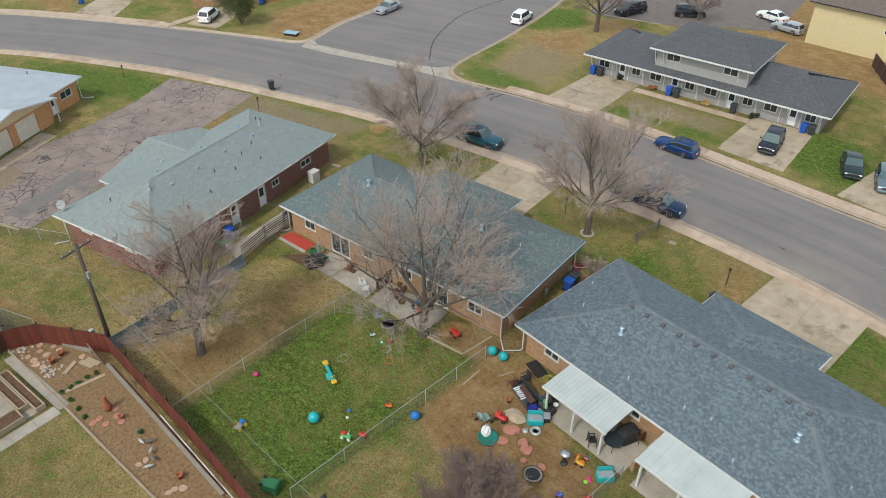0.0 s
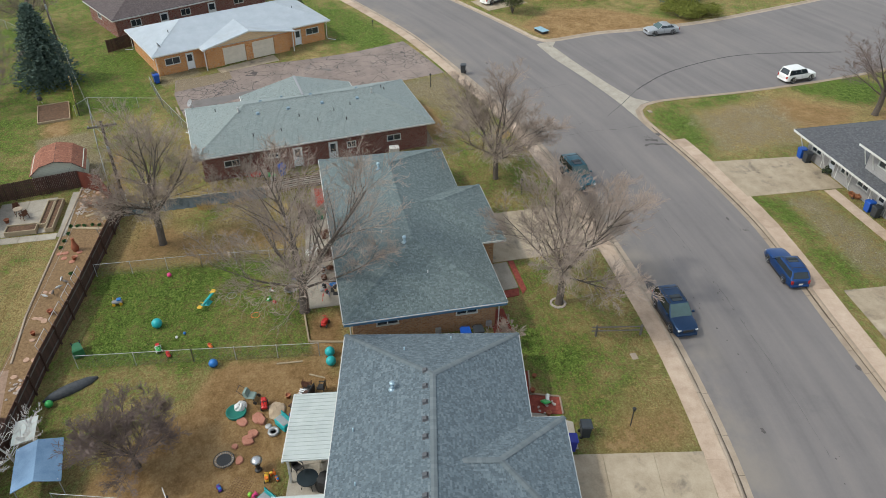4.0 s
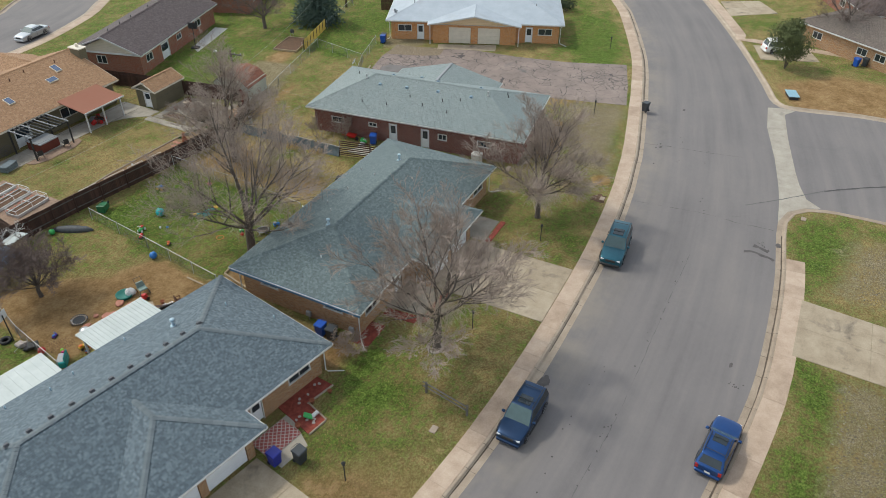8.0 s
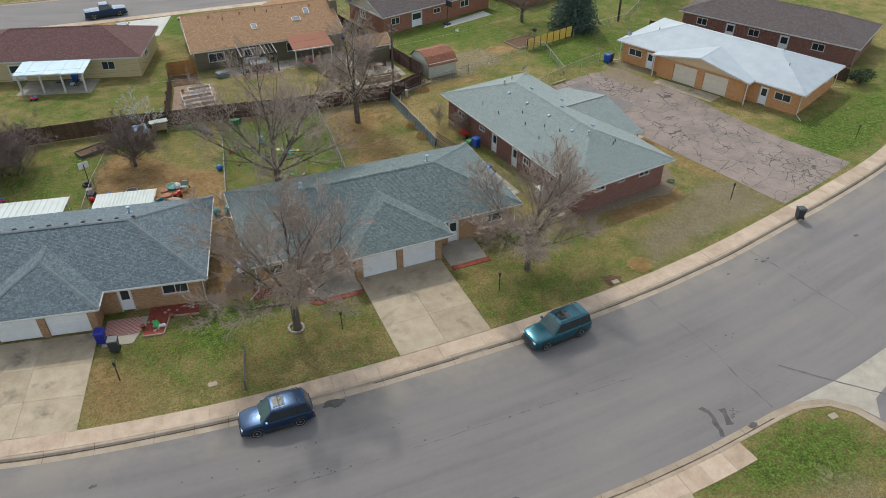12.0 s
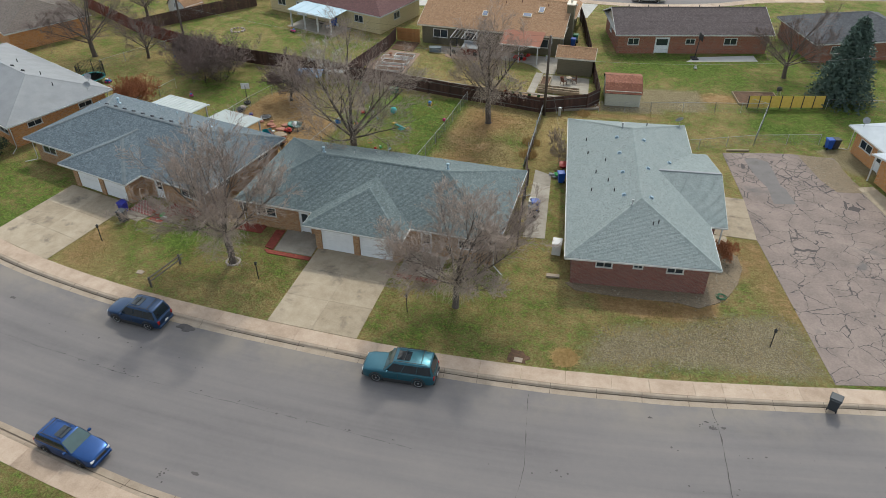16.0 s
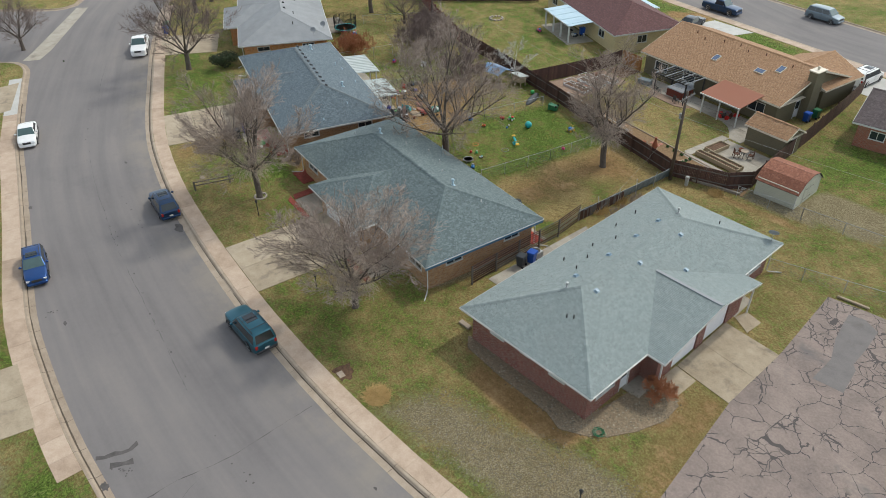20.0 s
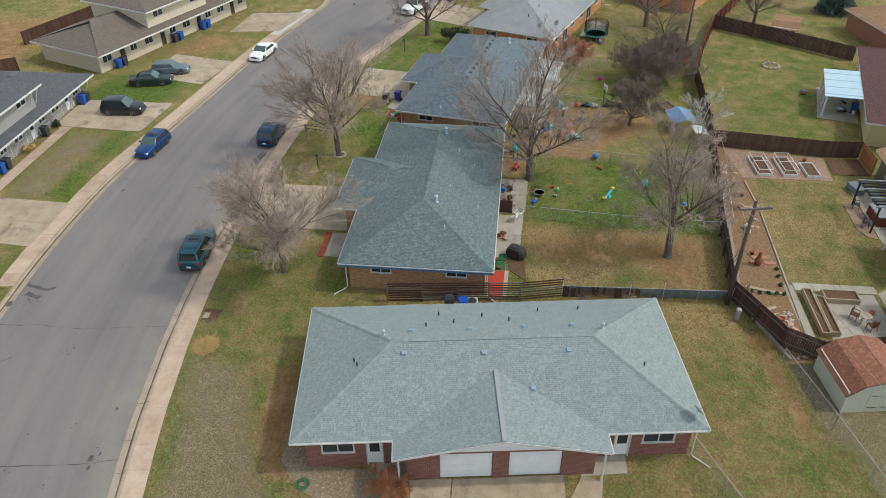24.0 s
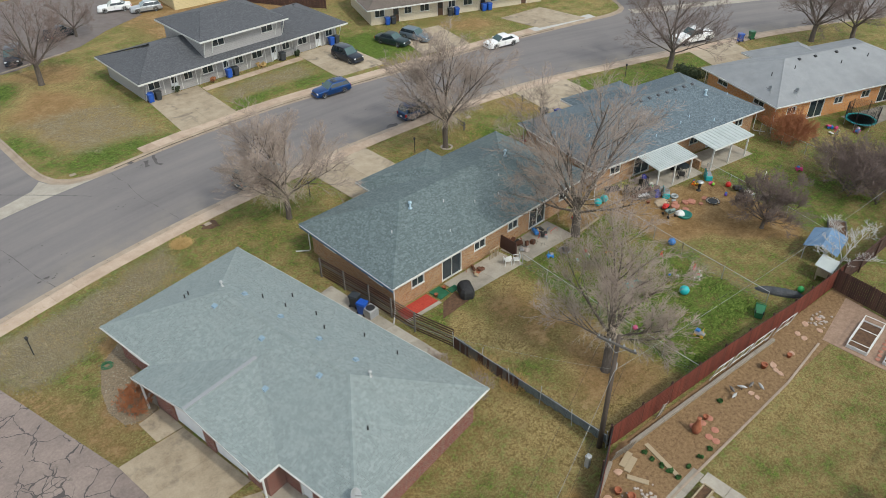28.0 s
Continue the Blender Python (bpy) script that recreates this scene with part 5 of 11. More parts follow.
def vent_pipe(parent, p, h=0.4, r=0.05, mat="metal", cap=False):
    k = Mk().tube([(p[0], p[1], p[2] - 0.2), (p[0], p[1], p[2] + h)], r, 8)
    if cap:
        k.tube([(p[0], p[1], p[2] + h - 0.03), (p[0], p[1], p[2] + h + 0.1)], r * 1.6, 8)
        k.tube([(p[0], p[1], p[2] - 0.02), (p[0], p[1], p[2] + 0.08)], [r * 2.6, r * 1.1], 8)
    return part("vent_pipe", k, MAT[mat], parent, smooth=True)


def box_vent(parent, p, slope, mat):
    """A low roof vent sitting on a slope; slope: unit vector down the roof in plan."""
    yaw = math.atan2(slope[1], slope[0])
    m = Matrix.Translation(p) @ Matrix.Rotation(yaw, 4, "Z") @ Matrix.Rotation(radians(21), 4, "Y")
    k = Mk().box(-0.17, 0.17, -0.17, 0.17, 0.0, 0.02, m).box(-0.13, 0.14, -0.13, 0.13, 0.02, 0.14, m, 0.02)
    return part("roof_vent", k, mat, parent)


def downspout(parent, x, y, ze, out, mat="white"):
    """From the gutter back to the wall, down it, and out over the ground."""
    ox, oy = out
    pts = [(x, y, ze - 0.1), (x - 0.45 * ox, y - 0.45 * oy, ze - 0.45), (x - 0.45 * ox, y - 0.45 * oy, 0.3), (x - 0.3 * ox, y - 0.3 * oy, 0.15), (x + 0.75 * ox, y + 0.75 * oy, 0.07)]
    return part("downspout", Mk().tube(pts, 0.045, 6), MAT[mat], parent)


def duplex(m, L, W, ze, rise, roof, brick, label, proj=(8.2, 1.9, "hip"), trim="white", group="", ov=0.6, style="tabs", door="doorwhite", frieze=None, spread=0.0, gable_mat="side_white", seed=1, cap_tone=None, spouts=((-1, -1), (1, -1), (1, 1), (-1, 1)), ends=((1.4, 2.9, 1.5, 2.08), (6.9, 8.4, 1.5, 2.08)), backs=((1.6, 2.8, 1.1, 1.9), (4.6, 6.6, 0.1, 2.1), (8.0, 9.2, 1.1, 1.9), (11.8, 13.0, 1.1, 1.9), (14.4, 16.4, 0.1, 2.1), (18.2, 19.4, 1.1, 1.9))):
    """A low duplex: hipped main roof, a garage block in the middle of its front (+y), brick walls.
    proj: width and reach of the garage roof, and whether its front is hipped or a gable."""
    root = thing("house", m, label, "house", group)
    hx, hy, zr = L / 2, W / 2, ze + rise
    k = rise / hy
    pw, pd, kind = proj
    slopes = [[(-hx, -hy, ze), (hx, -hy, ze), (hx - hy, 0, zr), (-hx + hy, 0, zr)], [(hx, hy, ze), (-hx, hy, ze), (-hx + hy, 0, zr), (hx - hy, 0, zr)],
              [(hx, -hy, ze), (hx, hy, ze), (hx - hy, 0, zr)], [(-hx, hy, ze), (-hx, -hy, ze), (-hx + hy, 0, zr)]]
    ridges = [((-hx + hy, 0, zr), (hx - hy, 0, zr))] + [((sx * hx, sy * hy, ze), (sx * (hx - hy), 0, zr)) for sx in (-1, 1) for sy in (-1, 1)]
    c, yf = pw / 2, hy + pd
    if kind == "hip":
        zp = ze + c * k
        ya, ym = yf - c, hy - c
        slopes += [[(c, yf, ze), (-c, yf, ze), (0, ya, zp)], [(c, hy, ze), (c, yf, ze), (0, ya, zp), (0, ym, zp)], [(-c, yf, ze), (-c, hy, ze), (0, ym, zp), (0, ya, zp)]]
        ridges += [((c, yf, ze), (0, ya, zp)), ((-c, yf, ze), (0, ya, zp)), ((0, ya, zp), (0, ym, zp))]
    else:
        zp = ze + rise * 0.66
        ym = hy - (zp - ze) / k
        slopes += [[(c, hy, ze), (c, yf, ze), (0, yf + 0.15, zp), (0, ym, zp)], [(-c, yf, ze), (-c, hy, ze), (0, ym, zp), (0, yf + 0.15, zp)]]
        ridges += [((0, yf + 0.15, zp), (0, ym, zp))]
    roof_slopes(root, slopes, 0.11, roof, style == "tabs", seed=seed)
    if style == "tabs":
        part("ridge_cap", caps(ridges, half=0.17 if cap_tone else 0.14), MAT[cap_tone or roof], root, kind="stuff")
    else:
        part("ridge_cap", ridge_strips(ridges), MAT[roof], root, kind="stuff")
    # soffit, fascia, gutter
    part("soffit", Mk().box(-hx + 0.03, hx - 0.03, -hy + 0.03, hy - 0.03, ze - 0.17, ze - 0.13).box(-c + 0.03, c - 0.03, hy - 0.02, yf - (0.03 if kind == "hip" else 0.48), ze - 0.17, ze - 0.13), MAT[trim], root)
    edges = [((-hx, -hy), (hx, -hy)), ((hx, -hy), (hx, hy)), ((hx, hy), (c, hy)), ((-c, hy), (-hx, hy)), ((-hx, hy), (-hx, -hy)), ((c, hy), (c, yf)), ((-c, yf), (-c, hy))]
    if kind == "hip":
        edges.append(((c, yf), (-c, yf)))
    for a, b in edges:
        fm = Matrix.Translation((a[0], a[1], 0)) @ Matrix.Rotation(math.atan2(b[1] - a[1], b[0] - a[0]), 4, "Z")
        ln = math.hypot(b[0] - a[0], b[1] - a[1])
        end = frieze and abs(a[0] - b[0]) < 0.01 and abs(a[0]) > c
        part("fascia", Mk().box(-0.02, ln + 0.02, -0.03, 0.0, ze - (0.34 if end else 0.19), ze - 0.02, fm), MAT[frieze if end else "white" if trim != "brownpaint" else trim], root)
        part("gutter", Mk().box(-0.03, ln + 0.03, -0.075, -0.034, ze - 0.11, ze - 0.045, fm), MAT["white" if trim != "brownpaint" else trim], root)
    # walls, anticlockwise seen from above; outer face on the right hand
    bx, by, zt = hx - ov, hy - ov, ze - 0.15
    gx, gy = c - ov, yf - ov - 0.15
    walls = Walls(root, MAT[brick])
    th = 0.2
    ops_back = list(backs)
    ops_end = list(ends)
    mb = wall_run(walls, (-bx, -by), (bx, -by), 0, zt, th, ops_back)
    me_ = wall_run(walls, (bx, -by + th), (bx, by - th), 0, zt, th, ops_end)
    mw = wall_run(walls, (-bx, by - th), (-bx, -by + th), 0, zt, th, ops_end)
    side = bx - gx
    ops_f = [(0.9, 2.7, 1.1, 1.95), (side - 2.2, side - 1.25, 0.0, 2.1)]
    ops_f2 = [(1.25, 2.2, 0.0, 2.1), (side - 2.7, side - 0.9, 1.1, 1.95)]
    mf1 = wall_run(walls, (bx, by), (gx, by), 0, zt, th, ops_f)
    mf2 = wall_run(walls, (-gx, by), (-bx, by), 0, zt, th, ops_f2)
    gl = gy - by
    wall_run(walls, (gx, by), (gx, gy), 0, zt, th, [])
    wall_run(walls, (-gx, gy), (-gx, by), 0, zt, th, [])
    gw = 2 * gx
    dw = min(2.75, gw / 2 - 0.6)
    post = (gw - 2 * dw) / 3
    ops_g = [(post, post + dw, 0.0, 2.15), (2 * post + dw, 2 * post + 2 * dw, 0.0, 2.15)]
    if gw > 9:
        ops_g = [(gw / 2 - 3.35, gw / 2 - 0.45, 0.0, 2.15), (gw / 2 + 0.45, gw / 2 + 3.35, 0.0, 2.15)]
    mg = wall_run(walls, (gx - th, gy), (-gx + th, gy), 0, zt, th, [(a - th, b - th, s, h) for a, b, s, h in ops_g])
    part("interior", Mk().box(-bx + 0.25, bx - 0.25, -by + 0.25, by - 0.25, 0.02, zt - 0.05).box(-gx + 0.4, gx - 0.4, by - 0.2, gy - 0.4, 0.03, zt - 0.06), MAT["dark"], root)
    for mm, ops in ((mb, ops_back), (me_, ops_end), (mw, ops_end)):
        for a, b, s, h in ops:
            if s < 0.05:
                door_in(root, mm, a, b, h, MAT["doorwhite"])
            else:
                window_in(root, mm, a, b, s, h, MAT["white"], 2)
    for mm, ops in ((mf1, ops_f), (mf2, ops_f2)):
        for a, b, s, h in ops:
            if s > 0.5:
                window_in(root, mm, a, b, s, h, MAT["white"], 2)
            else:
                door_in(root, mm, a, b, h, MAT["doorwhite"])
    for a, b, s, h in ops_g:
        garage_door_in(root, mg, a - th, b - th, h, MAT[door])
    if frieze:
        for p, q in (((bx + 0.02, -by), (bx + 0.02, by)), ((-bx - 0.02, by), (-bx - 0.02, -by))):
            fr = Mk()
            wall_run(fr, p, q, zt - 0.6, zt - 0.004, 0.018)
            part("frieze_board", fr, MAT[frieze], root)
    if kind != "hip":
        gab = Mk().add([(-c + 0.1, yf - 0.4, ze - 0.06), (c - 0.1, yf - 0.4, ze - 0.06), (0, yf - 0.4, zp - 0.14), (-c + 0.1, yf - 0.6, ze - 0.06), (c - 0.1, yf - 0.6, ze - 0.06), (0, yf - 0.6, zp - 0.14)],
                       [(1, 0, 2), (3, 4, 5), (0, 1, 4, 3), (1, 2, 5, 4), (2, 0, 3, 5)])
        part("gable_wall", gab, MAT[gable_mat], root)
        for sx in (-1, 1):
            part("barge_board", Mk().slab([(sx * c, yf - 0.02, ze - 0.01), (sx * c, yf + 0.03, ze - 0.01), (0, yf + 0.17, zp - 0.01), (0, yf + 0.12, zp - 0.01)], 0.16), MAT["white"], root)
            part("porch_post", Mk().box(sx * (c - 0.25) - 0.05, sx * (c - 0.25) + 0.05, yf - 0.35, yf - 0.25, 0, ze - 0.17), MAT["white"], root)
    for sx, sy in spouts:
        downspout(root, sx * (hx - 0.1), sy * (hy - 0.1), ze, (sx * 0.7, sy * 0.7))
    root["ze"], root["slope"] = ze, k
    return root


def ridge_strips(lines):
    k = Mk()
    for a, b in lines:
        a, b = Vector(a), Vector(b)
        d = (b - a).normalized()
        s = Vector((-d.y, d.x, 0)).normalized() * 0.12
        u, dr = Vector((0, 0, 0.03)), Vector((0, 0, 0.05))
        k.add([a + u, a + s + u - dr, b + s + u - dr, b + u, a - s + u - dr, b - s + u - dr], [(0, 1, 2, 3), (0, 3, 5, 4)])
    return k


def on_roof(root, L, W, x, y):
    """Height of the main hipped roof over a point in the house's own frame."""
    return root["ze"] + root["slope"] * min(L / 2 - abs(x), W / 2 - abs(y))


# H2, the green-grey roof; front (+y) to the street
H2L, H2W = 22.2, 11.1
house2 = duplex(pose(-31.25, 38.55, 0, 0, 0, 0), H2L, H2W, 2.7, 2.15, "roof_teal", "brick_tan", "long tan-brick duplex with a green-grey hipped shingle roof", frieze="bluepaint", seed=2)
for x, y, h, cap in ((5.6, -0.55, 0.4, True), (-5.3, -0.9, 0.45, True)):
    vent_pipe(house2, (x, y, on_roof(house2, H2L, H2W, x, y)), h, 0.09, "flash", cap)
for x, y in ((-0.4, -2.9), (1.9, -3.3), (-7.9, -1.8), (8.3, 0.6), (3.4, -1.9), (-2.6, -1.7), (-4.1, -4.0)):
    vent_pipe(house2, (x, y, on_roof(house2, H2L, H2W, x, y)), 0.22, 0.045, "metal")
part("mast_pipe", Mk().tube([(1.2, -4.3, 2.9), (1.2, -4.3, 4.2)], 0.035, 8), MAT["metal"], house2)

# H3, the blue-grey roof
a3 = math.degrees(math.atan2(-0.1875, 0.982))
c3 = Vector((-18.15, 38.47)) + Vector((0.982, -0.1875)) * 11.1
H3M = pose(c3.x, c3.y, 0, 0, 0, a3)
house3 = duplex(H3M, 22.2, 11.15, 2.55, 2.15, "roof_blue", "brick_tan", "long tan-brick duplex with a blue-grey hipped shingle roof", cap_tone="roof_caps", seed=3)
for i in range(11):
    x = -5.9 + i * 1.18
    box_vent(house3, (x, -0.42, on_roof(house3, 22.2, 11.15, x, -0.42) + 0.01), (0, -1), MAT["roof_slate"])
for x, y, h in ((-5.2, -2.3, 0.45), (6.2, -2.0, 0.45)):
    vent_pipe(house3, (x, y, on_roof(house3, 22.2, 11.15, x, y)), h, 0.1, "flash", True)
for x, y in ((-2.9, -4.4), (-8.7, -1.7), (0.7, -4.0), (2.2, -3.7), (9.4, -2.2), (-10.2, 1.2), (4.4, -4.9)):
    vent_pipe(house3, (x, y, on_roof(house3, 22.2, 11.15, x, y)), 0.25, 0.045, "flash")

# H1, the pale roof; front turned to the parking lot
a1 = math.degrees(math.atan2(-22.4, 3.1))
c1 = Vector(((-47.43 - 44.35 - 58.41 - 55.17) / 4, (44.61 + 22.22 + 43.11 + 20.56) / 4))
H1M = pose(c1.x, c1.y, 0, 0, 0, a1 + 180)
house1 = duplex(H1M, 22.7, 11.0, 2.8, 2.1, "roof_pale", "brick_red", "long red-brick duplex with a pale grey-green hipped shingle roof", proj=(11.6, 1.3, "gable"), seed=4, spouts=((-1, 1),), ends=((1.5, 2.7, 1.7, 2.25), (4.2, 4.9, 1.85, 2.25), (6.6, 7.8, 1.7, 2.25)), backs=((1.9, 3.3, 1.2, 1.85), (6.0, 6.9, 1.4, 1.85), (8.2, 9.1, 0.0, 2.1), (11.6, 12.5, 0.0, 2.1), (13.4, 14.3, 1.2, 1.85), (17.4, 18.8, 1.2, 1.85)))
for x, y in ((-4.9, -1.35), (-2.0, -1.25), (4.8, -1.2), (-2.0, 3.0), (1.3, -1.15), (-4.3, 0.9), (0.6, 0.9), (5.2, 0.8)):
    box_vent(house1, (x, y, on_roof(house1, 22.7, 11, x, y) + 0.01), (0, -1 if y < 0 else 1), MAT["ventblue"])
for x, y in ((6.4, -0.7), (-6.6, -0.8)):
    vent_pipe(house1, (x, y, on_roof(house1, 22.7, 11, x, y)), 0.34, 0.065, "metal", True)
for x, y in ((2.2, -2.3), (-1.2, -2.4), (3.1, -3.6), (-3.2, -3.8), (7.9, 1.2), (8.1, 0.8), (-8.6, 1.6), (0.4, -3.2), (-5.8, -3.9), (3.9, -1.9)):
    vent_pipe(house1, (x, y, on_roof(house1, 22.7, 11, x, y)), 0.3, 0.045, "trim")

# H5, the white roof beyond the lot
u5 = Vector((-9.1, 21.4)).normalized()
e5 = Vector((-75.05, 26.5))
n5 = Vector((-u5.y, u5.x))
c5 = e5 + n5 * 5.6
house5 = duplex(pose(c5.x, c5.y, 0, 0, 0, math.degrees(math.atan2(u5.y, u5.x)) + 180), 23.2, 11.2, 2.7, 1.9, "roof_white", "brick_orange", "orange-brick duplex with a white coated roof", proj=(12.0, 1.2, "gable"), style="plain", door="beige", gable_mat="side_peach")
for x, y in ((-6, -1.2), (6.2, -1.0), (8.2, 1.8), (-8, 2.0)):
    vent_pipe(house5, (x, y, on_roof(house5, 23.2, 11.2, x, y)), 0.3, 0.05, "trim")

# H4, the ash-grey roof past the blue one
house4 = duplex(pose(15.3, 31.0, 0, 0, 0, -22.0), 22.6, 11.4, 2.6, 2.1, "roof_greyplain", "brick_orange", "orange-brick duplex with a smooth grey hipped roof", proj=(8.4, 1.8, "hip"), seed=5, style="plain")
for x, y in ((-8.2, -1.2), (-5.5, -1.5), (0.5, -2.0), (4.5, -1.8)):
    vent_pipe(house4, (x, y, on_roof(house4, 22.6, 11.4, x, y)), 0.35, 0.05, "trim")
for x in (-4.0, -1.8, 1.2, 3.8):
    box_vent(house4, (x, -0.45, on_roof(house4, 22.6, 11.4, x, -0.45) + 0.01), (0, -1), MAT["trim"])


def simple_house(m, L, W, ze, rise, roof, wall, label, style="hip", ov=0.5, trim="white", back=(), front=(), ends=(), seed=1, tab=0.31):
    """A plain rectangular house; back (-y), front (+y) and end openings given as (from, to, sill, head)."""
    root = thing("house", m, label, "house")
    hx, hy, zr = L / 2, W / 2, ze + rise
    if style == "hip":
        r = hx - hy
        slopes = [[(-hx, -hy, ze), (hx, -hy, ze), (r, 0, zr), (-r, 0, zr)], [(hx, hy, ze), (-hx, hy, ze), (-r, 0, zr), (r, 0, zr)], [(hx, -hy, ze), (hx, hy, ze), (r, 0, zr)], [(-hx, hy, ze), (-hx, -hy, ze), (-r, 0, zr)]]
        ridges = [((-r, 0, zr), (r, 0, zr))] + [((sx * hx, sy * hy, ze), (sx * r, 0, zr)) for sx in (-1, 1) for sy in (-1, 1)]
    else:
        slopes = [[(-hx, -hy, ze), (hx, -hy, ze), (hx, 0, zr), (-hx, 0, zr)], [(hx, hy, ze), (-hx, hy, ze), (-hx, 0, zr), (hx, 0, zr)]]
        ridges = [((-hx, 0, zr), (hx, 0, zr))]
    roof_slopes(root, slopes, 0.12, roof, seed=seed, width=tab, rise=0.16)
    part("ridge_cap", caps(ridges), MAT[roof], root, kind="stuff")
    part("soffit", Mk().box(-hx + 0.05, hx - 0.05, -hy + 0.05, hy - 0.05, ze - 0.17, ze - 0.13), MAT[trim], root)
    for a, b in (((-hx, -hy), (hx, -hy)), ((hx, -hy), (hx, hy)), ((hx, hy), (-hx, hy)), ((-hx, hy), (-hx, -hy))):
        if style != "hip" and a[0] == b[0]:
            continue
        fm = Matrix.Translation((a[0], a[1], 0)) @ Matrix.Rotation(math.atan2(b[1] - a[1], b[0] - a[0]), 4, "Z")
        ln = math.hypot(b[0] - a[0], b[1] - a[1])
        part("fascia", Mk().box(0, ln, -0.03, 0.0, ze - 0.19, ze - 0.02, fm), MAT[trim], root)
    bx, by, zt, th = hx - ov, hy - ov, ze - 0.15, 0.2
    walls = Walls(root, MAT[wall])
    for p, q, ops in (((-bx, -by), (bx, -by), back), ((bx, by), (-bx, by), front), ((bx, -by + th), (bx, by - th), ends), ((-bx, by - th), (-bx, -by + th), ends)):
        mm = wall_run(walls, p, q, 0, zt, th, ops)
        for a, b, s, h in ops:
            if s > 0.3:
                window_in(root, mm, a, b, s, h, MAT["white"], 2)
            elif b - a > 2.2:
                garage_door_in(root, mm, a, b, h, MAT["doorwhite"])
            else:
                door_in(root, mm, a, b, h, MAT["doorwhite"])
    part("interior", Mk().box(-bx + 0.25, bx - 0.25, -by + 0.25, by - 0.25, 0.02, zt - 0.05), MAT["dark"], root)
    if style != "hip":
        for sx in (-1, 1):
            x = sx * (bx - 0.0)
            x2 = x - sx * 0.15
            g = Mk().add([(x, -by, zt), (x, by, zt), (x, 0, zt + rise * by / hy), (x2, -by, zt), (x2, by, zt), (x2, 0, zt + rise * by / hy)], [(0, 1, 2), (5, 4, 3), (0, 3, 4, 1), (1, 4, 5, 2), (2, 5, 3, 0)])
            part("gable_wall", g, MAT["side_beige" if wall.startswith("brick") else wall], root)
            for sy in (-1, 1):
                part("barge_board", Mk().slab([(sx * hx, sy * hy, ze), (sx * (hx + 0.04), sy * hy, ze), (sx * (hx + 0.04), 0, zr), (sx * hx, 0, zr)], 0.18), MAT[trim], root)
    root["ze"], root["slope"] = ze, rise / hy
    return root


# ---------------------------------------------------------------- the other houses
house4.matrix_basis = pose(16.2, 29.3, 0, 0, 0, -21.0)
orange_house = simple_house(pose(-31.0, -6.7, 0), 18.9, 13.2, 2.6, 2.3, "roof_tan", "side_olive", "olive-boarded house with a tan shingle roof and skylights", "gable", front=[(1.5, 3.4, 0.9, 2.0), (5.6, 7.4, 0.0, 2.1), (11.0, 13.0, 0.9, 2.0), (14.5, 16.5, 0.9, 2.0)], ends=[(3, 4, 0.0, 2.1), (8, 9.5, 1.0, 2.0)], trim="beige", seed=6)
for x, y, w, h in ((-4.2, 3.2, 1.1, 0.7), (-5.8, 2.0, 0.7, 1.1), (1.2, 3.6, 0.7, 1.0)):
    z = 2.6 + 2.3 * (1 - y / 6.6) + 0.03
    m = Matrix.Translation((x, y, z)) @ Matrix.Rotation(-math.atan2(2.3, 6.6), 4, "X")
    s = part("skylight", Mk().box(-w / 2, w / 2, -h / 2, h / 2, -0.05, 0.1, m), MAT["beige"], orange_house)
    part("pane", Mk().box(-w / 2 + 0.06, w / 2 - 0.06, -h / 2 + 0.06, h / 2 - 0.06, 0.1, 0.115, m), MAT["skylight"], s)
part("chimney", Mk().soft(-9.9, -9.0, 0.6, 2.1, 0.0, 5.2, 0.02), MAT["side_olive"], orange_house)
part("chimney_cap", Mk().soft(-10.0, -8.9, 0.5, 2.2, 5.2, 5.32, 0.02).tube([(-9.45, 1.35, 5.3), (-9.45, 1.35, 5.7)], 0.14, 8), MAT["beige"], orange_house)
for x, y in ((-3, 0.8), (-1, 1.2), (0.4, 0.7), (2.4, 1.0), (4.6, 1.6), (6.2, 1.0), (-6.5, 1.1)):
    vent_pipe(orange_house, (x, y, 2.6 + 2.3 * (1 - y / 6.6)), 0.3, 0.06, "rust")
garage_wing = simple_house(pose(-36.9, -10.9, 0, 0, 0, 90), 7.2, 8.0, 2.62, 1.6, "roof_tan", "side_olive", "low garage wing with a tan shingle roof", "gable", trim="beige", seed=7, ends=[(1.0, 3.6, 0.0, 2.1)])
garage_wing.name = "garage"
tagged(garage_wing, category="garage")


def porch_cover(m, L, W, z0, z1, roof, label, posts, mat="white", name="patio_cover", ribs=0, post_w=0.06):
    """A lean-to cover: high edge at y=0, low edge at y=W, on posts."""
    root = thing(name, m, label, "patio cover")
    part("roof_sheet", Mk().slab([(0, 0, z1), (L, 0, z1), (L, W, z0), (0, W, z0)] if W < 0 else [(0, 0, z1), (0, W, z0), (L, W, z0), (L, 0, z1)], 0.07), roof, root)
    for i in range(ribs):
        x = (i + 0.5) * L / ribs
        w = L / ribs * 0.16
        part("rib", Mk().slab([(x - w, 0, z1 + 0.035), (x + w, 0, z1 + 0.035), (x + w, W, z0 + 0.035), (x - w, W, z0 + 0.035)][:: 1 if W > 0 else -1], 0.04), roof, root)
    part("edge_gutter", Mk().box(-0.02, L + 0.02, W - 0.06, W + 0.06, z0 - 0.14, z0 + 0.0), MAT[mat], root)
    for x, y in posts:
        part("post", Mk().box(x - post_w, x + post_w, y - post_w, y + post_w, 0.02, z0 - 0.07), MAT[mat], root)
    return root


# covers behind the blue-roofed duplex, in its own frame
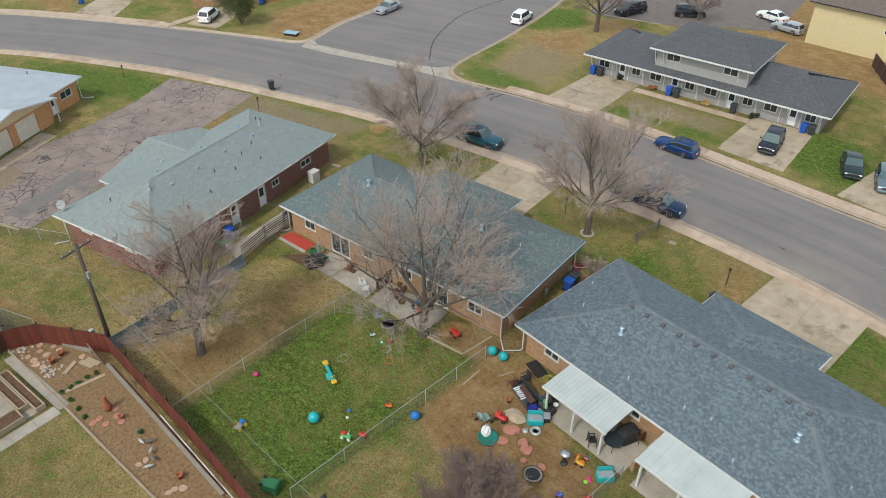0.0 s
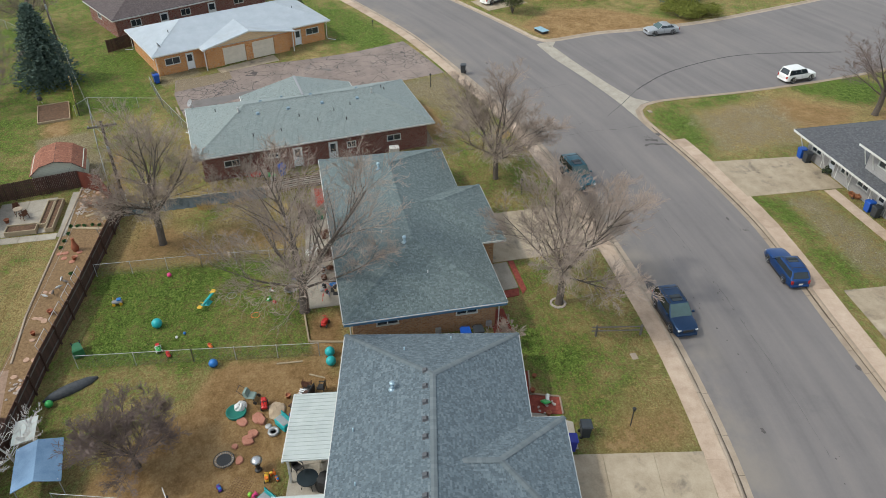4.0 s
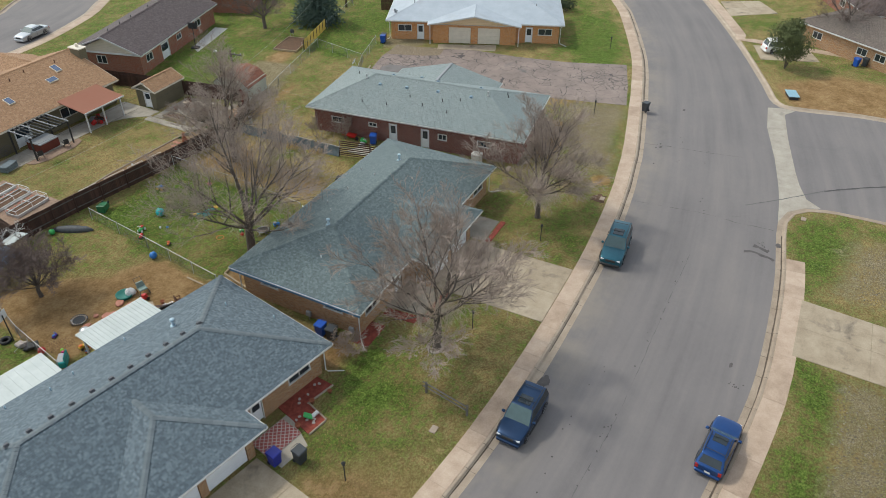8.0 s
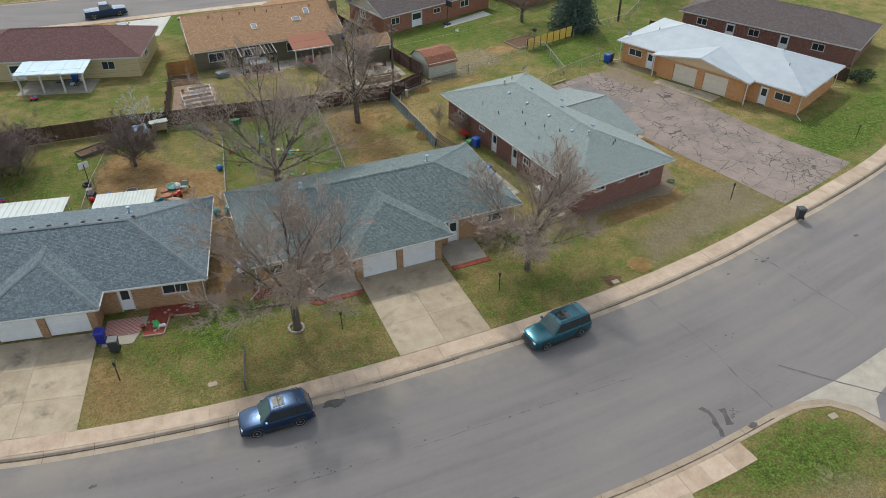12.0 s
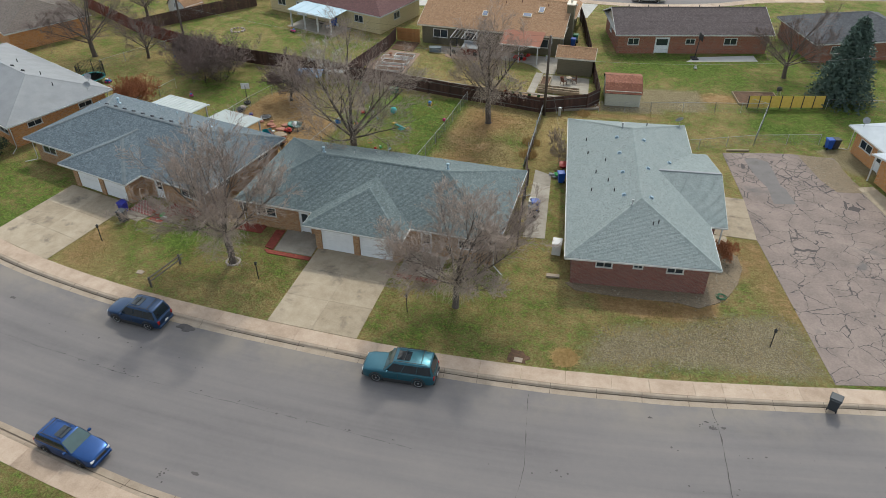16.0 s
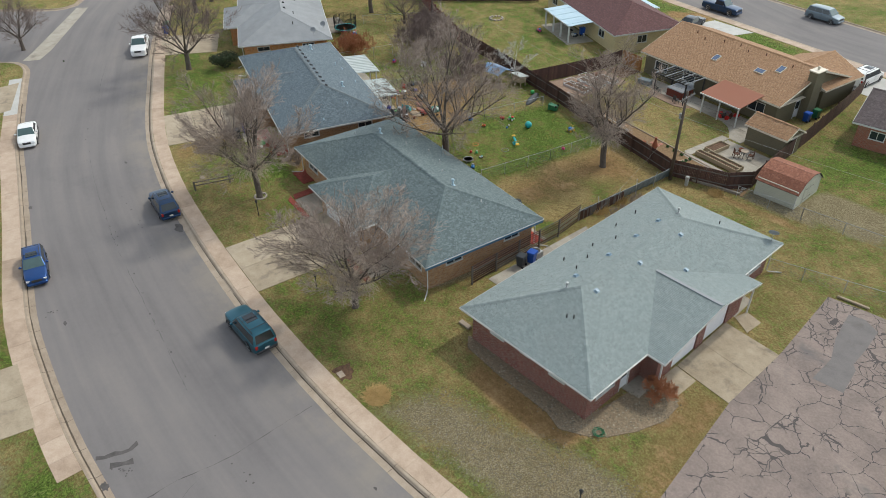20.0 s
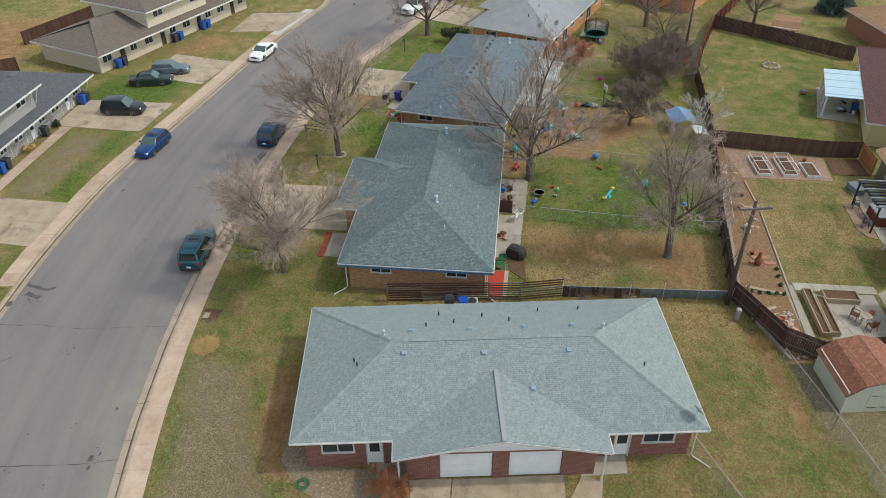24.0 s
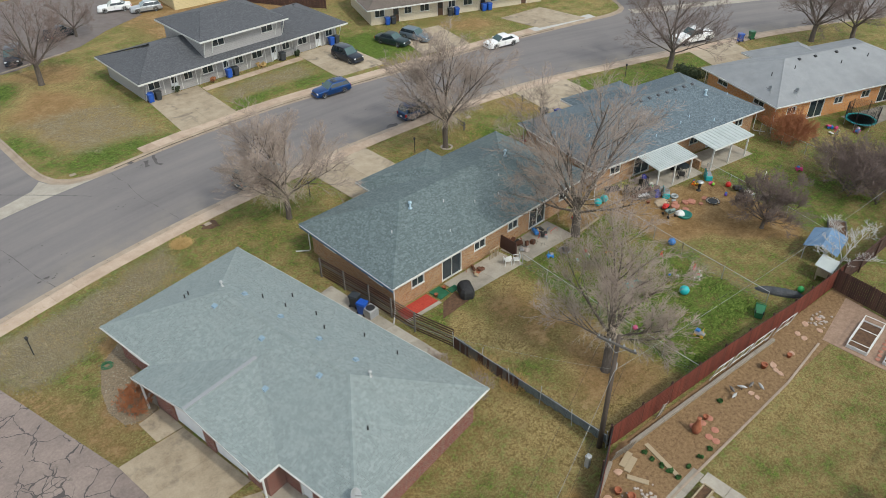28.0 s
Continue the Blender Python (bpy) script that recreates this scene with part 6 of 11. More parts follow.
porch_cover(H3M @ pose(-6.3, -5.6, 0), 4.8, -2.55, 2.3, 2.48, MAT["awning"], "white ribbed metal patio cover on posts", [(0.3, -2.35), (2.4, -2.35), (4.5, -2.35)], ribs=17)
porch_cover(H3M @ pose(0.7, -5.6, 0), 5.4, -2.7, 2.3, 2.48, MAT["awning"], "white ribbed metal patio cover on posts", [(0.3, -2.45), (2.7, -2.45), (5.1, -2.45)], ribs=11)
porch_cover(pose(-38.1, -2.9, 0), 5.0, 6.0, 2.35, 3.1, MAT["roof_rust"], "rust-red shingled patio roof on white posts", [(0.3, 5.7), (2.6, 5.7), (4.7, 5.7)])
porch_cover(pose(-3.4, -4.9, 0, 0, 0, 163.8), 7.6, -3.5, 2.35, 2.55, MAT["awningblue"], "pale blue metal patio cover on white posts", [(0.3, -3.3), (2.7, -3.3), (5.0, -3.3), (7.3, -3.3)], ribs=4, post_w=0.09)
porch_cover(pose(-5.1, -14.0, 0, 0, 0, 165), 6.0, 2.1, 2.42, 2.62, MAT["awningblue"], "pale metal porch cover on the street side", [(0.3, 1.9), (5.7, 1.9)], ribs=3)


def pergola():
    root = thing("pergola", (-31.2, -0.2, 0), "open dark metal pergola with thin slats", "pergola")
    for x in (0.1, 4.3):
        for y in (0.2, 3.2):
            part("post", Mk().box(x - 0.06, x + 0.06, y - 0.06, y + 0.06, 0, 2.3), MAT["trim"], root)
    for y in (0.2, 3.2):
        part("beam", Mk().box(0, 4.4, y - 0.05, y + 0.05, 2.3, 2.45), MAT["trim"], root)
    for i in range(10):
        part("slat", Mk().box(0.1 + 0.46 * i, 0.17 + 0.46 * i, 0.0, 3.5, 2.45, 2.55), MAT["trim" if i % 3 else "grey"], root)


pergola()

slab_field("patio", [(12.0, 24.4), (11.2, 21.5), (17.3, 20.2), (18.1, 22.3)], 2, 1, MAT["patio"], "grey concrete patio behind the grey-roofed duplex", cat="patio")
mcov = pose(-3.4, -4.9, 0, 0, 0, 163.8)
slab_field("patio", [tuple((mcov @ Vector((x, y, 0))).xy) for x, y in ((-0.3, 0.2), (7.9, 0.2), (7.9, -3.7), (-0.3, -3.7))], 3, 1, MAT["patio"], "grey concrete patio under the pale blue cover", cat="patio")
simple_house(pose(11.5, -16.4, 0, 0, 0, 12), 15, 9.5, 2.6, 1.9, "roof_tan", "brick_brick", "red-brick house with a tan hipped roof", seed=61)
simple_house(pose(-94.6, -14.2, 0, 0, 0, 30), 4.6, 3.4, 2.0, 0.9, "roof_slate", "side_blue", "bright blue garden shed with a dark roof", style="gable", ov=0.2, seed=62)

brown_house = simple_house(pose(-96.5, 72.5, 0, 0, 0, 56), 15, 10, 2.6, 1.9, "roof_taupe", "brick_tan", "brown-brick corner house with a grey-brown roof", back=((2.0, 3.4, 1.0, 1.9), (8.5, 9.9, 1.0, 1.9), (11.0, 12.4, 1.0, 1.9)), seed=71)
maroon_house = simple_house(pose(-7.5, -9.1, 0, 0, 0, -16.2), 20.8, 10.4, 2.6, 2.1, "roof_maroon", "side_cream", "cream-walled house with a maroon shingle roof", "hip", front=[(1.5, 3.0, 1.0, 2.0), (5.0, 6.8, 0.0, 2.1), (9, 10.5, 1.0, 2.0), (15.5, 17, 1.0, 2.0)], ends=[(3, 4.4, 1.0, 2.0)], seed=8)
brown_house = simple_house(pose(-54.7, -10.2, 0, 0, 0, 15.5), 19.6, 9.5, 2.6, 1.9, "roof_brown", "brick_brick", "red-brick house with a dark brown shingle roof", "gable", front=[(1.2, 2.6, 1.1, 2.0), (4.6, 6.4, 0.0, 2.1), (8.4, 9.6, 1.2, 1.9), (13.2, 14.8, 1.1, 2.0)], ends=[(2.5, 3.8, 1.0, 2.0)], seed=9)
for x in (-7, -4, -1.5, 2.5, 5, 7.5):
    vent_pipe(brown_house, (x, -0.4, 4.4), 0.25, 0.06, "trim")
slab_field("patio", [(-56.4, -4.9), (-55.4, -3.1), (-63.9, -5.6), (-63.4, -7.4)], 1, 1, MAT["newwalk"], "pale concrete slab patio behind the brick house", cat="patio")
red_house = simple_house(pose(-95.2, 16.8, 0, 0, 0, -61.4), 23, 11, 2.6, 2.0, "roof_brown", "brick_red", "red-brick house with a brown shingle roof", "hip", front=[(2, 3.4, 1.1, 2.0), (6, 7.2, 0.0, 2.1), (9, 10.4, 1.1, 2.0), (13, 14.2, 0.0, 2.1), (17, 18.5, 1.1, 2.0)], ends=[(3, 4.4, 1.1, 2.0)], seed=10)
far_house = simple_house(pose(-74.5, -13.5, 0, 0, 0, 22), 14, 10, 2.6, 2.0, "roof_slate", "brick_brick", "red-brick house with a dark slate-blue roof", "hip", front=[(2, 3.4, 1.1, 2.0), (6, 7.2, 0.0, 2.1)], seed=11)
far_house2 = simple_house(pose(-114, 72, 0, 0, 0, 25), 20, 10, 2.6, 2.0, "roof_brown", "brick_brick", "brown-roofed brick house behind a pine", "hip", back=[(2, 3.4, 1.1, 2.0), (6, 7.2, 1.1, 2.0), (10, 11.6, 1.1, 2.0)], seed=12)
far_house3 = simple_house(pose(33, 8, 0, 0, 0, -30), 20, 11, 2.6, 2.1, "roof_taupe", "brick_orange", "brick house with a taupe roof beyond the lawns", "hip", front=[(2, 3.4, 1.1, 2.0)], seed=13)


def row_house(m, L, W, up0, up1, roof, wall, label, ze=2.6, zu=5.2, seed=20, slant=True):
    """A long low building with a raised middle storey; front is +y."""
    root = thing("apartment_building", m, label, "apartment building")
    hx, hy, rise = L / 2, W / 2, 1.9
    r = hx - hy
    zr = ze + rise
    g = 1.3
    slopes = [[(-hx, -hy, ze), (hx, -hy, ze), (hx - hy + g, 0 - 0, zr), (-hx + hy - g, 0, zr)], [(hx, hy, ze), (-hx, hy, ze), (-hx + hy - g, 0, zr), (hx - hy + g, 0, zr)],
              [(hx, -hy, ze), (hx, hy, ze), (hx - hy + g, 0, zr - 0.25)], [(-hx, hy, ze), (-hx, -hy, ze), (-hx + hy - g, 0, zr - 0.25)]]
    roof_slopes(root, slopes, 0.12, roof, seed=seed)
    ux, uy, zur = (up1 - up0) / 2, hy - 0.2, zu + 1.5
    uc = (up0 + up1) / 2
    us = [[(up0, -uy, zu), (up1, -uy, zu), (up1 - uy + 2.2, 0, zur), (up0 + uy - 2.2, 0, zur)], [(up1, uy, zu), (up0, uy, zu), (up0 + uy - 2.2, 0, zur), (up1 - uy + 2.2, 0, zur)],
          [(up1, -uy, zu), (up1, uy, zu), (up1 - uy + 2.2, 0, zur)], [(up0, uy, zu), (up0, -uy, zu), (up0 + uy - 2.2, 0, zur)]]
    roof_slopes(root, us, 0.12, roof, seed=seed + 1)
    for sx in (-1, 1):
        part("roof_gablet", Mk().add([(sx * (hx - hy + g) , -0.8, zr - 0.3), (sx * (hx - hy + g), 0.8, zr - 0.3), (sx * (hx - hy + g + 0.15), 0, zr + 0.12), (sx * (hx - hy + g) - sx * 1.4, 0, zr + 0.1)], [(0, 1, 2), (1, 3, 2), (3, 0, 2)]), MAT[roof], root)
    for a, b, z in (((-hx, -hy), (hx, -hy), ze), ((hx, -hy), (hx, hy), ze), ((hx, hy), (-hx, hy), ze), ((-hx, hy), (-hx, -hy), ze), ((up0, -uy), (up1, -uy), zu), ((up1, -uy), (up1, uy), zu), ((up1, uy), (up0, uy), zu), ((up0, uy), (up0, -uy), zu)):
        fm = Matrix.Translation((a[0], a[1], 0)) @ Matrix.Rotation(math.atan2(b[1] - a[1], b[0] - a[0]), 4, "Z")
        part("fascia", Mk().box(0, math.hypot(b[0] - a[0], b[1] - a[1]), -0.04, 0.0, z - 0.2, z - 0.01, fm), MAT["white"], root)
    by, bx, th = hy - 1.4, hx - 0.9, 0.2
    n = 4
    wl = 2 * bx / n
    ops = []
    for i in range(n):
        a = i * wl
        ops += [(a + 0.6, a + 2.0, 1.0, 2.0), (a + 3.2, a + 4.15, 0.0, 2.1), (a + 4.9, a + 6.0, 1.0, 2.0)]
    walls = Walls(root, MAT[wall])
    mf = wall_run(walls, (bx, by), (-bx, by), 0, ze - 0.1, th, ops)
    wall_run(walls, (-bx, -hy + 0.5), (bx, -hy + 0.5), 0, ze - 0.1, th)
    wall_run(walls, (bx, -hy + 0.7), (bx, by - th), 0, ze - 0.1, th)
    wall_run(walls, (-bx, by - th), (-bx, -hy + 0.7), 0, ze - 0.1, th)
    uw0, uw1, uby = up0 + 0.6, up1 - 0.6, uy - 0.9
    ulen = uw1 - uw0
    uops = [(1.2, 2.8, 3.9, 4.75), (ulen - 2.8, ulen - 1.2, 3.9, 4.75)]
    mu = wall_run(walls, (uw1, uby), (uw0, uby), ze + 0.3, zu - 0.12, th, uops)
    wall_run(walls, (uw0, -uby), (uw1, -uby), ze + 0.3, zu - 0.12, th)
    wall_run(walls, (uw1, -uby + th), (uw1, uby - th), ze + 0.3, zu - 0.12, th)
    wall_run(walls, (uw0, uby - th), (uw0, -uby + th), ze + 0.3, zu - 0.12, th)
    part("interior", Mk().box(-bx + 0.25, bx - 0.25, -hy + 0.8, by - 0.25, 0.02, ze - 0.2).box(uw0 + 0.25, uw1 - 0.25, -uby + 0.25, uby - 0.25, ze, zu - 0.3), MAT["dark"], root)
    for a, b, s, h in ops:
        if s:
            window_in(root, mf, a, b, s, h, MAT["white"], 2)
        else:
            door_in(root, mf, a, b, h, MAT["doorwhite"] if slant else MAT["brownpaint"])
    for a, b, s, h in uops:
        window_in(root, mu, a, b, s, h, MAT["white"], 2)
    if slant:
        for i in range(n):
            for u in (2.35, 4.5, 6.35):
                part("batten", Mk().box(i * wl + u, i * wl + u + 0.08, -0.03, -0.004, 0.1, ze - 0.15, mf), MAT["white"], root)
        for i in range(2 * n + 1):
            x = -bx + i * wl / 2
            part("slanted_post", Mk().tube([(x, by + 0.12, 0.05), (x, hy - 0.15, ze - 0.2)], 0.05, 4), MAT["white"], root)
        for x in (uw0, uw0 + 1.0, uw1 - 1.0, uw1):
            part("slanted_post", Mk().tube([(x, uby + 0.1, ze + 0.75), (x, uy - 0.1, zu - 0.2)], 0.05, 4), MAT["white"], root)
    return root


row_house(pose(-25.25, 84.5, 0, 0, 0, 180), 28.3, 11.6, -5.6, 6.15, "roof_slate", "side_grey", "grey-boarded fourplex with dark shingle roofs and a raised middle storey")
o2u = Vector((0.931, -0.363))
o2c = Vector((-6.36, 80.54)) + o2u * 14.2 + Vector((0.363, 0.931)) * 5.9
row_house(pose(o2c.x, o2c.y, 0, 0, 0, 180 - 21.3), 28.4, 11.8, -5.8, 5.8, "roof_taupe", "side_beige", "beige fourplex with taupe shingle roofs and a raised middle storey", seed=30, slant=False)


def yellow_block():
    root = thing("apartment_building", (-8.8, 110.6, 0, 0, 0, 174.5), "tall yellow-walled building with a brown roof", "apartment building")
    walls = Walls(root, MAT["side_cream"])
    ops = [(9, 10.4, 3.3, 4.4), (16, 17.4, 3.3, 4.4)]
    mf = wall_run(walls, (12, 4.5), (-12, 4.5), 0, 5.6, 0.2, ops)
    wall_run(walls, (-12, -4.5), (12, -4.5), 0, 5.6, 0.2)
    wall_run(walls, (12, -4.3), (12, 4.3), 0, 5.6, 0.2)
    wall_run(walls, (-12, 4.3), (-12, -4.3), 0, 5.6, 0.2)
    sl = [[(-12.6, -5.2, 5.6), (12.6, -5.2, 5.6), (12.6, 0, 7.2), (-12.6, 0, 7.2)], [(12.6, 5.2, 5.6), (-12.6, 5.2, 5.6), (-12.6, 0, 7.2), (12.6, 0, 7.2)]]
    roof_slopes(root, sl, 0.15, "roof_taupe", seed=33)
    for a, b, s, h in ops:
        window_in(root, mf, a, b, s, h, MAT["white"], 2)


yellow_block()
flat("parking_lot", [(-50, 99.6), (-45.9, 99.8), (-37, 102.4), (-32, 106), (-25.5, 109), (-26.5, 130), (-54, 130)], 0.02, MAT["lot2"], "reddish worn parking pavement behind the fourplex", "parking lot", 0.1)


# ---------------------------------------------------------------- sheds
def barn_shed(m, L, W, roof, wall, label):
    """A small shed with a broken-pitch roof; door end at -x."""
    root = thing("shed", m, label, "shed")
    hx, hy, z0 = L / 2, W / 2, 1.75
    prof = [(-hy, z0), (-hy * 0.62, z0 + 0.62), (0, z0 + 0.95), (hy * 0.62, z0 + 0.62), (hy, z0)]
    walls = Mk()
    walls.box(-hx, hx, -hy, -hy + 0.08, 0, z0).box(-hx, hx, hy - 0.08, hy, 0, z0)
    for s in (-1, 1):
        x0, x1 = (-hx, -hx + 0.08) if s < 0 else (hx - 0.08, hx)
        pts = [(-hy + 0.08, 0), (hy - 0.08, 0)] + [(y * 0.985, z - 0.03) for y, z in reversed(prof)]
        vs = [(x0, y, z) for y, z in pts] + [(x1, y, z) for y, z in pts]
        n = len(pts)
        walls.add(vs, [tuple(range(n - 1, -1, -1)), tuple(range(n, 2 * n))] + [(i, (i + 1) % n, n + (i + 1) % n, n + i) for i in range(n)])
    part("wall", walls, MAT[wall], root)
    ex = hx + 0.15
    big = [(-hy - 0.18, z0 - 0.22)] + prof[1:-1] + [(hy + 0.18, z0 - 0.22)]
    slopes = [[(-ex, a[0], a[1]), (ex, a[0], a[1]), (ex, b[0], b[1]), (-ex, b[0], b[1])] for a, b in zip(big, big[1:])]
    roof_slopes(root, [s if s[2][1] > s[0][1] else s[::-1] for s in slopes], 0.05, roof, seed=5, rise=0.15, lift=0.012)
    for s in (-1, 1):
        d = part("door", Mk().box(-hx - 0.03, -hx - 0.002, s * 0.42 - 0.4, s * 0.42 + 0.4, 0.08, 1.8), MAT[wall], root)
        part("hinge", Mk().box(-hx - 0.045, -hx - 0.031, s * 0.42 - 0.3, s * 0.42 + 0.3, 0.4, 0.45).box(-hx - 0.045, -hx - 0.031, s * 0.42 - 0.3, s * 0.42 + 0.3, 1.4, 1.45), MAT["trim"], d)
    for s in (-1, 1):
        part("trim_board", Mk().box(-hx - 0.02, -hx + 0.06, s * hy - 0.04, s * hy + 0.04, 0, z0), MAT["white"], root)
    return root


barn_shed(pose(-48.6, 9.7, 0, 0, 0, 8), 3.7, 4.3, "roof_rust", "side_shed", "pale green-grey garden shed with a rust-red shingle roof")
s2 = simple_house(pose(-42.6, 3.5, 0, 0, 0, 2), 4.6, 3.2, 2.2, 0.85, "roof_tan", "side_olive", "small olive garden shed with a tan shingle roof", "gable", ov=0.25, trim="beige", ends=[(0.8, 1.8, 0.0, 1.9)], seed=15)
s2.name = "shed"
tagged(s2, category="shed")
barn_shed(pose(14.0, -2.0, 0, 0, 0, 70), 3.0, 4.0, "roof_tan", "side_white", "white garden shed with a tan barn roof")


# ---------------------------------------------------------------- fences
def board_fence(line, h, mat, label, step=0.145, side=1, outer=None):
    """Upright boards on rails and posts, bay by bay."""
    root = thing("fence", Matrix(), label, "fence", kind="structure")
    rnd = random.Random(len(line) * 31 + int(h * 10))
    for a, b in zip(line, line[1:]):
        a, b = Vector(a), Vector(b)
        L = (b - a).length
        bays = max(1, round(L / 2.4))
        ang = math.atan2((b - a).y, (b - a).x)
        for i in range(bays):
            m = Matrix.Translation((*a.lerp(b, i / bays), 0)) @ Matrix.Rotation(ang, 4, "Z")
            ln = L / bays
            k = Mk()
            x = 0.0
            while x < ln - 0.02:
                w = min(step - 0.012, ln - x)
                d = rnd.uniform(-0.006, 0.006)
                k.box(x, x + w, 0.0 + d, 0.02 + d, 0.03, h + rnd.uniform(-0.015, 0.015), m)
                x += step
            bay = part("fence_bay", k, MAT[mat], root, kind="stuff")
            if outer:
                k = Mk()
                y0 = -0.028 if side > 0 else 0.03
                for j in range(int(ln / step)):
                    k.box(j * step, j * step + step - 0.012, y0, y0 + 0.016, 0.03, h - 0.03 + rnd.uniform(-0.015, 0.015), m)
                part("outer_boards", k, MAT[outer], bay, kind="stuff")
            part("rail", Mk().box(0, ln, 0.024 * side if side > 0 else -0.06, 0.06 if side > 0 else -0.012, 0.4, 0.49, m).box(0, ln, 0.028 if side > 0 else -0.06, 0.06 if side > 0 else -0.012, h - 0.4, h - 0.31, m), MAT["fence_grey" if outer else mat], bay)
            part("post", Mk().box(-0.05, 0.05, 0.062 if side > 0 else -0.16, 0.16 if side > 0 else -0.062, 0, h + 0.02, m), MAT[mat], bay)
    return root


board_fence([(-40.6, 15.9), (-30, 14.7), (-22.5, 13.6), (-16.2, 13.0)], 1.75, "fence_dark", "board fence along the gardens, red-brown inside and dark outside", side=1, outer="fence_red")
board_fence([(-16.2, 13.0), (-13.8, 12.6), (-1.2, 11.8)], 1.8, "fence_dark", "dark brown board fence behind the yards", side=-1)
board_fence([(-1.2, 11.8), (7, 9.6), (16.4, 6.5), (30, -0.5)], 1.8, "fence_red", "red-brown board fence behind the lawns", side=-1)
board_fence([(16.4, 6.5), (12, 0), (9.7, -3.1), (6, -8)], 1.8, "fence_dark", "dark brown board fence between gardens")
board_fence([(-40.6, 15.9), (-45.2, 13.6), (-46.4, 11.6)], 1.75, "fence_dark", "board fence round the garden corner, red-brown inside and dark outside", side=-1, outer="fence_red")
board_fence([(-46.4, 11.6), (-45.3, 6.4), (-43.8, -1.5), (-42, -10), (-40.5, -16.2)], 1.75, "fence_dark", "dark red-brown board fence beside the sheds", side=1)
board_fence([(-17.1, 13.05), (-18.6, 2.9), (-18.5, -0.35)], 1.75, "fence_dark", "dark brown board fence between gardens")
board_fence([(-21.7, -0.42), (-18.6, -0.38)], 1.75, "fence_orange", "orange cedar board fence beside the house")
pf = thing("fence", pose(-62.0, 8.7, 0, 0, 0, 180 + math.degrees(math.atan2(2.2, 7.9))), "bright yellow sheet panels on black posts", "fence", kind="structure")
for i in range(8):
    part("post", Mk().box(i * 1.17 - 0.04, i * 1.17 + 0.04, -0.05, 0.05, 0, 1.55), MAT["trim"], pf)
    if i < 7:
        part("panel", Mk().soft(i * 1.17 + 0.05, i * 1.17 + 1.12, -0.015, 0.015, 0.15, 1.5, 0.005), MAT["yellowsheet"], pf)
board_fence([(-5, 92), (-9, 98), (-12, 104)], 1.7, "fence_dark", "dark weathered board fence behind the fourplex")
board_fence([(3, 96), (14, 92), (26, 88)], 1.8, "fence_dark", "brown board fence behind the far fourplex")
board_fence([(-80.5, 9.0), (-88, 20), (-92, 32)], 1.6, "fence_dark", "brown board fence behind the white-roofed duplex")


def chain_link(line, h, label, rail=True, seed=1):
    """Galvanised posts, a top rail and a mesh of thin wires."""
    root = thing("fence", Matrix(), label, "fence", kind="structure")
    for a, b in zip(line, line[1:]):
        a, b = Vector(a), Vector(b)
        L = (b - a).length
        n = max(1, round(L / 3.0))
        d = (b - a) / L
        for i in range(n + 1):
            p = a.lerp(b, i / n)
            part("post", Mk().tube([(p.x, p.y, 0), (p.x, p.y, h + 0.06)], 0.028, 6), MAT["metal"], root)
        part("top_rail", Mk().tube([(a.x, a.y, h), (b.x, b.y, h)], 0.02, 5), MAT["metal"], root)
        k = Mk()
        g = 0.16
        m = int(L / g)
        for i in range(-int(h / g), m):
            for s in (0, 1):
                x0, x1, z0, z1 = i * g, i * g + h, 0.02, h
                if x0 < 0:
                    z0, x0 = -x0, 0.0
                if x1 > L:
                    z1, x1 = h - (x1 - L), L
                if z1 <= z0:
                    continue
                za, zb = (z0, z1) if s == 0 else (h - z0, h - z1)
                p, q = a + d * x0, a + d * x1
                k.tube([(p.x, p.y, za), (q.x, q.y, zb)], 0.0034, 3, cap=False)
        part("wire_mesh", k, MAT["meshwire"], root, kind="stuff")
    return root


chain_link([(-31.3, 30.8), (-32.0, 23), (-32.3, 15.2)], 1.15, "low galvanised chain-link fence between yards")
chain_link([(-20.3, 31.2), (-21.4, 23), (-22.3, 15.6)], 1.15, "low galvanised chain-link fence between yards")
chain_link([(-8.7, 28.2), (-9.7, 23), (-11.6, 16.4)], 1.15, "low galvanised chain-link fence between yards")
chain_link([(-46.6, 13.9), (-52, 12.4), (-58.6, 10.7), (-64, 9.4)], 1.15, "low galvanised chain-link fence behind the lawn")
chain_link([(-54.4, 20.9), (-62.3, 17.3)], 1.15, "low galvanised chain-link fence by the parking lot")
chain_link([(-62.3, 17.3), (-64.0, 9.4), (-62, 8.4)], 1.15, "low galvanised chain-link fence between lawns")
chain_link([(-62.3, 17.3), (-68.5, 15.4)], 1.15, "low galvanised chain-link fence by the bins")
chain_link([(12.9, 18.6), (10.2, 12.9), (7.8, 8.9)], 1.15, "low galvanised chain-link fence between far yards")
chain_link([(-70.2, 6.5), (-80.1, 4.3), (-94.6, -7.9)], 1.15, "low galvanised chain-link fence behind far lawns")
chain_link([(2.2, 28.5), (0.9, 21.0)], 1.15, "low galvanised chain-link fence between far yards")


def slat_fence():
    root = thing("fence", Matrix(), "weathered grey fence of horizontal slats", "fence", kind="structure")
    rnd = random.Random(3)
    line = [Vector(p) for p in ((-43.2, 40.5), (-42.6, 35.5), (-42.2, 31.0), (-41.5, 28.0))]
    for a, b in zip(line, line[1:]):
        n = max(1, round((b - a).length / 2.3))
        ang = math.atan2((b - a).y, (b - a).x)
        for i in range(n):
            m = Matrix.Translation((*a.lerp(b, i / n), 0)) @ Matrix.Rotation(ang, 4, "Z")
            ln = (b - a).length / n
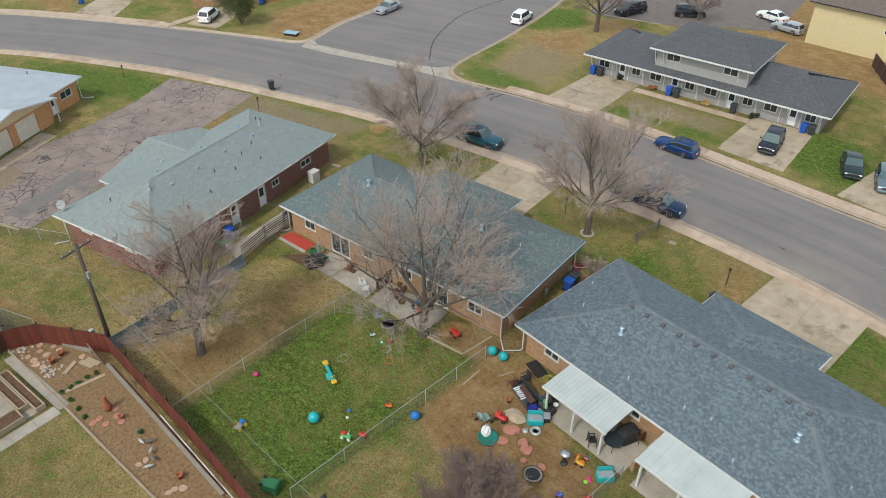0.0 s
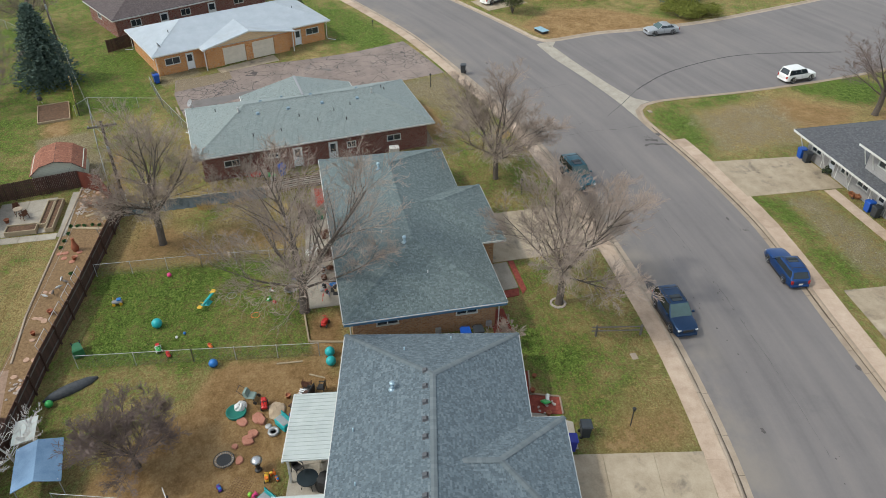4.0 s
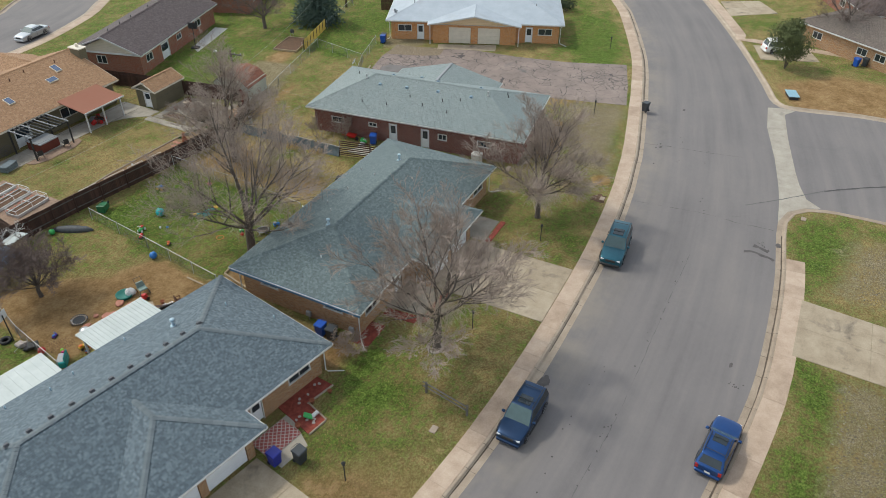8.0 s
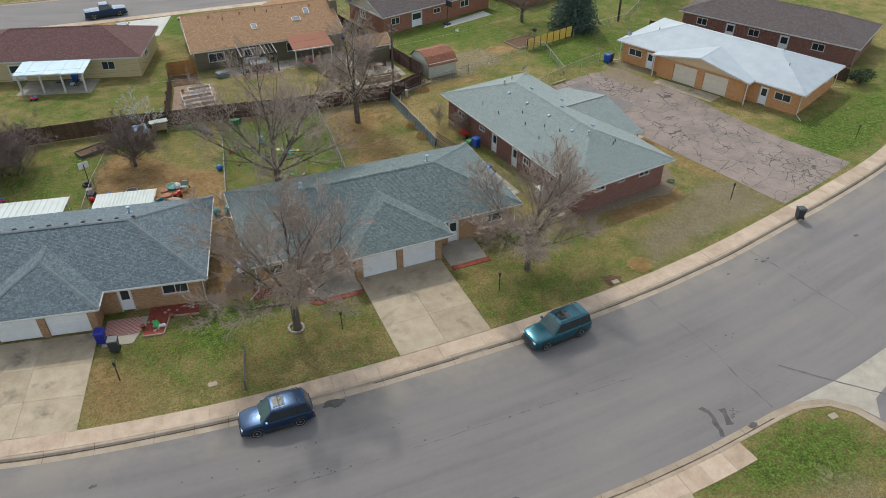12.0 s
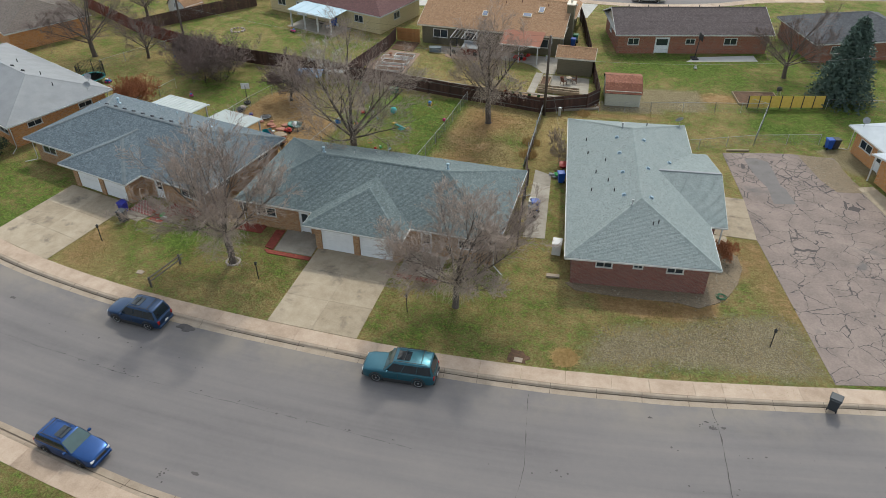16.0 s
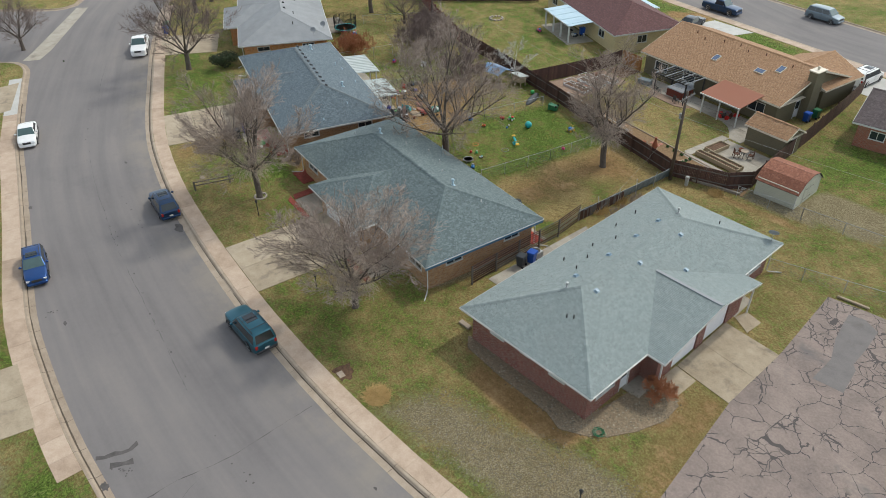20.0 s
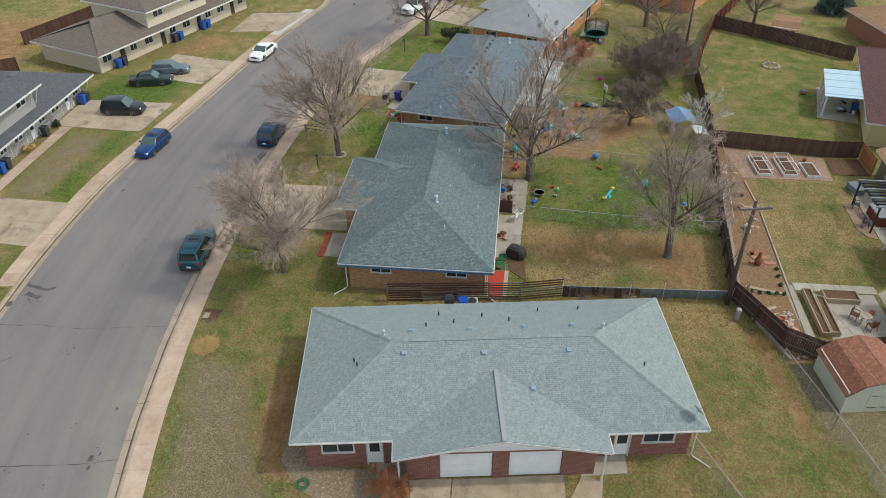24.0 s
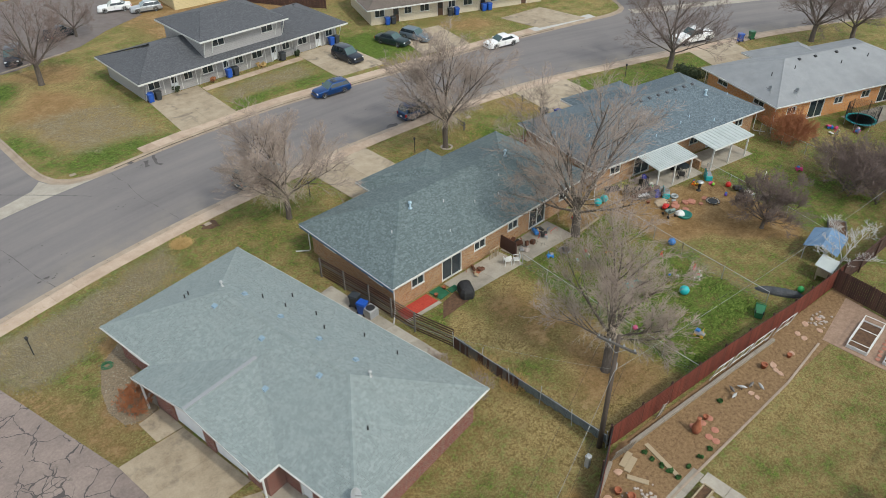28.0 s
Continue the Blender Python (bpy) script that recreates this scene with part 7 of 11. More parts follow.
            part("post", Mk().box(-0.05, 0.05, -0.05, 0.05, 0, 1.75, m), MAT["fence_grey"], root)
            for j in range(8):
                z = 0.1 + j * 0.21
                part("slat", Mk().box(-0.05, ln + 0.05, 0.055, 0.085, z + rnd.uniform(-0.02, 0.02), z + 0.1 + rnd.uniform(-0.02, 0.02), m), MAT["fence_dark" if rnd.random() < 0.75 else "fence_grey"], root)


slat_fence()


def tarp_fence():
    """A low wire fence hung with sagging sheeting."""
    root = thing("fence", Matrix(), "low wire fence with rotten pickets and creased blue-grey tarpaulin", "fence", kind="structure")
    a, b = Vector((-41.4, 28.0)), Vector((-40.9, 16.0))
    rnd = random.Random(8)
    for i in range(6):
        p = a.lerp(b, i / 5)
        part("post", Mk().tube([(p.x, p.y, 0), (p.x + rnd.uniform(-0.2, 0.2), p.y, 1.5)], 0.03, 6), MAT["metal"], root)
    c = a.lerp(b, 0.46)
    for i in range(34):
        p = a.lerp(c, (i + 0.5) / 34)
        part("picket", Mk().box(p.x - 0.012, p.x + 0.012, p.y - 0.075, p.y + 0.075, 0.02, rnd.uniform(0.82, 1.02)), MAT["fence_dark" if rnd.random() < 0.6 else "fence_grey"], root)
    part("top_wire", Mk().tube([(a.x, a.y, 1.02), (b.x, b.y, 1.02)], 0.02, 5), MAT["metal"], root)
    n, rows = 60, 5
    k = Mk()
    for i in range(n + 1):
        p = a.lerp(b, i / n)
        for j in range(rows):
            u = j / (rows - 1)
            k.v.append((p.x + 0.05 * math.sin(i * 1.7 + j) * u + 0.08 + 0.2 * u * u, p.y + 0.03 * math.sin(i * 0.9 + 2 * j), max(0.02, (0.95 + 0.05 * math.sin(i * 0.35) + 0.03 * math.sin(i * 2.1)) * (1 - u) + 0.03)))
    for i in range(n):
        for j in range(rows - 1):
            q = i * rows + j
            k.f.append((q, q + rows, q + rows + 1, q + 1))
    ob = part("tarpaulin", k, MAT["tarp"], root)
    so = ob.modifiers.new("thick", "SOLIDIFY")
    so.thickness = 0.02


tarp_fence()


def rail_fence():
    root = thing("rail_fence", Matrix(), "low weathered two-rail fence at the lawn's edge", "rail fence")
    a, b = Vector((-18.3, 50.1)), Vector((-17.8, 53.2))
    for u in (0.0, 1.0):
        p = a.lerp(b, u)
        part("post", Mk().box(p.x - 0.06, p.x + 0.06, p.y - 0.06, p.y + 0.06, 0, 0.95), MAT["fence_grey"], root)
    for z in (0.45, 0.78):
        part("rail", Mk().tube([(a.x - 0.1, a.y - 0.3, z), (b.x + 0.05, b.y + 0.1, z + 0.05)], 0.05, 6), MAT["fence_grey"], root)


rail_fence()

hose = thing("garden_hose", (-58.9, 42.6, 0.05), "green garden hose lying in loose coils on gravel", "hose")
part("coil", Mk().tube([((0.3 + 0.12 * math.sin(i * 0.7)) * math.cos(i * 0.42), (0.3 + 0.1 * math.cos(i * 0.5)) * math.sin(i * 0.42), 0.02 + 0.0008 * i) for i in range(70)], 0.022, 5), MAT["bingreen"], hose)

ub = thing("utility_box", (-46.35, 40.4, 0, 0, 0, 2), "pale grey cabinet standing against the brick wall", "utility box")
part("cabinet", Mk().soft(-0.35, 0.35, -0.45, 0.45, 0.0, 1.05, 0.02), MAT["white"], ub)
part("lid", Mk().soft(-0.38, 0.38, -0.48, 0.48, 1.05, 1.1, 0.015), MAT["white"], ub)
solid("splash_block", Mk().soft(-0.5, 0.5, -0.18, 0.18, 0.0, 0.16, 0.02), MAT["kerb"], "pale concrete block beside the gravel bed", "block", pose(-46.6, 43.6, 0.02, 0, 0, 8))
up = thing("cable_pedestal", (-42.7, 15.95, 0), "grey-green metal cable pedestal by the fence", "utility box")
part("stem", Mk().soft(-0.13, 0.13, -0.13, 0.13, 0.0, 0.75, 0.02), MAT["metal"], up)
part("cap", Mk().soft(-0.16, 0.16, -0.16, 0.16, 0.72, 0.95, 0.04), MAT["metal"], up)
cu = thing("cooling_unit", (-43.35, 34.4, 0.02, 0, 0, 4), "grey slatted outdoor cooling unit behind the fence", "cooling unit")
part("body", Mk().soft(-0.4, 0.4, -0.4, 0.4, 0.05, 0.75, 0.03), MAT["metal"], cu)
part("top_grille", Mk().lathe([(0.05, 0.77), (0.32, 0.77), (0.34, 0.75), (0.05, 0.75)], 16), MAT["trim"], cu)
for i in range(6):
    part("louvre", Mk().box(-0.41, 0.41, -0.42, -0.395, 0.14 + i * 0.1, 0.18 + i * 0.1).box(-0.41, 0.41, 0.395, 0.42, 0.14 + i * 0.1, 0.18 + i * 0.1), MAT["grey"], cu)


# ---------------------------------------------------------------- trees
def grow_tree(h, spread, seed, fork=0.22, limbs=7, r0=0.24, lean=0.0, dense=1.0, stems=1, tilts=(0.3, 1.1), splay=(0.4, 0.85), sprouts=0):
    """A bare tree: trunk and limbs in one mesh, the fine branching in another, and hanging shoots about the fork in a third. Local, base at the origin."""
    rnd = random.Random(seed)
    wood, twig, shoots = Mk(), Mk(), Mk()
    starts = []

    def limb(p, d, length, r, level, lift):
        n = {1: 7, 2: 5, 3: 4}.get(level, 2)
        pts, rad = [p.copy()], [r]
        q, dd = p.copy(), d.normalized()
        out = Vector((d.x, d.y, 0))
        w = {1: 0.09, 2: 0.12, 3: 0.14}.get(level, 0.16)
        for i in range(n):
            dd = (dd + Vector((rnd.uniform(-w, w), rnd.uniform(-w, w), rnd.uniform(-w, w) + lift)) + out * 0.01).normalized()
            q = q + dd * length / n
            pts.append(q.copy())
            rad.append(r * (1 - 0.86 * (i + 1) / n))
        if level <= 2:
            wood.tube(pts, rad, 6 if level == 1 else 5, cap=False)
        else:
            twig.tube(pts, [max(v, 0.0085) for v in rad], 3, cap=False)
        if level == 1:
            starts.append(pts)
        if level >= 5:
            return
        kids = max(2, round({1: 9, 2: 8, 3: 6, 4: 2}[level] * dense * rnd.uniform(0.85, 1.15)))
        for i in range(kids):
            u = (0.22, 0.18, 0.12, 0.1)[level - 1] + (0.97 - (0.22, 0.18, 0.12, 0.1)[level - 1]) * (i + rnd.random()) / kids
            j = min(int(u * n), n - 1)
            b = pts[j].lerp(pts[j + 1], u * n - j)
            along = (pts[j + 1] - pts[j]).normalized()
            side = Vector((rnd.gauss(0, 1), rnd.gauss(0, 1), rnd.gauss(0.25, 0.8)))
            side = (side - along * side.dot(along)).normalized()
            a = rnd.uniform(*splay)
            nd = along * math.cos(a) + side * math.sin(a)
            k = {1: 0.48, 2: 0.52, 3: 0.52, 4: 0.55}[level] * rnd.uniform(0.75, 1.2) * (1.2 - 0.5 * u)
            limb(b, nd, length * k, max(rad[j] * (0.55 if level < 3 else 0.5), 0.0085), level + 1, 0.035 if level < 3 else 0.015)

    for s in range(stems):
        wide = 0.3 if stems < 6 else spread * 0.42
        off = Vector((0, 0, 0)) if stems == 1 else Vector((rnd.uniform(-wide, wide), rnd.uniform(-wide, wide), 0))
        th = h * fork * rnd.uniform(0.95, 1.05)
        top = off + Vector((lean * th + rnd.uniform(-0.1, 0.1), rnd.uniform(-0.1, 0.1), th))
        if stems > 1:
            top += Vector((math.cos(6.28 * s / stems), math.sin(6.28 * s / stems), 0)) * th * 0.5
        mid = off.lerp(top, 0.5) + Vector((rnd.uniform(-0.06, 0.06), rnd.uniform(-0.06, 0.06), 0))
        wood.tube([off - Vector((0, 0, 0.1)), off + Vector((0, 0, 0.12)), mid, top], [r0 * 1.5, r0 * 1.1, r0 * 0.95, r0 * 0.8], 10, cap=False)
        for i in range(limbs):
            a = 2 * math.pi * (i * 0.382 + rnd.uniform(-0.06, 0.06)) + seed
            tilt = tilts[0] + (tilts[1] - tilts[0]) * (i / max(1, limbs - 1)) ** 0.6 + rnd.uniform(-0.08, 0.08)
            d = Vector((math.cos(a) * math.sin(tilt), math.sin(a) * math.sin(tilt), math.cos(tilt)))
            reach = 1 / math.hypot(math.sin(tilt) / spread, math.cos(tilt) / (h - th)) * rnd.uniform(0.78, 0.95)
            b = mid.lerp(top, 1.0 - 0.55 * i / limbs)
            limb(b, d, reach, r0 * (0.46 - 0.2 * i / limbs), 1, 0.035 if tilt > 0.6 else 0.01)
    # bring the crown to the wanted height and spread
    pts = np.array(twig.v)
    kz, kr = h / np.percentile(pts[:, 2], 99.5), spread / np.percentile(np.hypot(pts[:, 0], pts[:, 1]), 93)

    def fit(p):
        x, y, z = p
        f = 1 + (kr - 1) * min(1.0, max(z, 0) / (h * fork))
        return (x * f, y * f, z * kz)

    for k in (wood, twig):
        k.v = [fit(p) for p in k.v]
    for i in range(sprouts):
        line = rnd.choice(starts)
        u = rnd.uniform(0.2, 3.2)
        j = int(u)
        q = Vector(fit(line[j].lerp(line[j + 1], u - j)))
        a = rnd.uniform(0, 6.283)
        d = Vector((math.cos(a), math.sin(a), rnd.uniform(-0.1, 0.9))).normalized()
        L, pts = rnd.uniform(0.6, 1.7), [q]
        for _ in range(4):
            d = (d + Vector((0, 0, -0.42))).normalized()
            q = q + d * L / 4
            pts.append(q)
        shoots.tube(pts, [0.01, 0.009, 0.008, 0.006, 0.005], 3, cap=False)
        for _ in range(5):
            j = rnd.randrange(1, 4)
            e = (d + Vector((rnd.gauss(0, 0.5), rnd.gauss(0, 0.5), rnd.gauss(-0.2, 0.3)))).normalized()
            shoots.tube([pts[j], pts[j] + e * rnd.uniform(0.2, 0.55)], [0.006, 0.004], 3, cap=False)
    return wood, twig, shoots


def tree(x, y, label, wood_mat, twig_mat, turn=0, name="tree", **kw):
    root = thing(name, pose(x, y, 0, 0, 0, turn), label, "tree" if name == "tree" else name)
    wood, twig, shoots = grow_tree(**kw)
    part("trunk", wood, MAT[wood_mat], root, smooth=True)
    part("crown", twig, MAT[twig_mat], root)
    if shoots.v:
        part("sucker_growth", shoots, MAT["twig_pale"], root, "pale drooping shoots about the fork", kind="stuff")
    return root


tree(-25.1, 30.5, "large bare tree with spreading limbs behind the house", "bark", "twig", h=13.8, spread=6.8, seed=11, limbs=10, r0=0.32, fork=0.2, tilts=(0.1, 1.15), dense=0.9, sprouts=90)
tree(-35.8, 19.7, "bare grey-twigged tree in the back yard", "bark", "twig", h=12.0, spread=4.5, seed=5, limbs=9, r0=0.27, fork=0.3, tilts=(0.05, 1.05), dense=0.95, sprouts=200)
tree(-22.2, 48.8, "bare street tree with reddish twigs and a stone ring", "bark", "twig", h=11.4, spread=5.9, seed=23, limbs=10, r0=0.25, fork=0.27, tilts=(0.08, 1.0), dense=0.98, splay=(0.35, 0.75), sprouts=380)
tree(-40.4, 49.0, "bare upright street tree with reddish twigs", "bark", "twig", h=10.4, spread=5.5, seed=31, limbs=10, r0=0.22, fork=0.28, tilts=(0.08, 1.0), dense=0.98, splay=(0.35, 0.75), sprouts=380)
tree(-13.4, 20.4, "low bare dark-twigged tree over bare earth", "bark", "twig_dark", h=5.2, spread=2.9, seed=41, limbs=12, r0=0.14, fork=0.2, tilts=(0.15, 1.1), dense=0.95)
tree(-14.8, 13.7, "small white-barked bare tree by the fence", "twig_white", "twig_white", h=4.6, spread=2.4, seed=43, limbs=5, r0=0.09, fork=0.25, dense=0.6)
tree(10.8, 44.3, "large bare tree on the far lawn", "bark", "twig_dark", h=11.5, spread=6.0, seed=51, limbs=8, r0=0.3, fork=0.2, dense=0.85)
tree(-45.2, 93.2, "large bare tree by the corner lot", "bark", "twig_dark", h=11.5, spread=5.2, seed=53, limbs=8, r0=0.3, fork=0.25, dense=0.85)
base_tree = [o for o in bpy.data.objects if o.name.startswith("tree")][6]
for x, y, t, s in ((31.5, 36.3, 70, 1.0), (35.2, 32.7, 200, 0.9), (16.4, 15.3, 120, 0.95), (-66.5, -1.2, 40, 0.75), (-98, 70, 150, 0.9), (-90, -2, 260, 0.7), (30, 60, 30, 0.7), (-35.9, 106.6, 10, 0.55), (9.5, 13.9, 300, 0.55), (18.8, 0.6, 210, 0.7)):
    c = copy_thing(base_tree, pose(x, y, 0, 0, 0, t) @ Matrix.Diagonal((s, s, s, 1)))
tree(-1.6, 16.9, "wide tangle of bare dark shrubs", "bark", "twig_dark", name="shrub", h=4.4, spread=4.4, seed=61, limbs=6, r0=0.045, fork=0.08, stems=15, dense=0.6, tilts=(0.15, 0.9))
tree(2.5, 14.8, "wide tangle of bare dark shrubs by the fence", "bark", "twig_dark", name="shrub", h=3.9, spread=3.2, seed=62, limbs=6, r0=0.05, fork=0.08, stems=10, dense=0.68, tilts=(0.15, 0.9))
tree(2.9, 25.9, "rust-coloured bare shrub beside the house", "twig_red", "twig_red", name="shrub", h=3.0, spread=2.4, seed=63, limbs=6, r0=0.035, fork=0.1, stems=7, dense=0.75)
tree(-59.0, 37.9, "rust-coloured shrub against the house corner", "twig_red", "twig_red", name="shrub", h=1.9, spread=1.2, seed=64, limbs=5, r0=0.02, fork=0.15, stems=3, dense=0.7)
tree(-44.6, 26.5, "thin bare stems along the brick wall", "twig", "twig", name="shrub", h=2.6, spread=1.2, seed=65, limbs=4, r0=0.025, fork=0.3, stems=5, dense=0.5)
tree(-43.3, 23.6, "thin bare stems along the brick wall", "twig", "twig", name="shrub", h=2.4, spread=1.0, seed=66, limbs=4, r0=0.025, fork=0.3, stems=4, dense=0.5)
tree(-19.0, 43.6, "reddish bare shrub at the house corner", "twig", "twig", name="shrub", h=1.8, spread=1.3, seed=67, limbs=5, r0=0.02, fork=0.15, stems=3, dense=0.6)


def conifer(x, y, h, r, label, seed, mat="needle", tiers=22):
    """Whorls of drooping branches hung with needle tufts."""
    root = thing("conifer", pose(x, y, 0), label, "tree")
    rnd = random.Random(seed)
    part("trunk", Mk().tube([(0, 0, 0), (0, 0, h * 0.95)], [0.2, 0.03], 8), MAT["bark"], root)
    k = Mk()
    for i in range(tiers):
        u = i / tiers
        z, rr = 0.5 + (h - 0.6) * u, r * (1 - u) ** 0.8 + 0.15
        n = int(14 + 16 * (1 - u))
        for j in range(n):
            a = 2 * math.pi * (j + rnd.random()) / n
            L = rr * rnd.uniform(0.7, 1.08)
            d = Vector((math.cos(a), math.sin(a), 0))
            for s in range(9):
                v = (s + 1) / 9
                c = Vector((0, 0, z + rnd.uniform(-0.1, 0.1) - 0.35 * L * v * v)) + d * L * v
                for _ in range(4):
                    w = Vector((rnd.gauss(0, 1), rnd.gauss(0, 1), rnd.gauss(-0.3, 0.5))).normalized() * rnd.uniform(0.12, 0.26)
                    t = (d * 0.5 + Vector((rnd.gauss(0, 0.5), rnd.gauss(0, 0.5), rnd.gauss(0, 0.3)))).normalized() * rnd.uniform(0.18, 0.4)
                    k.add([c - w * 0.35, c + t, c + w * 0.35, c + w + t * 0.4], [(0, 1, 2), (2, 1, 3)])
    part("crown", k, MAT[mat], root)
    return root


conifer(-71.8, 3.8, 9.6, 4.0, "tall dark blue-green spruce behind the lawns", 3)
conifer(24.3, -11.6, 7.5, 2.8, "dark spruce beyond the fence", 5)
conifer(-87.2, 90.8, 8.5, 3.6, "dark spruce behind the clipped hedge", 7)


def leafy(x, y, r, h, label, mat, seed, n=900, name="shrub"):
    """A mound of small leaves with an uneven outline."""
    root = thing(name, pose(x, y, 0), label, "shrub")
    rnd = random.Random(seed)
    k, st = Mk(), Mk()
    blobs = [(rnd.uniform(-0.6, 0.6) * r, rnd.uniform(-0.6, 0.6) * r, rnd.uniform(0.35, 0.75) * h, rnd.uniform(0.35, 0.6) * r) for _ in range(7)]
    for bx, by, bz, br in blobs:
        st.tube([(0, 0, 0), (bx * 0.6, by * 0.6, bz * 0.6), (bx, by, bz)], [0.05, 0.03, 0.01], 5, cap=False)
    for _ in range(n):
        bx, by, bz, br = rnd.choice(blobs)
        d = Vector((rnd.gauss(0, 1), rnd.gauss(0, 1), rnd.gauss(0, 1))).normalized()
        c = Vector((bx, by, bz)) + Vector((d.x * br, d.y * br, d.z * min(br, h * 0.3))) * rnd.uniform(0.6, 1.1)
        c.z = max(c.z, 0.05)
        a = Vector((rnd.gauss(0, 1), rnd.gauss(0, 1), rnd.gauss(0, 1))).normalized() * rnd.uniform(0.05, 0.13)
        b = d.cross(a).normalized() * rnd.uniform(0.05, 0.1)
        k.add([c - a, c + b, c + a, c - b], [(0, 1, 2, 3)])
    part("stems", st, MAT["bark"], root)
    part("leaves", k, MAT[mat], root)
    return root


leafy(-85.2, 63.9, 2.9, 6.6, "dense olive-green juniper tree beside the street", "juniper", 9, 9000, "tree")
leafy(9.2, 40.6, 1.9, 1.9, "dark rounded evergreen shrub at the house corner", "evergreen", 1, 2400)
leafy(-79.0, 87.2, 2.6, 1.9, "spreading yellow-green juniper by the kerb", "shrub", 2, 3600)
leafy(-82.4, 89.0, 2.6, 2.0, "spreading yellow-green juniper by the spruce", "shrub", 3, 3600)
leafy(-79.2, 91.2, 2.5, 1.8, "spreading yellow-green juniper by the kerb", "shrub", 5, 3200)
leafy(-93, 33, 1.8, 1.6, "dark shrub beside the red-brick house", "evergreen", 4, 1500)
leafy(22.5, 56.5, 0.1, 0.1, "small dark weed tuft at the kerb", "evergreen", 6, 30)


# ---------------------------------------------------------------- cars
def car(m, paint_mat, kind, label, rails=False, plate=True):
    """A parked car, nose to +x, wheels on the ground at z=0."""
    root = thing("car", m, label, "car")
    spec = {  # length, half width, belt, roof, hood height, hood end, windscreen top, roof end, tail base, wheelbase, tyre
        "suv": (4.78, 0.92, 1.08, 1.8, 1.05, 0.95, 0.3, -2.12, -2.34, 2.79, 0.38), "midsuv": (4.4, 0.9, 1.0, 1.7, 0.98, 1.0, 0.3, -1.8, -2.12, 2.62, 0.36),
        "wagon": (4.4, 0.85, 0.92, 1.46, 0.88, 0.85, 0.15, -1.75, -2.1, 2.53, 0.31), "sedan": (4.7, 0.89, 0.93, 1.44, 0.9, 0.95, 0.25, -0.95, -1.65, 2.72, 0.32),
        "van": (5.0, 0.98, 1.1, 1.78, 1.0, 1.45, 0.75, -2.1, -2.4, 3.0, 0.34), "pickup": (5.6, 0.98, 1.15, 1.85, 1.12, 1.05, 0.45, -0.7, -0.85, 3.5, 0.4)}[kind]
    ln, w, belt, roof, hood, he, wt, re, tb, wb, tr = spec
    hx = ln / 2
    zb = tr * 0.62
    # body shell
    st = [(hx, 0.62, zb + 0.12, hood - 0.22), (hx - 0.08, 0.86, zb, hood - 0.12), (hx - 0.4, 0.97, zb, hood - 0.05), (he + 0.35, 1.0, zb, hood), (he - 0.1, 1.0, zb, belt - 0.02), (0, 1.0, zb, belt), (-0.6 * hx, 1.0, zb, belt + 0.02)]
    if kind == "sedan":
        st += [(-hx + 0.55, 0.98, zb, belt + 0.03), (-hx + 0.1, 0.9, zb + 0.05, belt - 0.02), (-hx, 0.7, zb + 0.15, belt - 0.14)]
    elif kind == "pickup":
        st += [(-hx + 0.5, 1.0, zb, belt), (-hx + 0.04, 0.98, zb + 0.08, belt), (-hx, 0.95, zb + 0.15, belt - 0.03)]
    else:
        st += [(-hx + 0.3, 0.97, zb, belt), (-hx + 0.08, 0.92, zb + 0.06, belt - 0.03), (-hx, 0.8, zb + 0.12, belt - 0.12)]
    rings = []
    for x, f, z0, z1 in st:
        a = w * f
        zm = z0 + (z1 - z0) * 0.55
        rings.append([(x, -a * 0.93, z0), (x, -a, z0 + 0.12), (x, -a, zm), (x, -a * 0.96, z1 - 0.07), (x, -a * 0.84, z1 - 0.015), (x, -a * 0.4, z1 + 0.025), (x, a * 0.4, z1 + 0.025), (x, a * 0.84, z1 - 0.015), (x, a * 0.96, z1 - 0.07), (x, a, zm), (x, a, z0 + 0.12), (x, a * 0.93, z0)])
    body = part("body", Mk().rings(rings), paint_mat, root, smooth=True)
    bv = body.modifiers.new("round", "BEVEL")
    bv.width, bv.segments, bv.limit_method, bv.angle_limit = 0.07, 3, "ANGLE", radians(12)
    # cabin
    a0, a1 = w * 0.95, w * 0.78
    zb2 = belt - 0.03
    cab = [[(he, -a0, zb2), (he, a0, zb2)], [(wt, -a1, roof - 0.03), (wt, a1, roof - 0.03)], [((wt + re) / 2, -a1 * 1.02, roof), ((wt + re) / 2, a1 * 1.02, roof)], [(re, -a1 * 0.98, roof - 0.05), (re, a1 * 0.98, roof - 0.05)], [(tb, -a0 * 0.97, zb2), (tb, a0 * 0.97, zb2)]]
    L, R = [c[0] for c in cab], [c[1] for c in cab]
    k = Mk().add(L + R, [(5, 6, 1, 0), (6, 7, 2, 1), (7, 8, 3, 2), (8, 9, 4, 3), (0, 1, 2, 3, 4), (9, 8, 7, 6, 5)])
    cb = part("cabin", k, paint_mat, root, smooth=True)
    bv = cb.modifiers.new("round", "BEVEL")
    bv.width, bv.segments = 0.09, 3

    def pane(name, q, inset=0.93, lift=0.012, mat="carglass"):
        P = [Vector(p) for p in q]
        c = sum(P, Vector()) / 4
        n = (P[1] - P[0]).cross(P[2] - P[0]).normalized()
        if n.dot(c - Vector((0, 0, 0.8))) < 0:
            n = -n
        P = [c + (p - c) * inset + n * lift for p in P]
        part(name, Mk().add(P + [p - n * 0.02 for p in P], [(0, 1, 2, 3), (7, 6, 5, 4), (0, 4, 5, 1), (1, 5, 6, 2), (2, 6, 7, 3), (3, 7, 4, 0)]), MAT[mat], root)

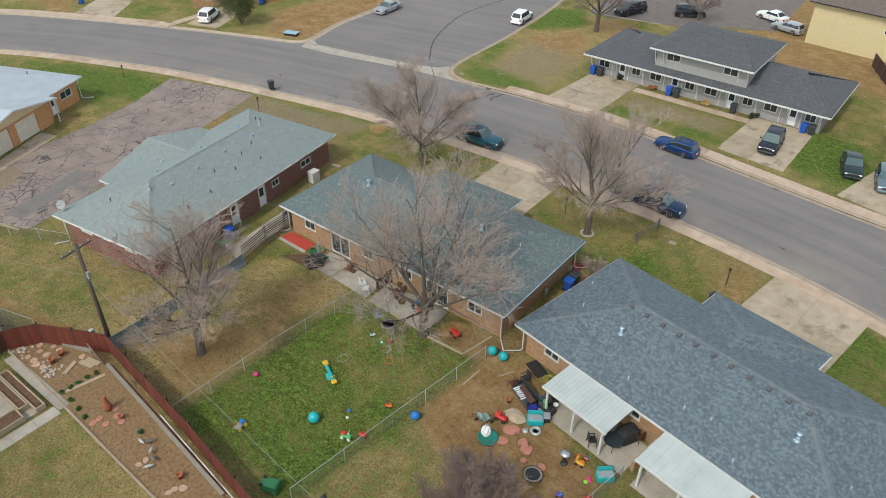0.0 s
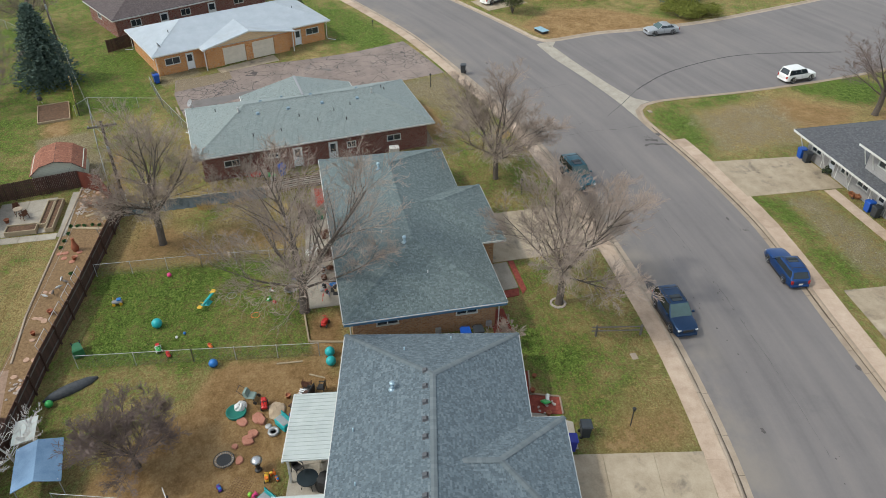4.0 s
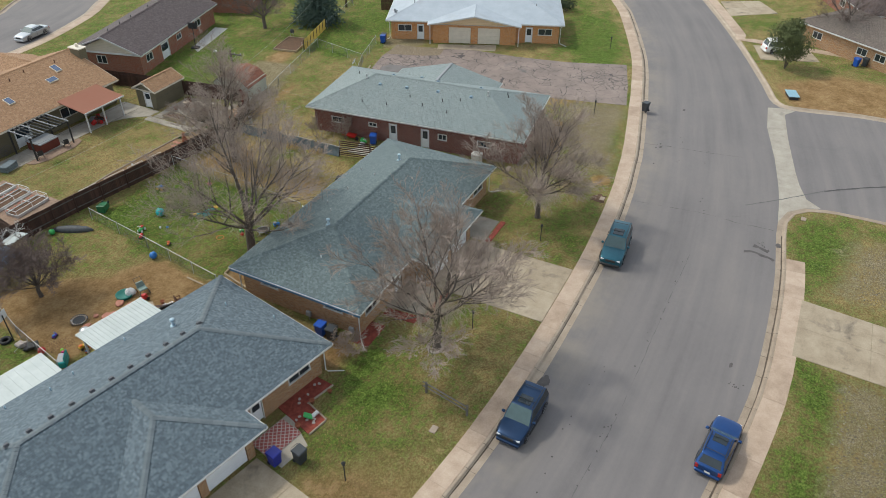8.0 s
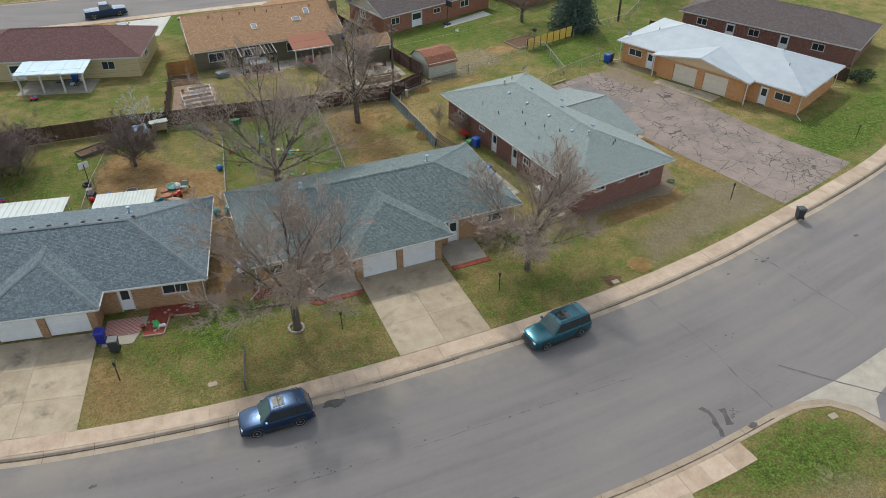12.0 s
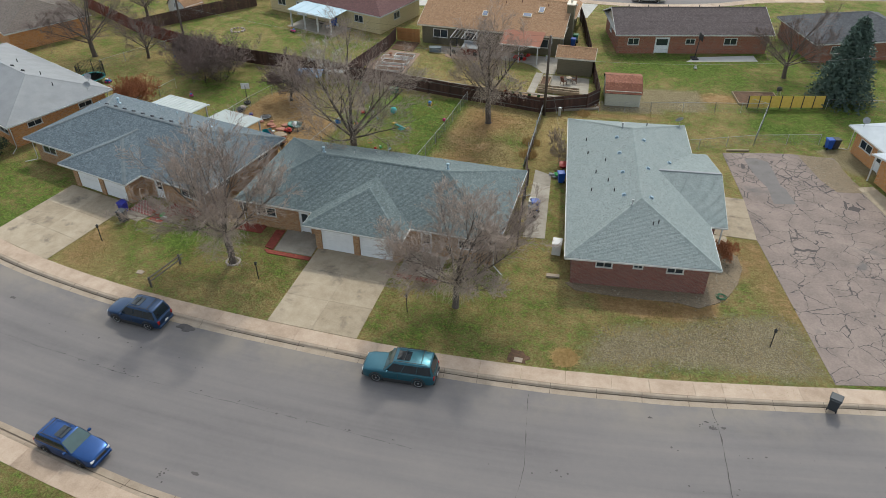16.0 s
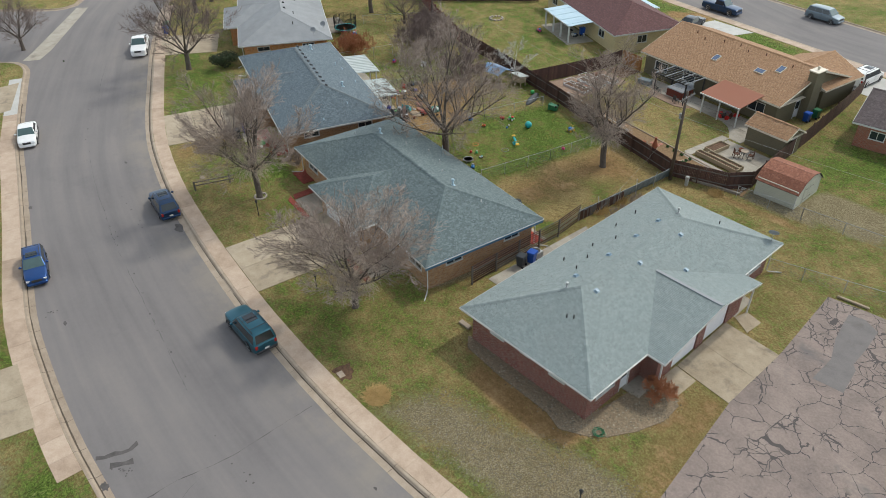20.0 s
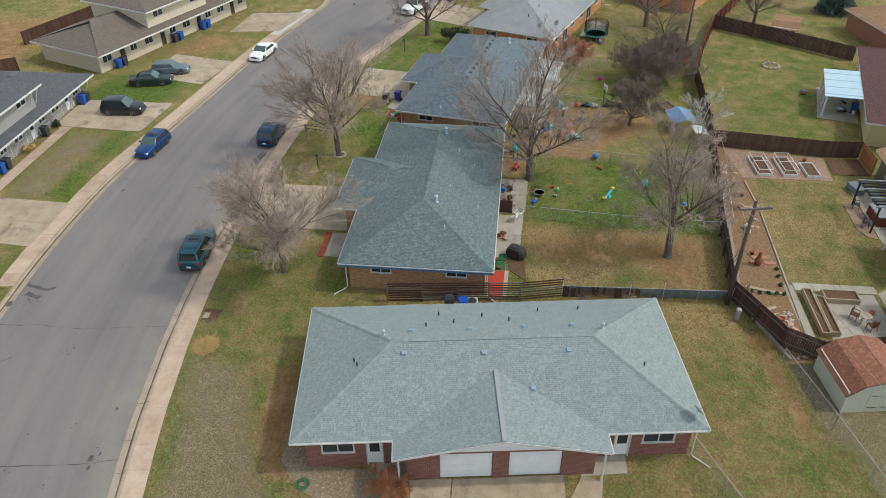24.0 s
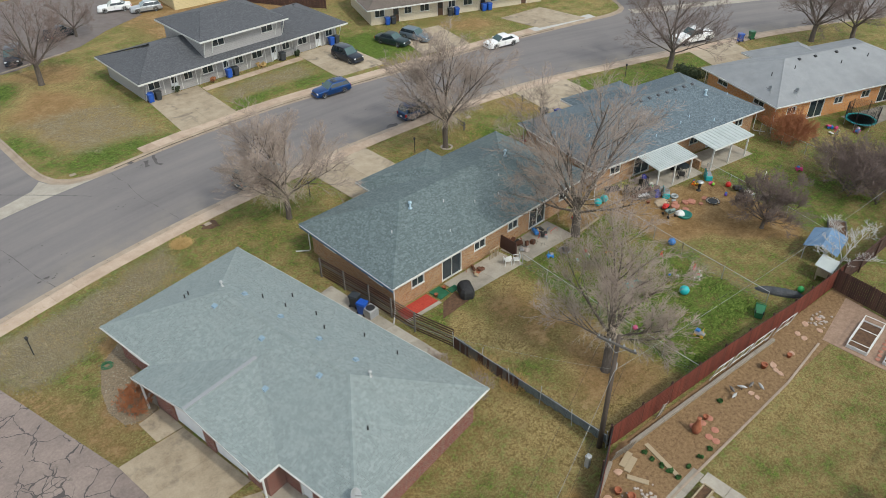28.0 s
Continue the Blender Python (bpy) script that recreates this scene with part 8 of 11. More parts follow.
    pane("windscreen", [L[0], R[0], R[1], L[1]], 0.94, mat="windscreen")
    pane("rear_window", [L[4], R[4], R[3], L[3]], 0.8)
    for S in (L, R):
        b0, b1, t0, t1 = Vector(S[0]), Vector(S[4]), Vector(S[1]), Vector(S[3])
        n = 2 if kind in ("sedan", "pickup") else 3
        for i in range(n):
            u0, u1 = i / n, (i + 1) / n
            lo0, lo1, hi0, hi1 = b0.lerp(b1, 0.06 + 0.9 * u0), b0.lerp(b1, 0.06 + 0.9 * u1), t0.lerp(t1, u0), t0.lerp(t1, u1)
            lo0.z = lo1.z = belt + 0.03
            hi0.z = hi1.z = roof - 0.08
            pane("side_window", [lo0, lo1, hi1, hi0], 0.97)
    # wheels
    for sx in (1, -1):
        for sy in (1, -1):
            wm = Matrix.Translation((sx * wb / 2 + 0.03, sy * (w - 0.11), tr)) @ Matrix.Rotation(radians(90), 4, "X")
            t = part("wheel", Mk().lathe([(tr * 0.62, -0.11), (tr * 0.93, -0.115), (tr, -0.08), (tr, 0.08), (tr * 0.93, 0.115), (tr * 0.62, 0.11)], 20, wm), MAT["rubber"], root, smooth=True)
            o = -sy
            rm = wm @ Matrix.Diagonal((1, 1, o, 1))
            # added black disc, stands in for the shade between the spokes
            part("brake_disc", Mk().lathe([(0.01, 0.06), (tr * 0.6, 0.062)], 16, rm), MAT["trim"], t)
            hub = Mk().rings([[(q * math.cos(6.283 * i / 20), q * math.sin(6.283 * i / 20), z) for i in range(20)] for q, z in ((tr * 0.56, 0.09), (tr * 0.63, 0.112), (tr * 0.7, 0.121))], rm, cap=False)
            for i in range(5):
                c5, s5 = math.cos(6.283 * i / 5 + 0.3), math.sin(6.283 * i / 5 + 0.3)
                hub.add([(c5 * u - s5 * v, s5 * u + c5 * v, z) for u, v, z in ((0.0, -0.07, 0.112), (tr * 0.58, -0.05, 0.1), (tr * 0.58, 0.05, 0.1), (0.0, 0.07, 0.112), (0.0, -0.07, 0.085), (tr * 0.58, -0.05, 0.08), (tr * 0.58, 0.05, 0.08), (0.0, 0.07, 0.085))], [(0, 1, 2, 3), (0, 4, 5, 1), (2, 6, 7, 3)], rm)
            part("rim", hub, MAT["rim"], t)
            arch = [(sx * wb / 2 + 0.03 + (tr + 0.07) * math.cos(a), sy * (w + 0.004), tr + (tr + 0.07) * math.sin(a)) for a in [math.pi * i / 10 for i in range(11)]]
            part("wheel_arch", Mk().tube(arch, 0.035, 5), MAT["trim"], root)
    # lamps, bumpers, mirrors, plates
    for sy in (1, -1):
        part("headlight", Mk().soft(hx - 0.22, hx - 0.02, sy * w * 0.62 - 0.19, sy * w * 0.62 + 0.19, hood - 0.33, hood - 0.17, 0.03), MAT["lamp"], root)
        part("tail_light", Mk().soft(-hx - 0.005, -hx + 0.16, sy * w * 0.76 - 0.1, sy * w * 0.76 + 0.1, belt - 0.38, belt - 0.1, 0.02), MAT["taillamp"], root)
        part("wing_mirror", Mk().soft(he - 0.4, he - 0.24, sy * (w + 0.1) - 0.1, sy * (w + 0.1) + 0.1, belt + 0.02, belt + 0.17, 0.03), paint_mat, root)
        part("door_seam", Mk().box(-0.02, 0.0, sy * (w + 0.002) - 0.004, sy * (w + 0.002) + 0.004, zb + 0.15, belt - 0.05), MAT["trim"], root)
        part("sill", Mk().soft(-wb / 2 + tr + 0.1, wb / 2 - tr - 0.05, sy * (w - 0.02) - 0.04, sy * (w - 0.02) + 0.04, zb - 0.04, zb + (0.24 if kind in ("suv", "midsuv") else 0.1), 0.012), MAT["trim"], root)
        if rails:
            part("roof_rail", Mk().tube([(wt - 0.1, sy * a1 * 0.88, roof - 0.02), (wt - 0.2, sy * a1 * 0.88, roof + 0.06), (re + 0.3, sy * a1 * 0.88, roof + 0.06), (re + 0.2, sy * a1 * 0.88, roof - 0.02)], 0.022, 6), MAT["trim"], root)
    if rails:
        for x in ((wt + re) / 2 + 0.5, (wt + re) / 2 - 0.6):
            part("roof_bar", Mk().tube([(x, -a1 * 0.88, roof + 0.06), (x, a1 * 0.88, roof + 0.06)], 0.02, 6), MAT["trim"], root)
        part("sunroof", Mk().box((wt + re) / 2 + 0.15, wt - 0.2, -0.4, 0.4, roof - 0.005, roof + 0.012), MAT["carglass"], root)
    part("front_bumper", Mk().soft(hx - 0.15, hx + 0.06, -w * 0.82, w * 0.82, zb + 0.02, zb + 0.26, 0.05), paint_mat if kind != "suv" else MAT["trim"], root)
    part("rear_bumper", Mk().soft(-hx - 0.06, -hx + 0.15, -w * 0.86, w * 0.86, zb + 0.04, zb + 0.26, 0.05), paint_mat if kind != "suv" else MAT["trim"], root)
    part("grille", Mk().soft(hx - 0.06, hx + 0.025, -w * 0.42, w * 0.42, hood - 0.38, hood - 0.18, 0.02), MAT["trim"], root)
    if plate:
        part("number_plate", Mk().box(-hx - 0.075, -hx - 0.062, -0.16, 0.16, zb + 0.3, zb + 0.45), MAT["whiteplastic"], root)
    if kind == "pickup":
        part("bed_floor", Mk().box(-hx + 0.15, tb - 0.15, -w * 0.78, w * 0.78, belt - 0.01, belt + 0.008), MAT["trim"], root)
    return root


Z = ROAD_Z
car(pose(-37.6, 107.6, 0.02, 0, 0, 30), CARS["black"], "midsuv", "black sport utility car behind a bare sapling")
car(pose(-51.4, 122.9, 0.02, 0, 0, 200), CARS["pewter"], "midsuv", "silver-grey sport utility car beyond the refuse containers")
car(pose(-38.75, 56.35, Z, 0, 0, 5), CARS["teal"], "suv", "teal four-by-four with roof rails parked at the kerb", True)
car(pose(-19.1, 56.35, Z, 0, 0, -2), CARS["navy"], "midsuv", "dark navy sport utility car parked at the kerb", True)
car(pose(-22.3, 67.4, Z, 0, 0, 173.5), CARS["blue"], "wagon", "bright blue estate car parked across the street", True)
car(pose(2.3, 63.9, Z, 0, 0, 169), CARS["white"], "sedan", "white saloon car with a dark sunroof parked at the kerb")
car(pose(-15.0, 73.9, 0.035, 0, 0, -86), CARS["black"], "midsuv", "dark crossover car on a concrete driveway")
car(pose(-7.4, 74.2, 0.0, 0, 0, -75), CARS["dkgreen"], "sedan", "dark green saloon car on the lawn's edge")
car(pose(-4.2, 73.2, 0.035, 0, 0, -78), CARS["pewter"], "wagon", "grey-blue estate car on a driveway")
car(pose(-55.8, 90.6, Z, 0, 0, 98), CARS["white"], "midsuv", "small white sport utility car at the side street kerb")
car(pose(-73.7, 81.7, Z, 0, 0, -87), CARS["silver"], "sedan", "silver saloon car parked on the side street")
car(pose(21.0, 47.3, Z, 0, 0, 160), CARS["white"], "pickup", "white pickup truck parked on the far street")
car(pose(-49.4, -26.4, Z, 0, 0, 9), CARS["silver"], "sedan", "pale silver saloon car on the back street")
car(pose(-39.0, -19.2, 0.035, 0, 0, -88), CARS["white"], "van", "white van with a roof rack beside the garage", True)
car(pose(-12.7, -26.75, Z, 0, 0, 185), CARS["navy"], "pickup", "dark blue pickup truck on the back street")
car(pose(-23.4, -35.4, Z, 0, 0, 182), CARS["pewter"], "van", "grey-blue minivan across the back street")
car(pose(-14.6, -17.9, 0.04, 0, 0, -82), CARS["black"], "sedan", "black saloon car beside the maroon-roofed house")
car(pose(-44.9, 103.2, 0.02, 0, 0, 248), CARS["black"], "van", "black minivan in the back parking lot")
car(pose(-27.5, 113.5, 0.02, 0, 0, 160), CARS["white"], "sedan", "white saloon car in the back parking lot")
car(pose(-24.3, 110.0, 0.02, 0, 0, 165), CARS["silver"], "wagon", "silver estate car in the back parking lot")
car(pose(-90.8, 62.6, 0.04, 0, 0, 120), CARS["white"], "midsuv", "white four-by-four on a far driveway")
car(pose(-114.5, 32.6, Z, 0, 0, 37), CARS["silver"], "wagon", "silver car parked at the far kerb")


# ---------------------------------------------------------------- bins, posts, poles
def wheelie_bin(m, mat, label, lid=None, open_lid=False):
    root = thing("wheelie_bin", m, label, "bin")
    part("body", Mk().rings([[(-0.24, -0.26, 0.06), (0.24, -0.26, 0.06), (0.24, 0.26, 0.06), (-0.24, 0.26, 0.06)], [(-0.3, -0.32, 0.98), (0.3, -0.32, 0.98), (0.3, 0.32, 0.98), (-0.3, 0.32, 0.98)]]), mat, root)
    part("rim", Mk().soft(-0.33, 0.33, -0.35, 0.35, 0.94, 1.0, 0.015), mat, root)
    part("lid", Mk().rings([[(-0.34, -0.36, 1.002), (0.36, -0.36, 1.002), (0.36, 0.36, 1.002), (-0.34, 0.36, 1.002)], [(-0.3, -0.33, 1.08), (0.3, -0.31, 1.06), (0.3, 0.31, 1.06), (-0.3, 0.33, 1.08)]]), lid or mat, root)
    part("handle", Mk().tube([(-0.38, -0.28, 1.0), (-0.42, -0.2, 1.03), (-0.42, 0.2, 1.03), (-0.38, 0.28, 1.0)], 0.018, 6), mat, root)
    for s in (-1, 1):
        part("wheel", Mk().tube([(-0.26, s * 0.22, 0.12), (-0.26, s * 0.3, 0.12)], 0.12, 12), MAT["rubber"], root)
    return root


BL, DB, BK, GN = MAT["binblue"], MAT["bindkblue"], MAT["binblack"], MAT["bingreen"]
for x, y, t, mt, lb in ((-65.3, 51.8, 250, BK, "dark wheelie bin standing on the pavement"), (-9.5, 45.0, 80, DB, "deep blue wheelie bin beside a garage"), (-10.3, 46.2, 80, BK, "dark grey wheelie bin on the lawn's edge"),
                        (-19.6, 41.1, 0, BL, "blue wheelie bin against the brick wall"), (-19.6, 42.0, 0, BK, "black wheelie bin against the brick wall"), (-45.0, 29.6, 20, BL, "blue wheelie bin behind the slat fence"),
                        (-43.6, 35.0, 20, BL, "blue wheelie bin behind the slat fence"), (-43.5, 36.0, 20, BK, "black wheelie bin behind the slat fence"), (-69.3, 16.0, 200, BL, "blue wheelie bin at the lot's edge"), (-69.9, 15.8, 200, BK, "black wheelie bin at the lot's edge"),
                        (-38.2, 79.35, 270, BL, "blue wheelie bin before the grey fourplex"), (-37.3, 79.35, 270, BK, "black wheelie bin before the grey fourplex"), (-28.4, 79.35, 270, BL, "blue wheelie bin before the grey fourplex"), (-27.5, 79.35, 270, BK, "black wheelie bin before the grey fourplex"),
                        (-20.9, 79.35, 270, BK, "black wheelie bin before the grey fourplex"), (-13.4, 79.35, 270, BL, "blue wheelie bin at the fourplex corner"), (-12.6, 79.35, 270, BK, "black wheelie bin at the fourplex corner"),
                        (-3.23, 80.12, 250, BL, "blue wheelie bin before the beige fourplex"), (-2.43, 79.81, 250, BK, "black wheelie bin before the beige fourplex"), (6.47, 76.34, 250, BL, "blue wheelie bin before the beige fourplex"), (5.57, 76.69, 250, BK, "black wheelie bin before the beige fourplex"),
                        (10.47, 74.78, 250, BL, "blue wheelie bin before the beige fourplex"), (11.27, 74.47, 250, BL, "blue wheelie bin before the beige fourplex"), (-90.2, 71.6, 60, BL, "blue wheelie bin against the brown-brick house"), (-90.8, 72.6, 60, BK, "black wheelie bin against the brown-brick house"), (-8.4, -3.2, 340, BL, "blue wheelie bin under the patio cover"), (-41.2, -4.5, 0, BL, "blue wheelie bin beside the chimney"),
                        (-41.3, -6.0, 0, GN, "green wheelie bin beside the chimney"), (24.9, 42.7, 60, BL, "blue wheelie bin by the far driveway"), (26.7, 42.1, 60, GN, "green wheelie bin by the far driveway"), (-111.4, 54.9, 30, BL, "blue wheelie bin before the far house")):
    wheelie_bin(pose(x, y, 0.03, 0, 0, t), mt, lb)


def yard_lamp(x, y):
    root = thing("yard_lamp", (x, y, 0), "thin black post lamp standing in the lawn", "lamp", "front lawn post lamps")
    part("post", Mk().tube([(0, 0, 0), (0, 0, 1.35)], 0.035, 8), MAT["trim"], root)
    part("lantern", Mk().lathe([(0.05, 1.35), (0.09, 1.38), (0.1, 1.55), (0.13, 1.57), (0.02, 1.68)], 8), MAT["trim"], root)


for x, y in ((-25.1, 50.1), (-37.2, 50.5), (-10.4, 49.2), (-62.0, 47.1), (-81.5, 43.0), (4.7, 46.4), (-104.5, 33.0)):
    yard_lamp(x, y)


def wire(a, b, sag, r=0.012, mat="wire", name="overhead_cable", label="thin sagging overhead cable"):
    a, b = Vector(a), Vector(b)
    pts = [a.lerp(b, i / 24) - Vector((0, 0, sag * 4 * (i / 24) * (1 - i / 24))) for i in range(25)]
    return solid(name, Mk().tube(pts, r, 4), MAT[mat], label, "cable")


def utility_pole(x, y, h, turn, label, arm=2.2, lean=0.0):
    root = thing("utility_pole", (x, y, 0, 0, lean, turn), label, "utility pole")
    part("pole", Mk().tube([(0, 0, -0.2), (0, 0, h)], [0.16, 0.11], 10), MAT["pole_wood"], root, smooth=True)
    part("crossarm", Mk().box(-arm / 2, arm / 2, 0.1, 0.2, h - 0.55, h - 0.43), MAT["fence_grey"], root)
    for s in (-0.9, -0.35, 0.35, 0.9):
        part("insulator", Mk().lathe([(0.02, 0), (0.05, 0.04), (0.03, 0.08), (0.05, 0.12), (0.02, 0.15)], 8, Matrix.Translation((s * arm / 2, 0.15, h - 0.43))), MAT["grey"], root)
    for s in (-1, 1):
        part("brace", Mk().tube([(s * 0.6, 0.16, h - 0.5), (0, 0.12, h - 1.1)], 0.015, 5), MAT["metal"], root)
    part("cable_box", Mk().soft(-0.1, 0.1, -0.32, -0.14, h - 2.6, h - 2.1, 0.02), MAT["grey"], root)
    return root


utility_pole(-41.1, 16.3, 8.7, 100, "dark wooden utility pole with a crossarm in the yard corner")
utility_pole(5.0, 12.1, 8.8, 100, "wooden utility pole with a crossarm beyond the shrubs")
utility_pole(-79.2, 3.7, 9.0, 100, "tall wooden utility pole behind the lawns")
for o in (-0.9, 0.9):
    wire((-41.1 + 0.2 * o, 16.3 + o, 8.35), (5.0, 12.1 + o, 8.4), 1.2, 0.006)
    wire((-41.1 + 0.2 * o, 16.3 + o, 8.35), (-79.2, 3.7 + o, 8.6), 1.2, 0.006)
wire((-41.1, 16.2, 6.3), (5.0, 12.1, 6.4), 1.0, 0.01, "whitewire", label="pale sagging telephone cable over the yards")
wire((-41.1, 16.2, 6.3), (-79.2, 3.7, 6.4), 1.0, 0.01, "whitewire", label="pale sagging telephone cable over the lawns")
wire((-41.1, 16.3, 6.3), (-45.0, 30.0, 3.5), 0.4, 0.006, "whitewire", label="pale service cable dropping to a house")

for x, y, t in ((-47.4, 115.2, 12), (-45.3, 115.6, 20), (-43.4, 116.8, 30)):
    dm = thing("dumpster", pose(x, y, 0.02, 0, 0, t), "blue steel refuse container with black lids beside the lot", "dumpster", "refuse containers")
    part("body", Mk().rings([[(-0.85, -0.45, 0.12), (0.85, -0.45, 0.12), (0.85, 0.45, 0.12), (-0.85, 0.45, 0.12)], [(-0.92, -0.6, 1.15), (0.92, -0.6, 1.15), (0.92, 0.6, 1.4), (-0.92, 0.6, 1.4)]]), MAT["binblue"], dm)
    for sx in (-1, 1):
        part("lid", Mk().slab([(sx * 0.47 - 0.45, -0.64, 1.16), (sx * 0.47 + 0.45, -0.64, 1.16), (sx * 0.47 + 0.45, 0.62, 1.42), (sx * 0.47 - 0.45, 0.62, 1.42)], 0.05), MAT["trim"], dm)
        part("lift_pocket", Mk().box(sx * 0.9 - 0.08, sx * 0.9 + 0.08, -0.5, 0.5, 0.55, 0.72), MAT["binblue"], dm)
    part("notice", Mk().box(-0.25, 0.2, -0.575, -0.56, 0.5, 0.85), MAT["whiteplastic"], dm)
for x, y in ((-51.4, 115.3), (-50.0, 115.2)):
    wheelie_bin(pose(x, y, 0.02, 0, 0, 250), BL, "blue wheelie bin beside the refuse containers")
solid("lot_kerb", Mk().soft(0, 10.4, -0.09, 0.09, -0.05, 0.12, 0.015), MAT["kerb"], "low pale kerb between lawn and parking pavement", "kerb", pose(-49.6, 99.75, 0, 0, 0, 9.5), kind="structure")


# ---------------------------------------------------------------- marks on the street
def ribbon(name, pts, width, z, mat, label, cat, jag=0.0, seed=1):
    """A thin uneven band lying on a surface."""
    line = smooth_line(pts, 0.5)
    rnd = random.Random(seed)
    a = offset(line, width / 2)
    b = offset(line, -width / 2)
    k = Mk()
    n = len(line)
    k.v = [(p.x + rnd.uniform(-jag, jag), p.y + rnd.uniform(-jag, jag), z) for p in a] + [(p.x + rnd.uniform(-jag, jag), p.y + rnd.uniform(-jag, jag), z) for p in b]
    k.f = [(n + i, n + i + 1, i + 1, i) for i in range(n - 1)]
    return solid(name, k, MAT[mat], label, cat, kind="structure")


def blotch(x, y, r, z, mat, label, seed=1, squash=0.5, turn=0.0, name="stain"):
    rnd = random.Random(seed)
    poly = []
    for i in range(18):
        a = 2 * math.pi * i / 18
        q = r * rnd.uniform(0.55, 1.0)
        u, v = q * math.cos(a), q * squash * math.sin(a)
        poly.append((x + u * math.cos(turn) - v * math.sin(turn), y + u * math.sin(turn) + v * math.cos(turn)))
    return flat(name, poly, z, MAT[mat], label, "stain")


RZ = ROAD_Z + 0.006
ribbon("skid_mark", [(-51.0, 64.6), (-53.6, 67.4), (-56.8, 70.6)], 0.1, RZ + 0.012, "faintmark", "faint start of a curved skid mark", "skid mark", 0.03)
ribbon("skid_mark", [(-56.8, 70.6), (-60.5, 76.0), (-63.2, 83), (-64.2, 90), (-62.6, 101.8)], 0.2, RZ + 0.008, "tyremark", "long curved black skid mark on the side street", "skid mark", 0.05)
ribbon("skid_mark", [(-43.75, 65.6), (-44.05, 66.1), (-43.85, 67.0), (-43.6, 67.95)], 0.3, RZ, "oilstain", "short dark skid mark near the kerb", "skid mark", 0.07)
ribbon("skid_mark", [(-44.95, 66.1), (-44.85, 66.7), (-44.6, 67.4)], 0.38, RZ, "oilstain", "short dark skid mark near the kerb", "skid mark", 0.1)
blotch(-22.75, 56.35, 0.85, RZ, "oilstain", "dark oil stain behind the parked car", 2)
blotch(-45.85, 68.0, 0.42, RZ + 0.012, "oilstain", "dark wet stain in the gutter", 3, 0.7)
for i, (x, y, r) in enumerate(((-58.9, 55.1, 0.22), (-58.3, 55.3, 0.3), (-57.9, 54.9, 0.18), (-54.6, 55.5, 0.2), (-8.5, 57.0, 0.3), (-30.0, 66.9, 0.3), (-12.0, 66.2, 0.4), (-68, 55.5, 0.35))):
    blotch(x, y, r, RZ, "oilstain", "small dark stain on the asphalt", 10 + i)
for i, (pts, mt) in enumerate(((((-47.1, 55.7), (-47.15, 56.3), (-47.4, 58.0), (-47.7, 59.8), (-47.9, 61.5), (-47.85, 63.5), (-47.75, 64.5), (-47.95, 65.9), (-48.0, 67.3)), "oilstain"), (((-58.2, 53.7), (-58.4, 54.4), (-58.8, 56.1), (-59.3, 60), (-59.9, 63)), "oilstain"),
                               (((-41.3, 61.8), (-33.3, 61.6), (-25, 61.5), (-20.2, 61.3), (-16.4, 60.9), (-13.1, 60.7), (-6, 59.8)), "faintmark"), (((-50.3, 66.2), (-49.0, 64.6), (-48.3, 63.2)), "faintmark"), (((5, 56.5), (12, 54.6), (19, 52.2)), "faintmark"))):
    ribbon("crack", pts, 0.015, RZ, mt, "thin wandering crack in the asphalt", "crack", 0.045, i)
drips = Mk()
rnd8 = random.Random(88)
for (x0, y0), (x1, y1), n in (((-58.8, 54.8), (-57.6, 55.3), 10), ((-45.6, 66.4), (-44.6, 67.6), 16), ((-26, 59.5), (-12, 58.5), 10), ((-66, 56), (-56, 57.5), 8), ((-28.5, 67.3), (-27.9, 67.6), 8), ((-60, 59.5), (-45, 62), 10), ((-6, 60), (10, 56.5), 10), ((-40.6, 61.7), (-14, 60.9), 26)):
    for i in range(n):
        u = rnd8.random()
        cx, cy, r = x0 + (x1 - x0) * u + rnd8.gauss(0, 0.12), y0 + (y1 - y0) * u + rnd8.gauss(0, 0.15), rnd8.uniform(0.03, 0.09)
        drips.add([(cx + r * rnd8.uniform(0.6, 1.2) * math.cos(a), cy + r * rnd8.uniform(0.5, 1.0) * math.sin(a), RZ) for a in [6.283 * j / 7 for j in range(7)]], [tuple(range(7))])
solid("oil_drips", drips, MAT["oilstain"], "trails of small dark drips on the asphalt", "stain", kind="stuff")
for x, y in ((-45.85, 53.05), (-15.9, 51.9), (-50.8, 69.4)):
    flat("utility_cover", [(x - 0.28, y - 0.2), (x + 0.28, y - 0.2), (x + 0.28, y + 0.2), (x - 0.28, y + 0.2)], 0.05, MAT["kerb"], "small concrete utility cover in the lawn", "utility cover", 0.1)

blotch(-45.7, 52.8, 1.05, 0.02, "bedsoil", "bare dark soil round the utility cover", 31, 0.8)

# ---------------------------------------------------------------- planting beds and paths
flat("mulch_bed", [(-24.4, 46.4), (-23.6, 46.2), (-23.4, 43.8), (-24.2, 43.7)], 0.05, MAT["mulch"], "red mulch bed edged with stones", "bed", 0.1)
flat("mulch_bed", [(-27.8, 46.95), (-24.2, 46.95), (-23.7, 46.5), (-27.8, 46.5)], 0.05, MAT["mulch"], "red mulch bed along the patio", "bed", 0.1)
flat("mulch_bed", [(-38.3, 46.95), (-35.0, 46.95), (-35.0, 46.5), (-38.3, 46.5)], 0.05, MAT["mulch"], "red mulch bed along the patio", "bed", 0.1)
flat("mulch_bed", [(-22.4, 44.6), (-20.0, 44.6), (-20.0, 43.3), (-22.4, 43.3)], 0.05, MAT["mulch"], "red mulch bed under the eaves", "bed", 0.1)
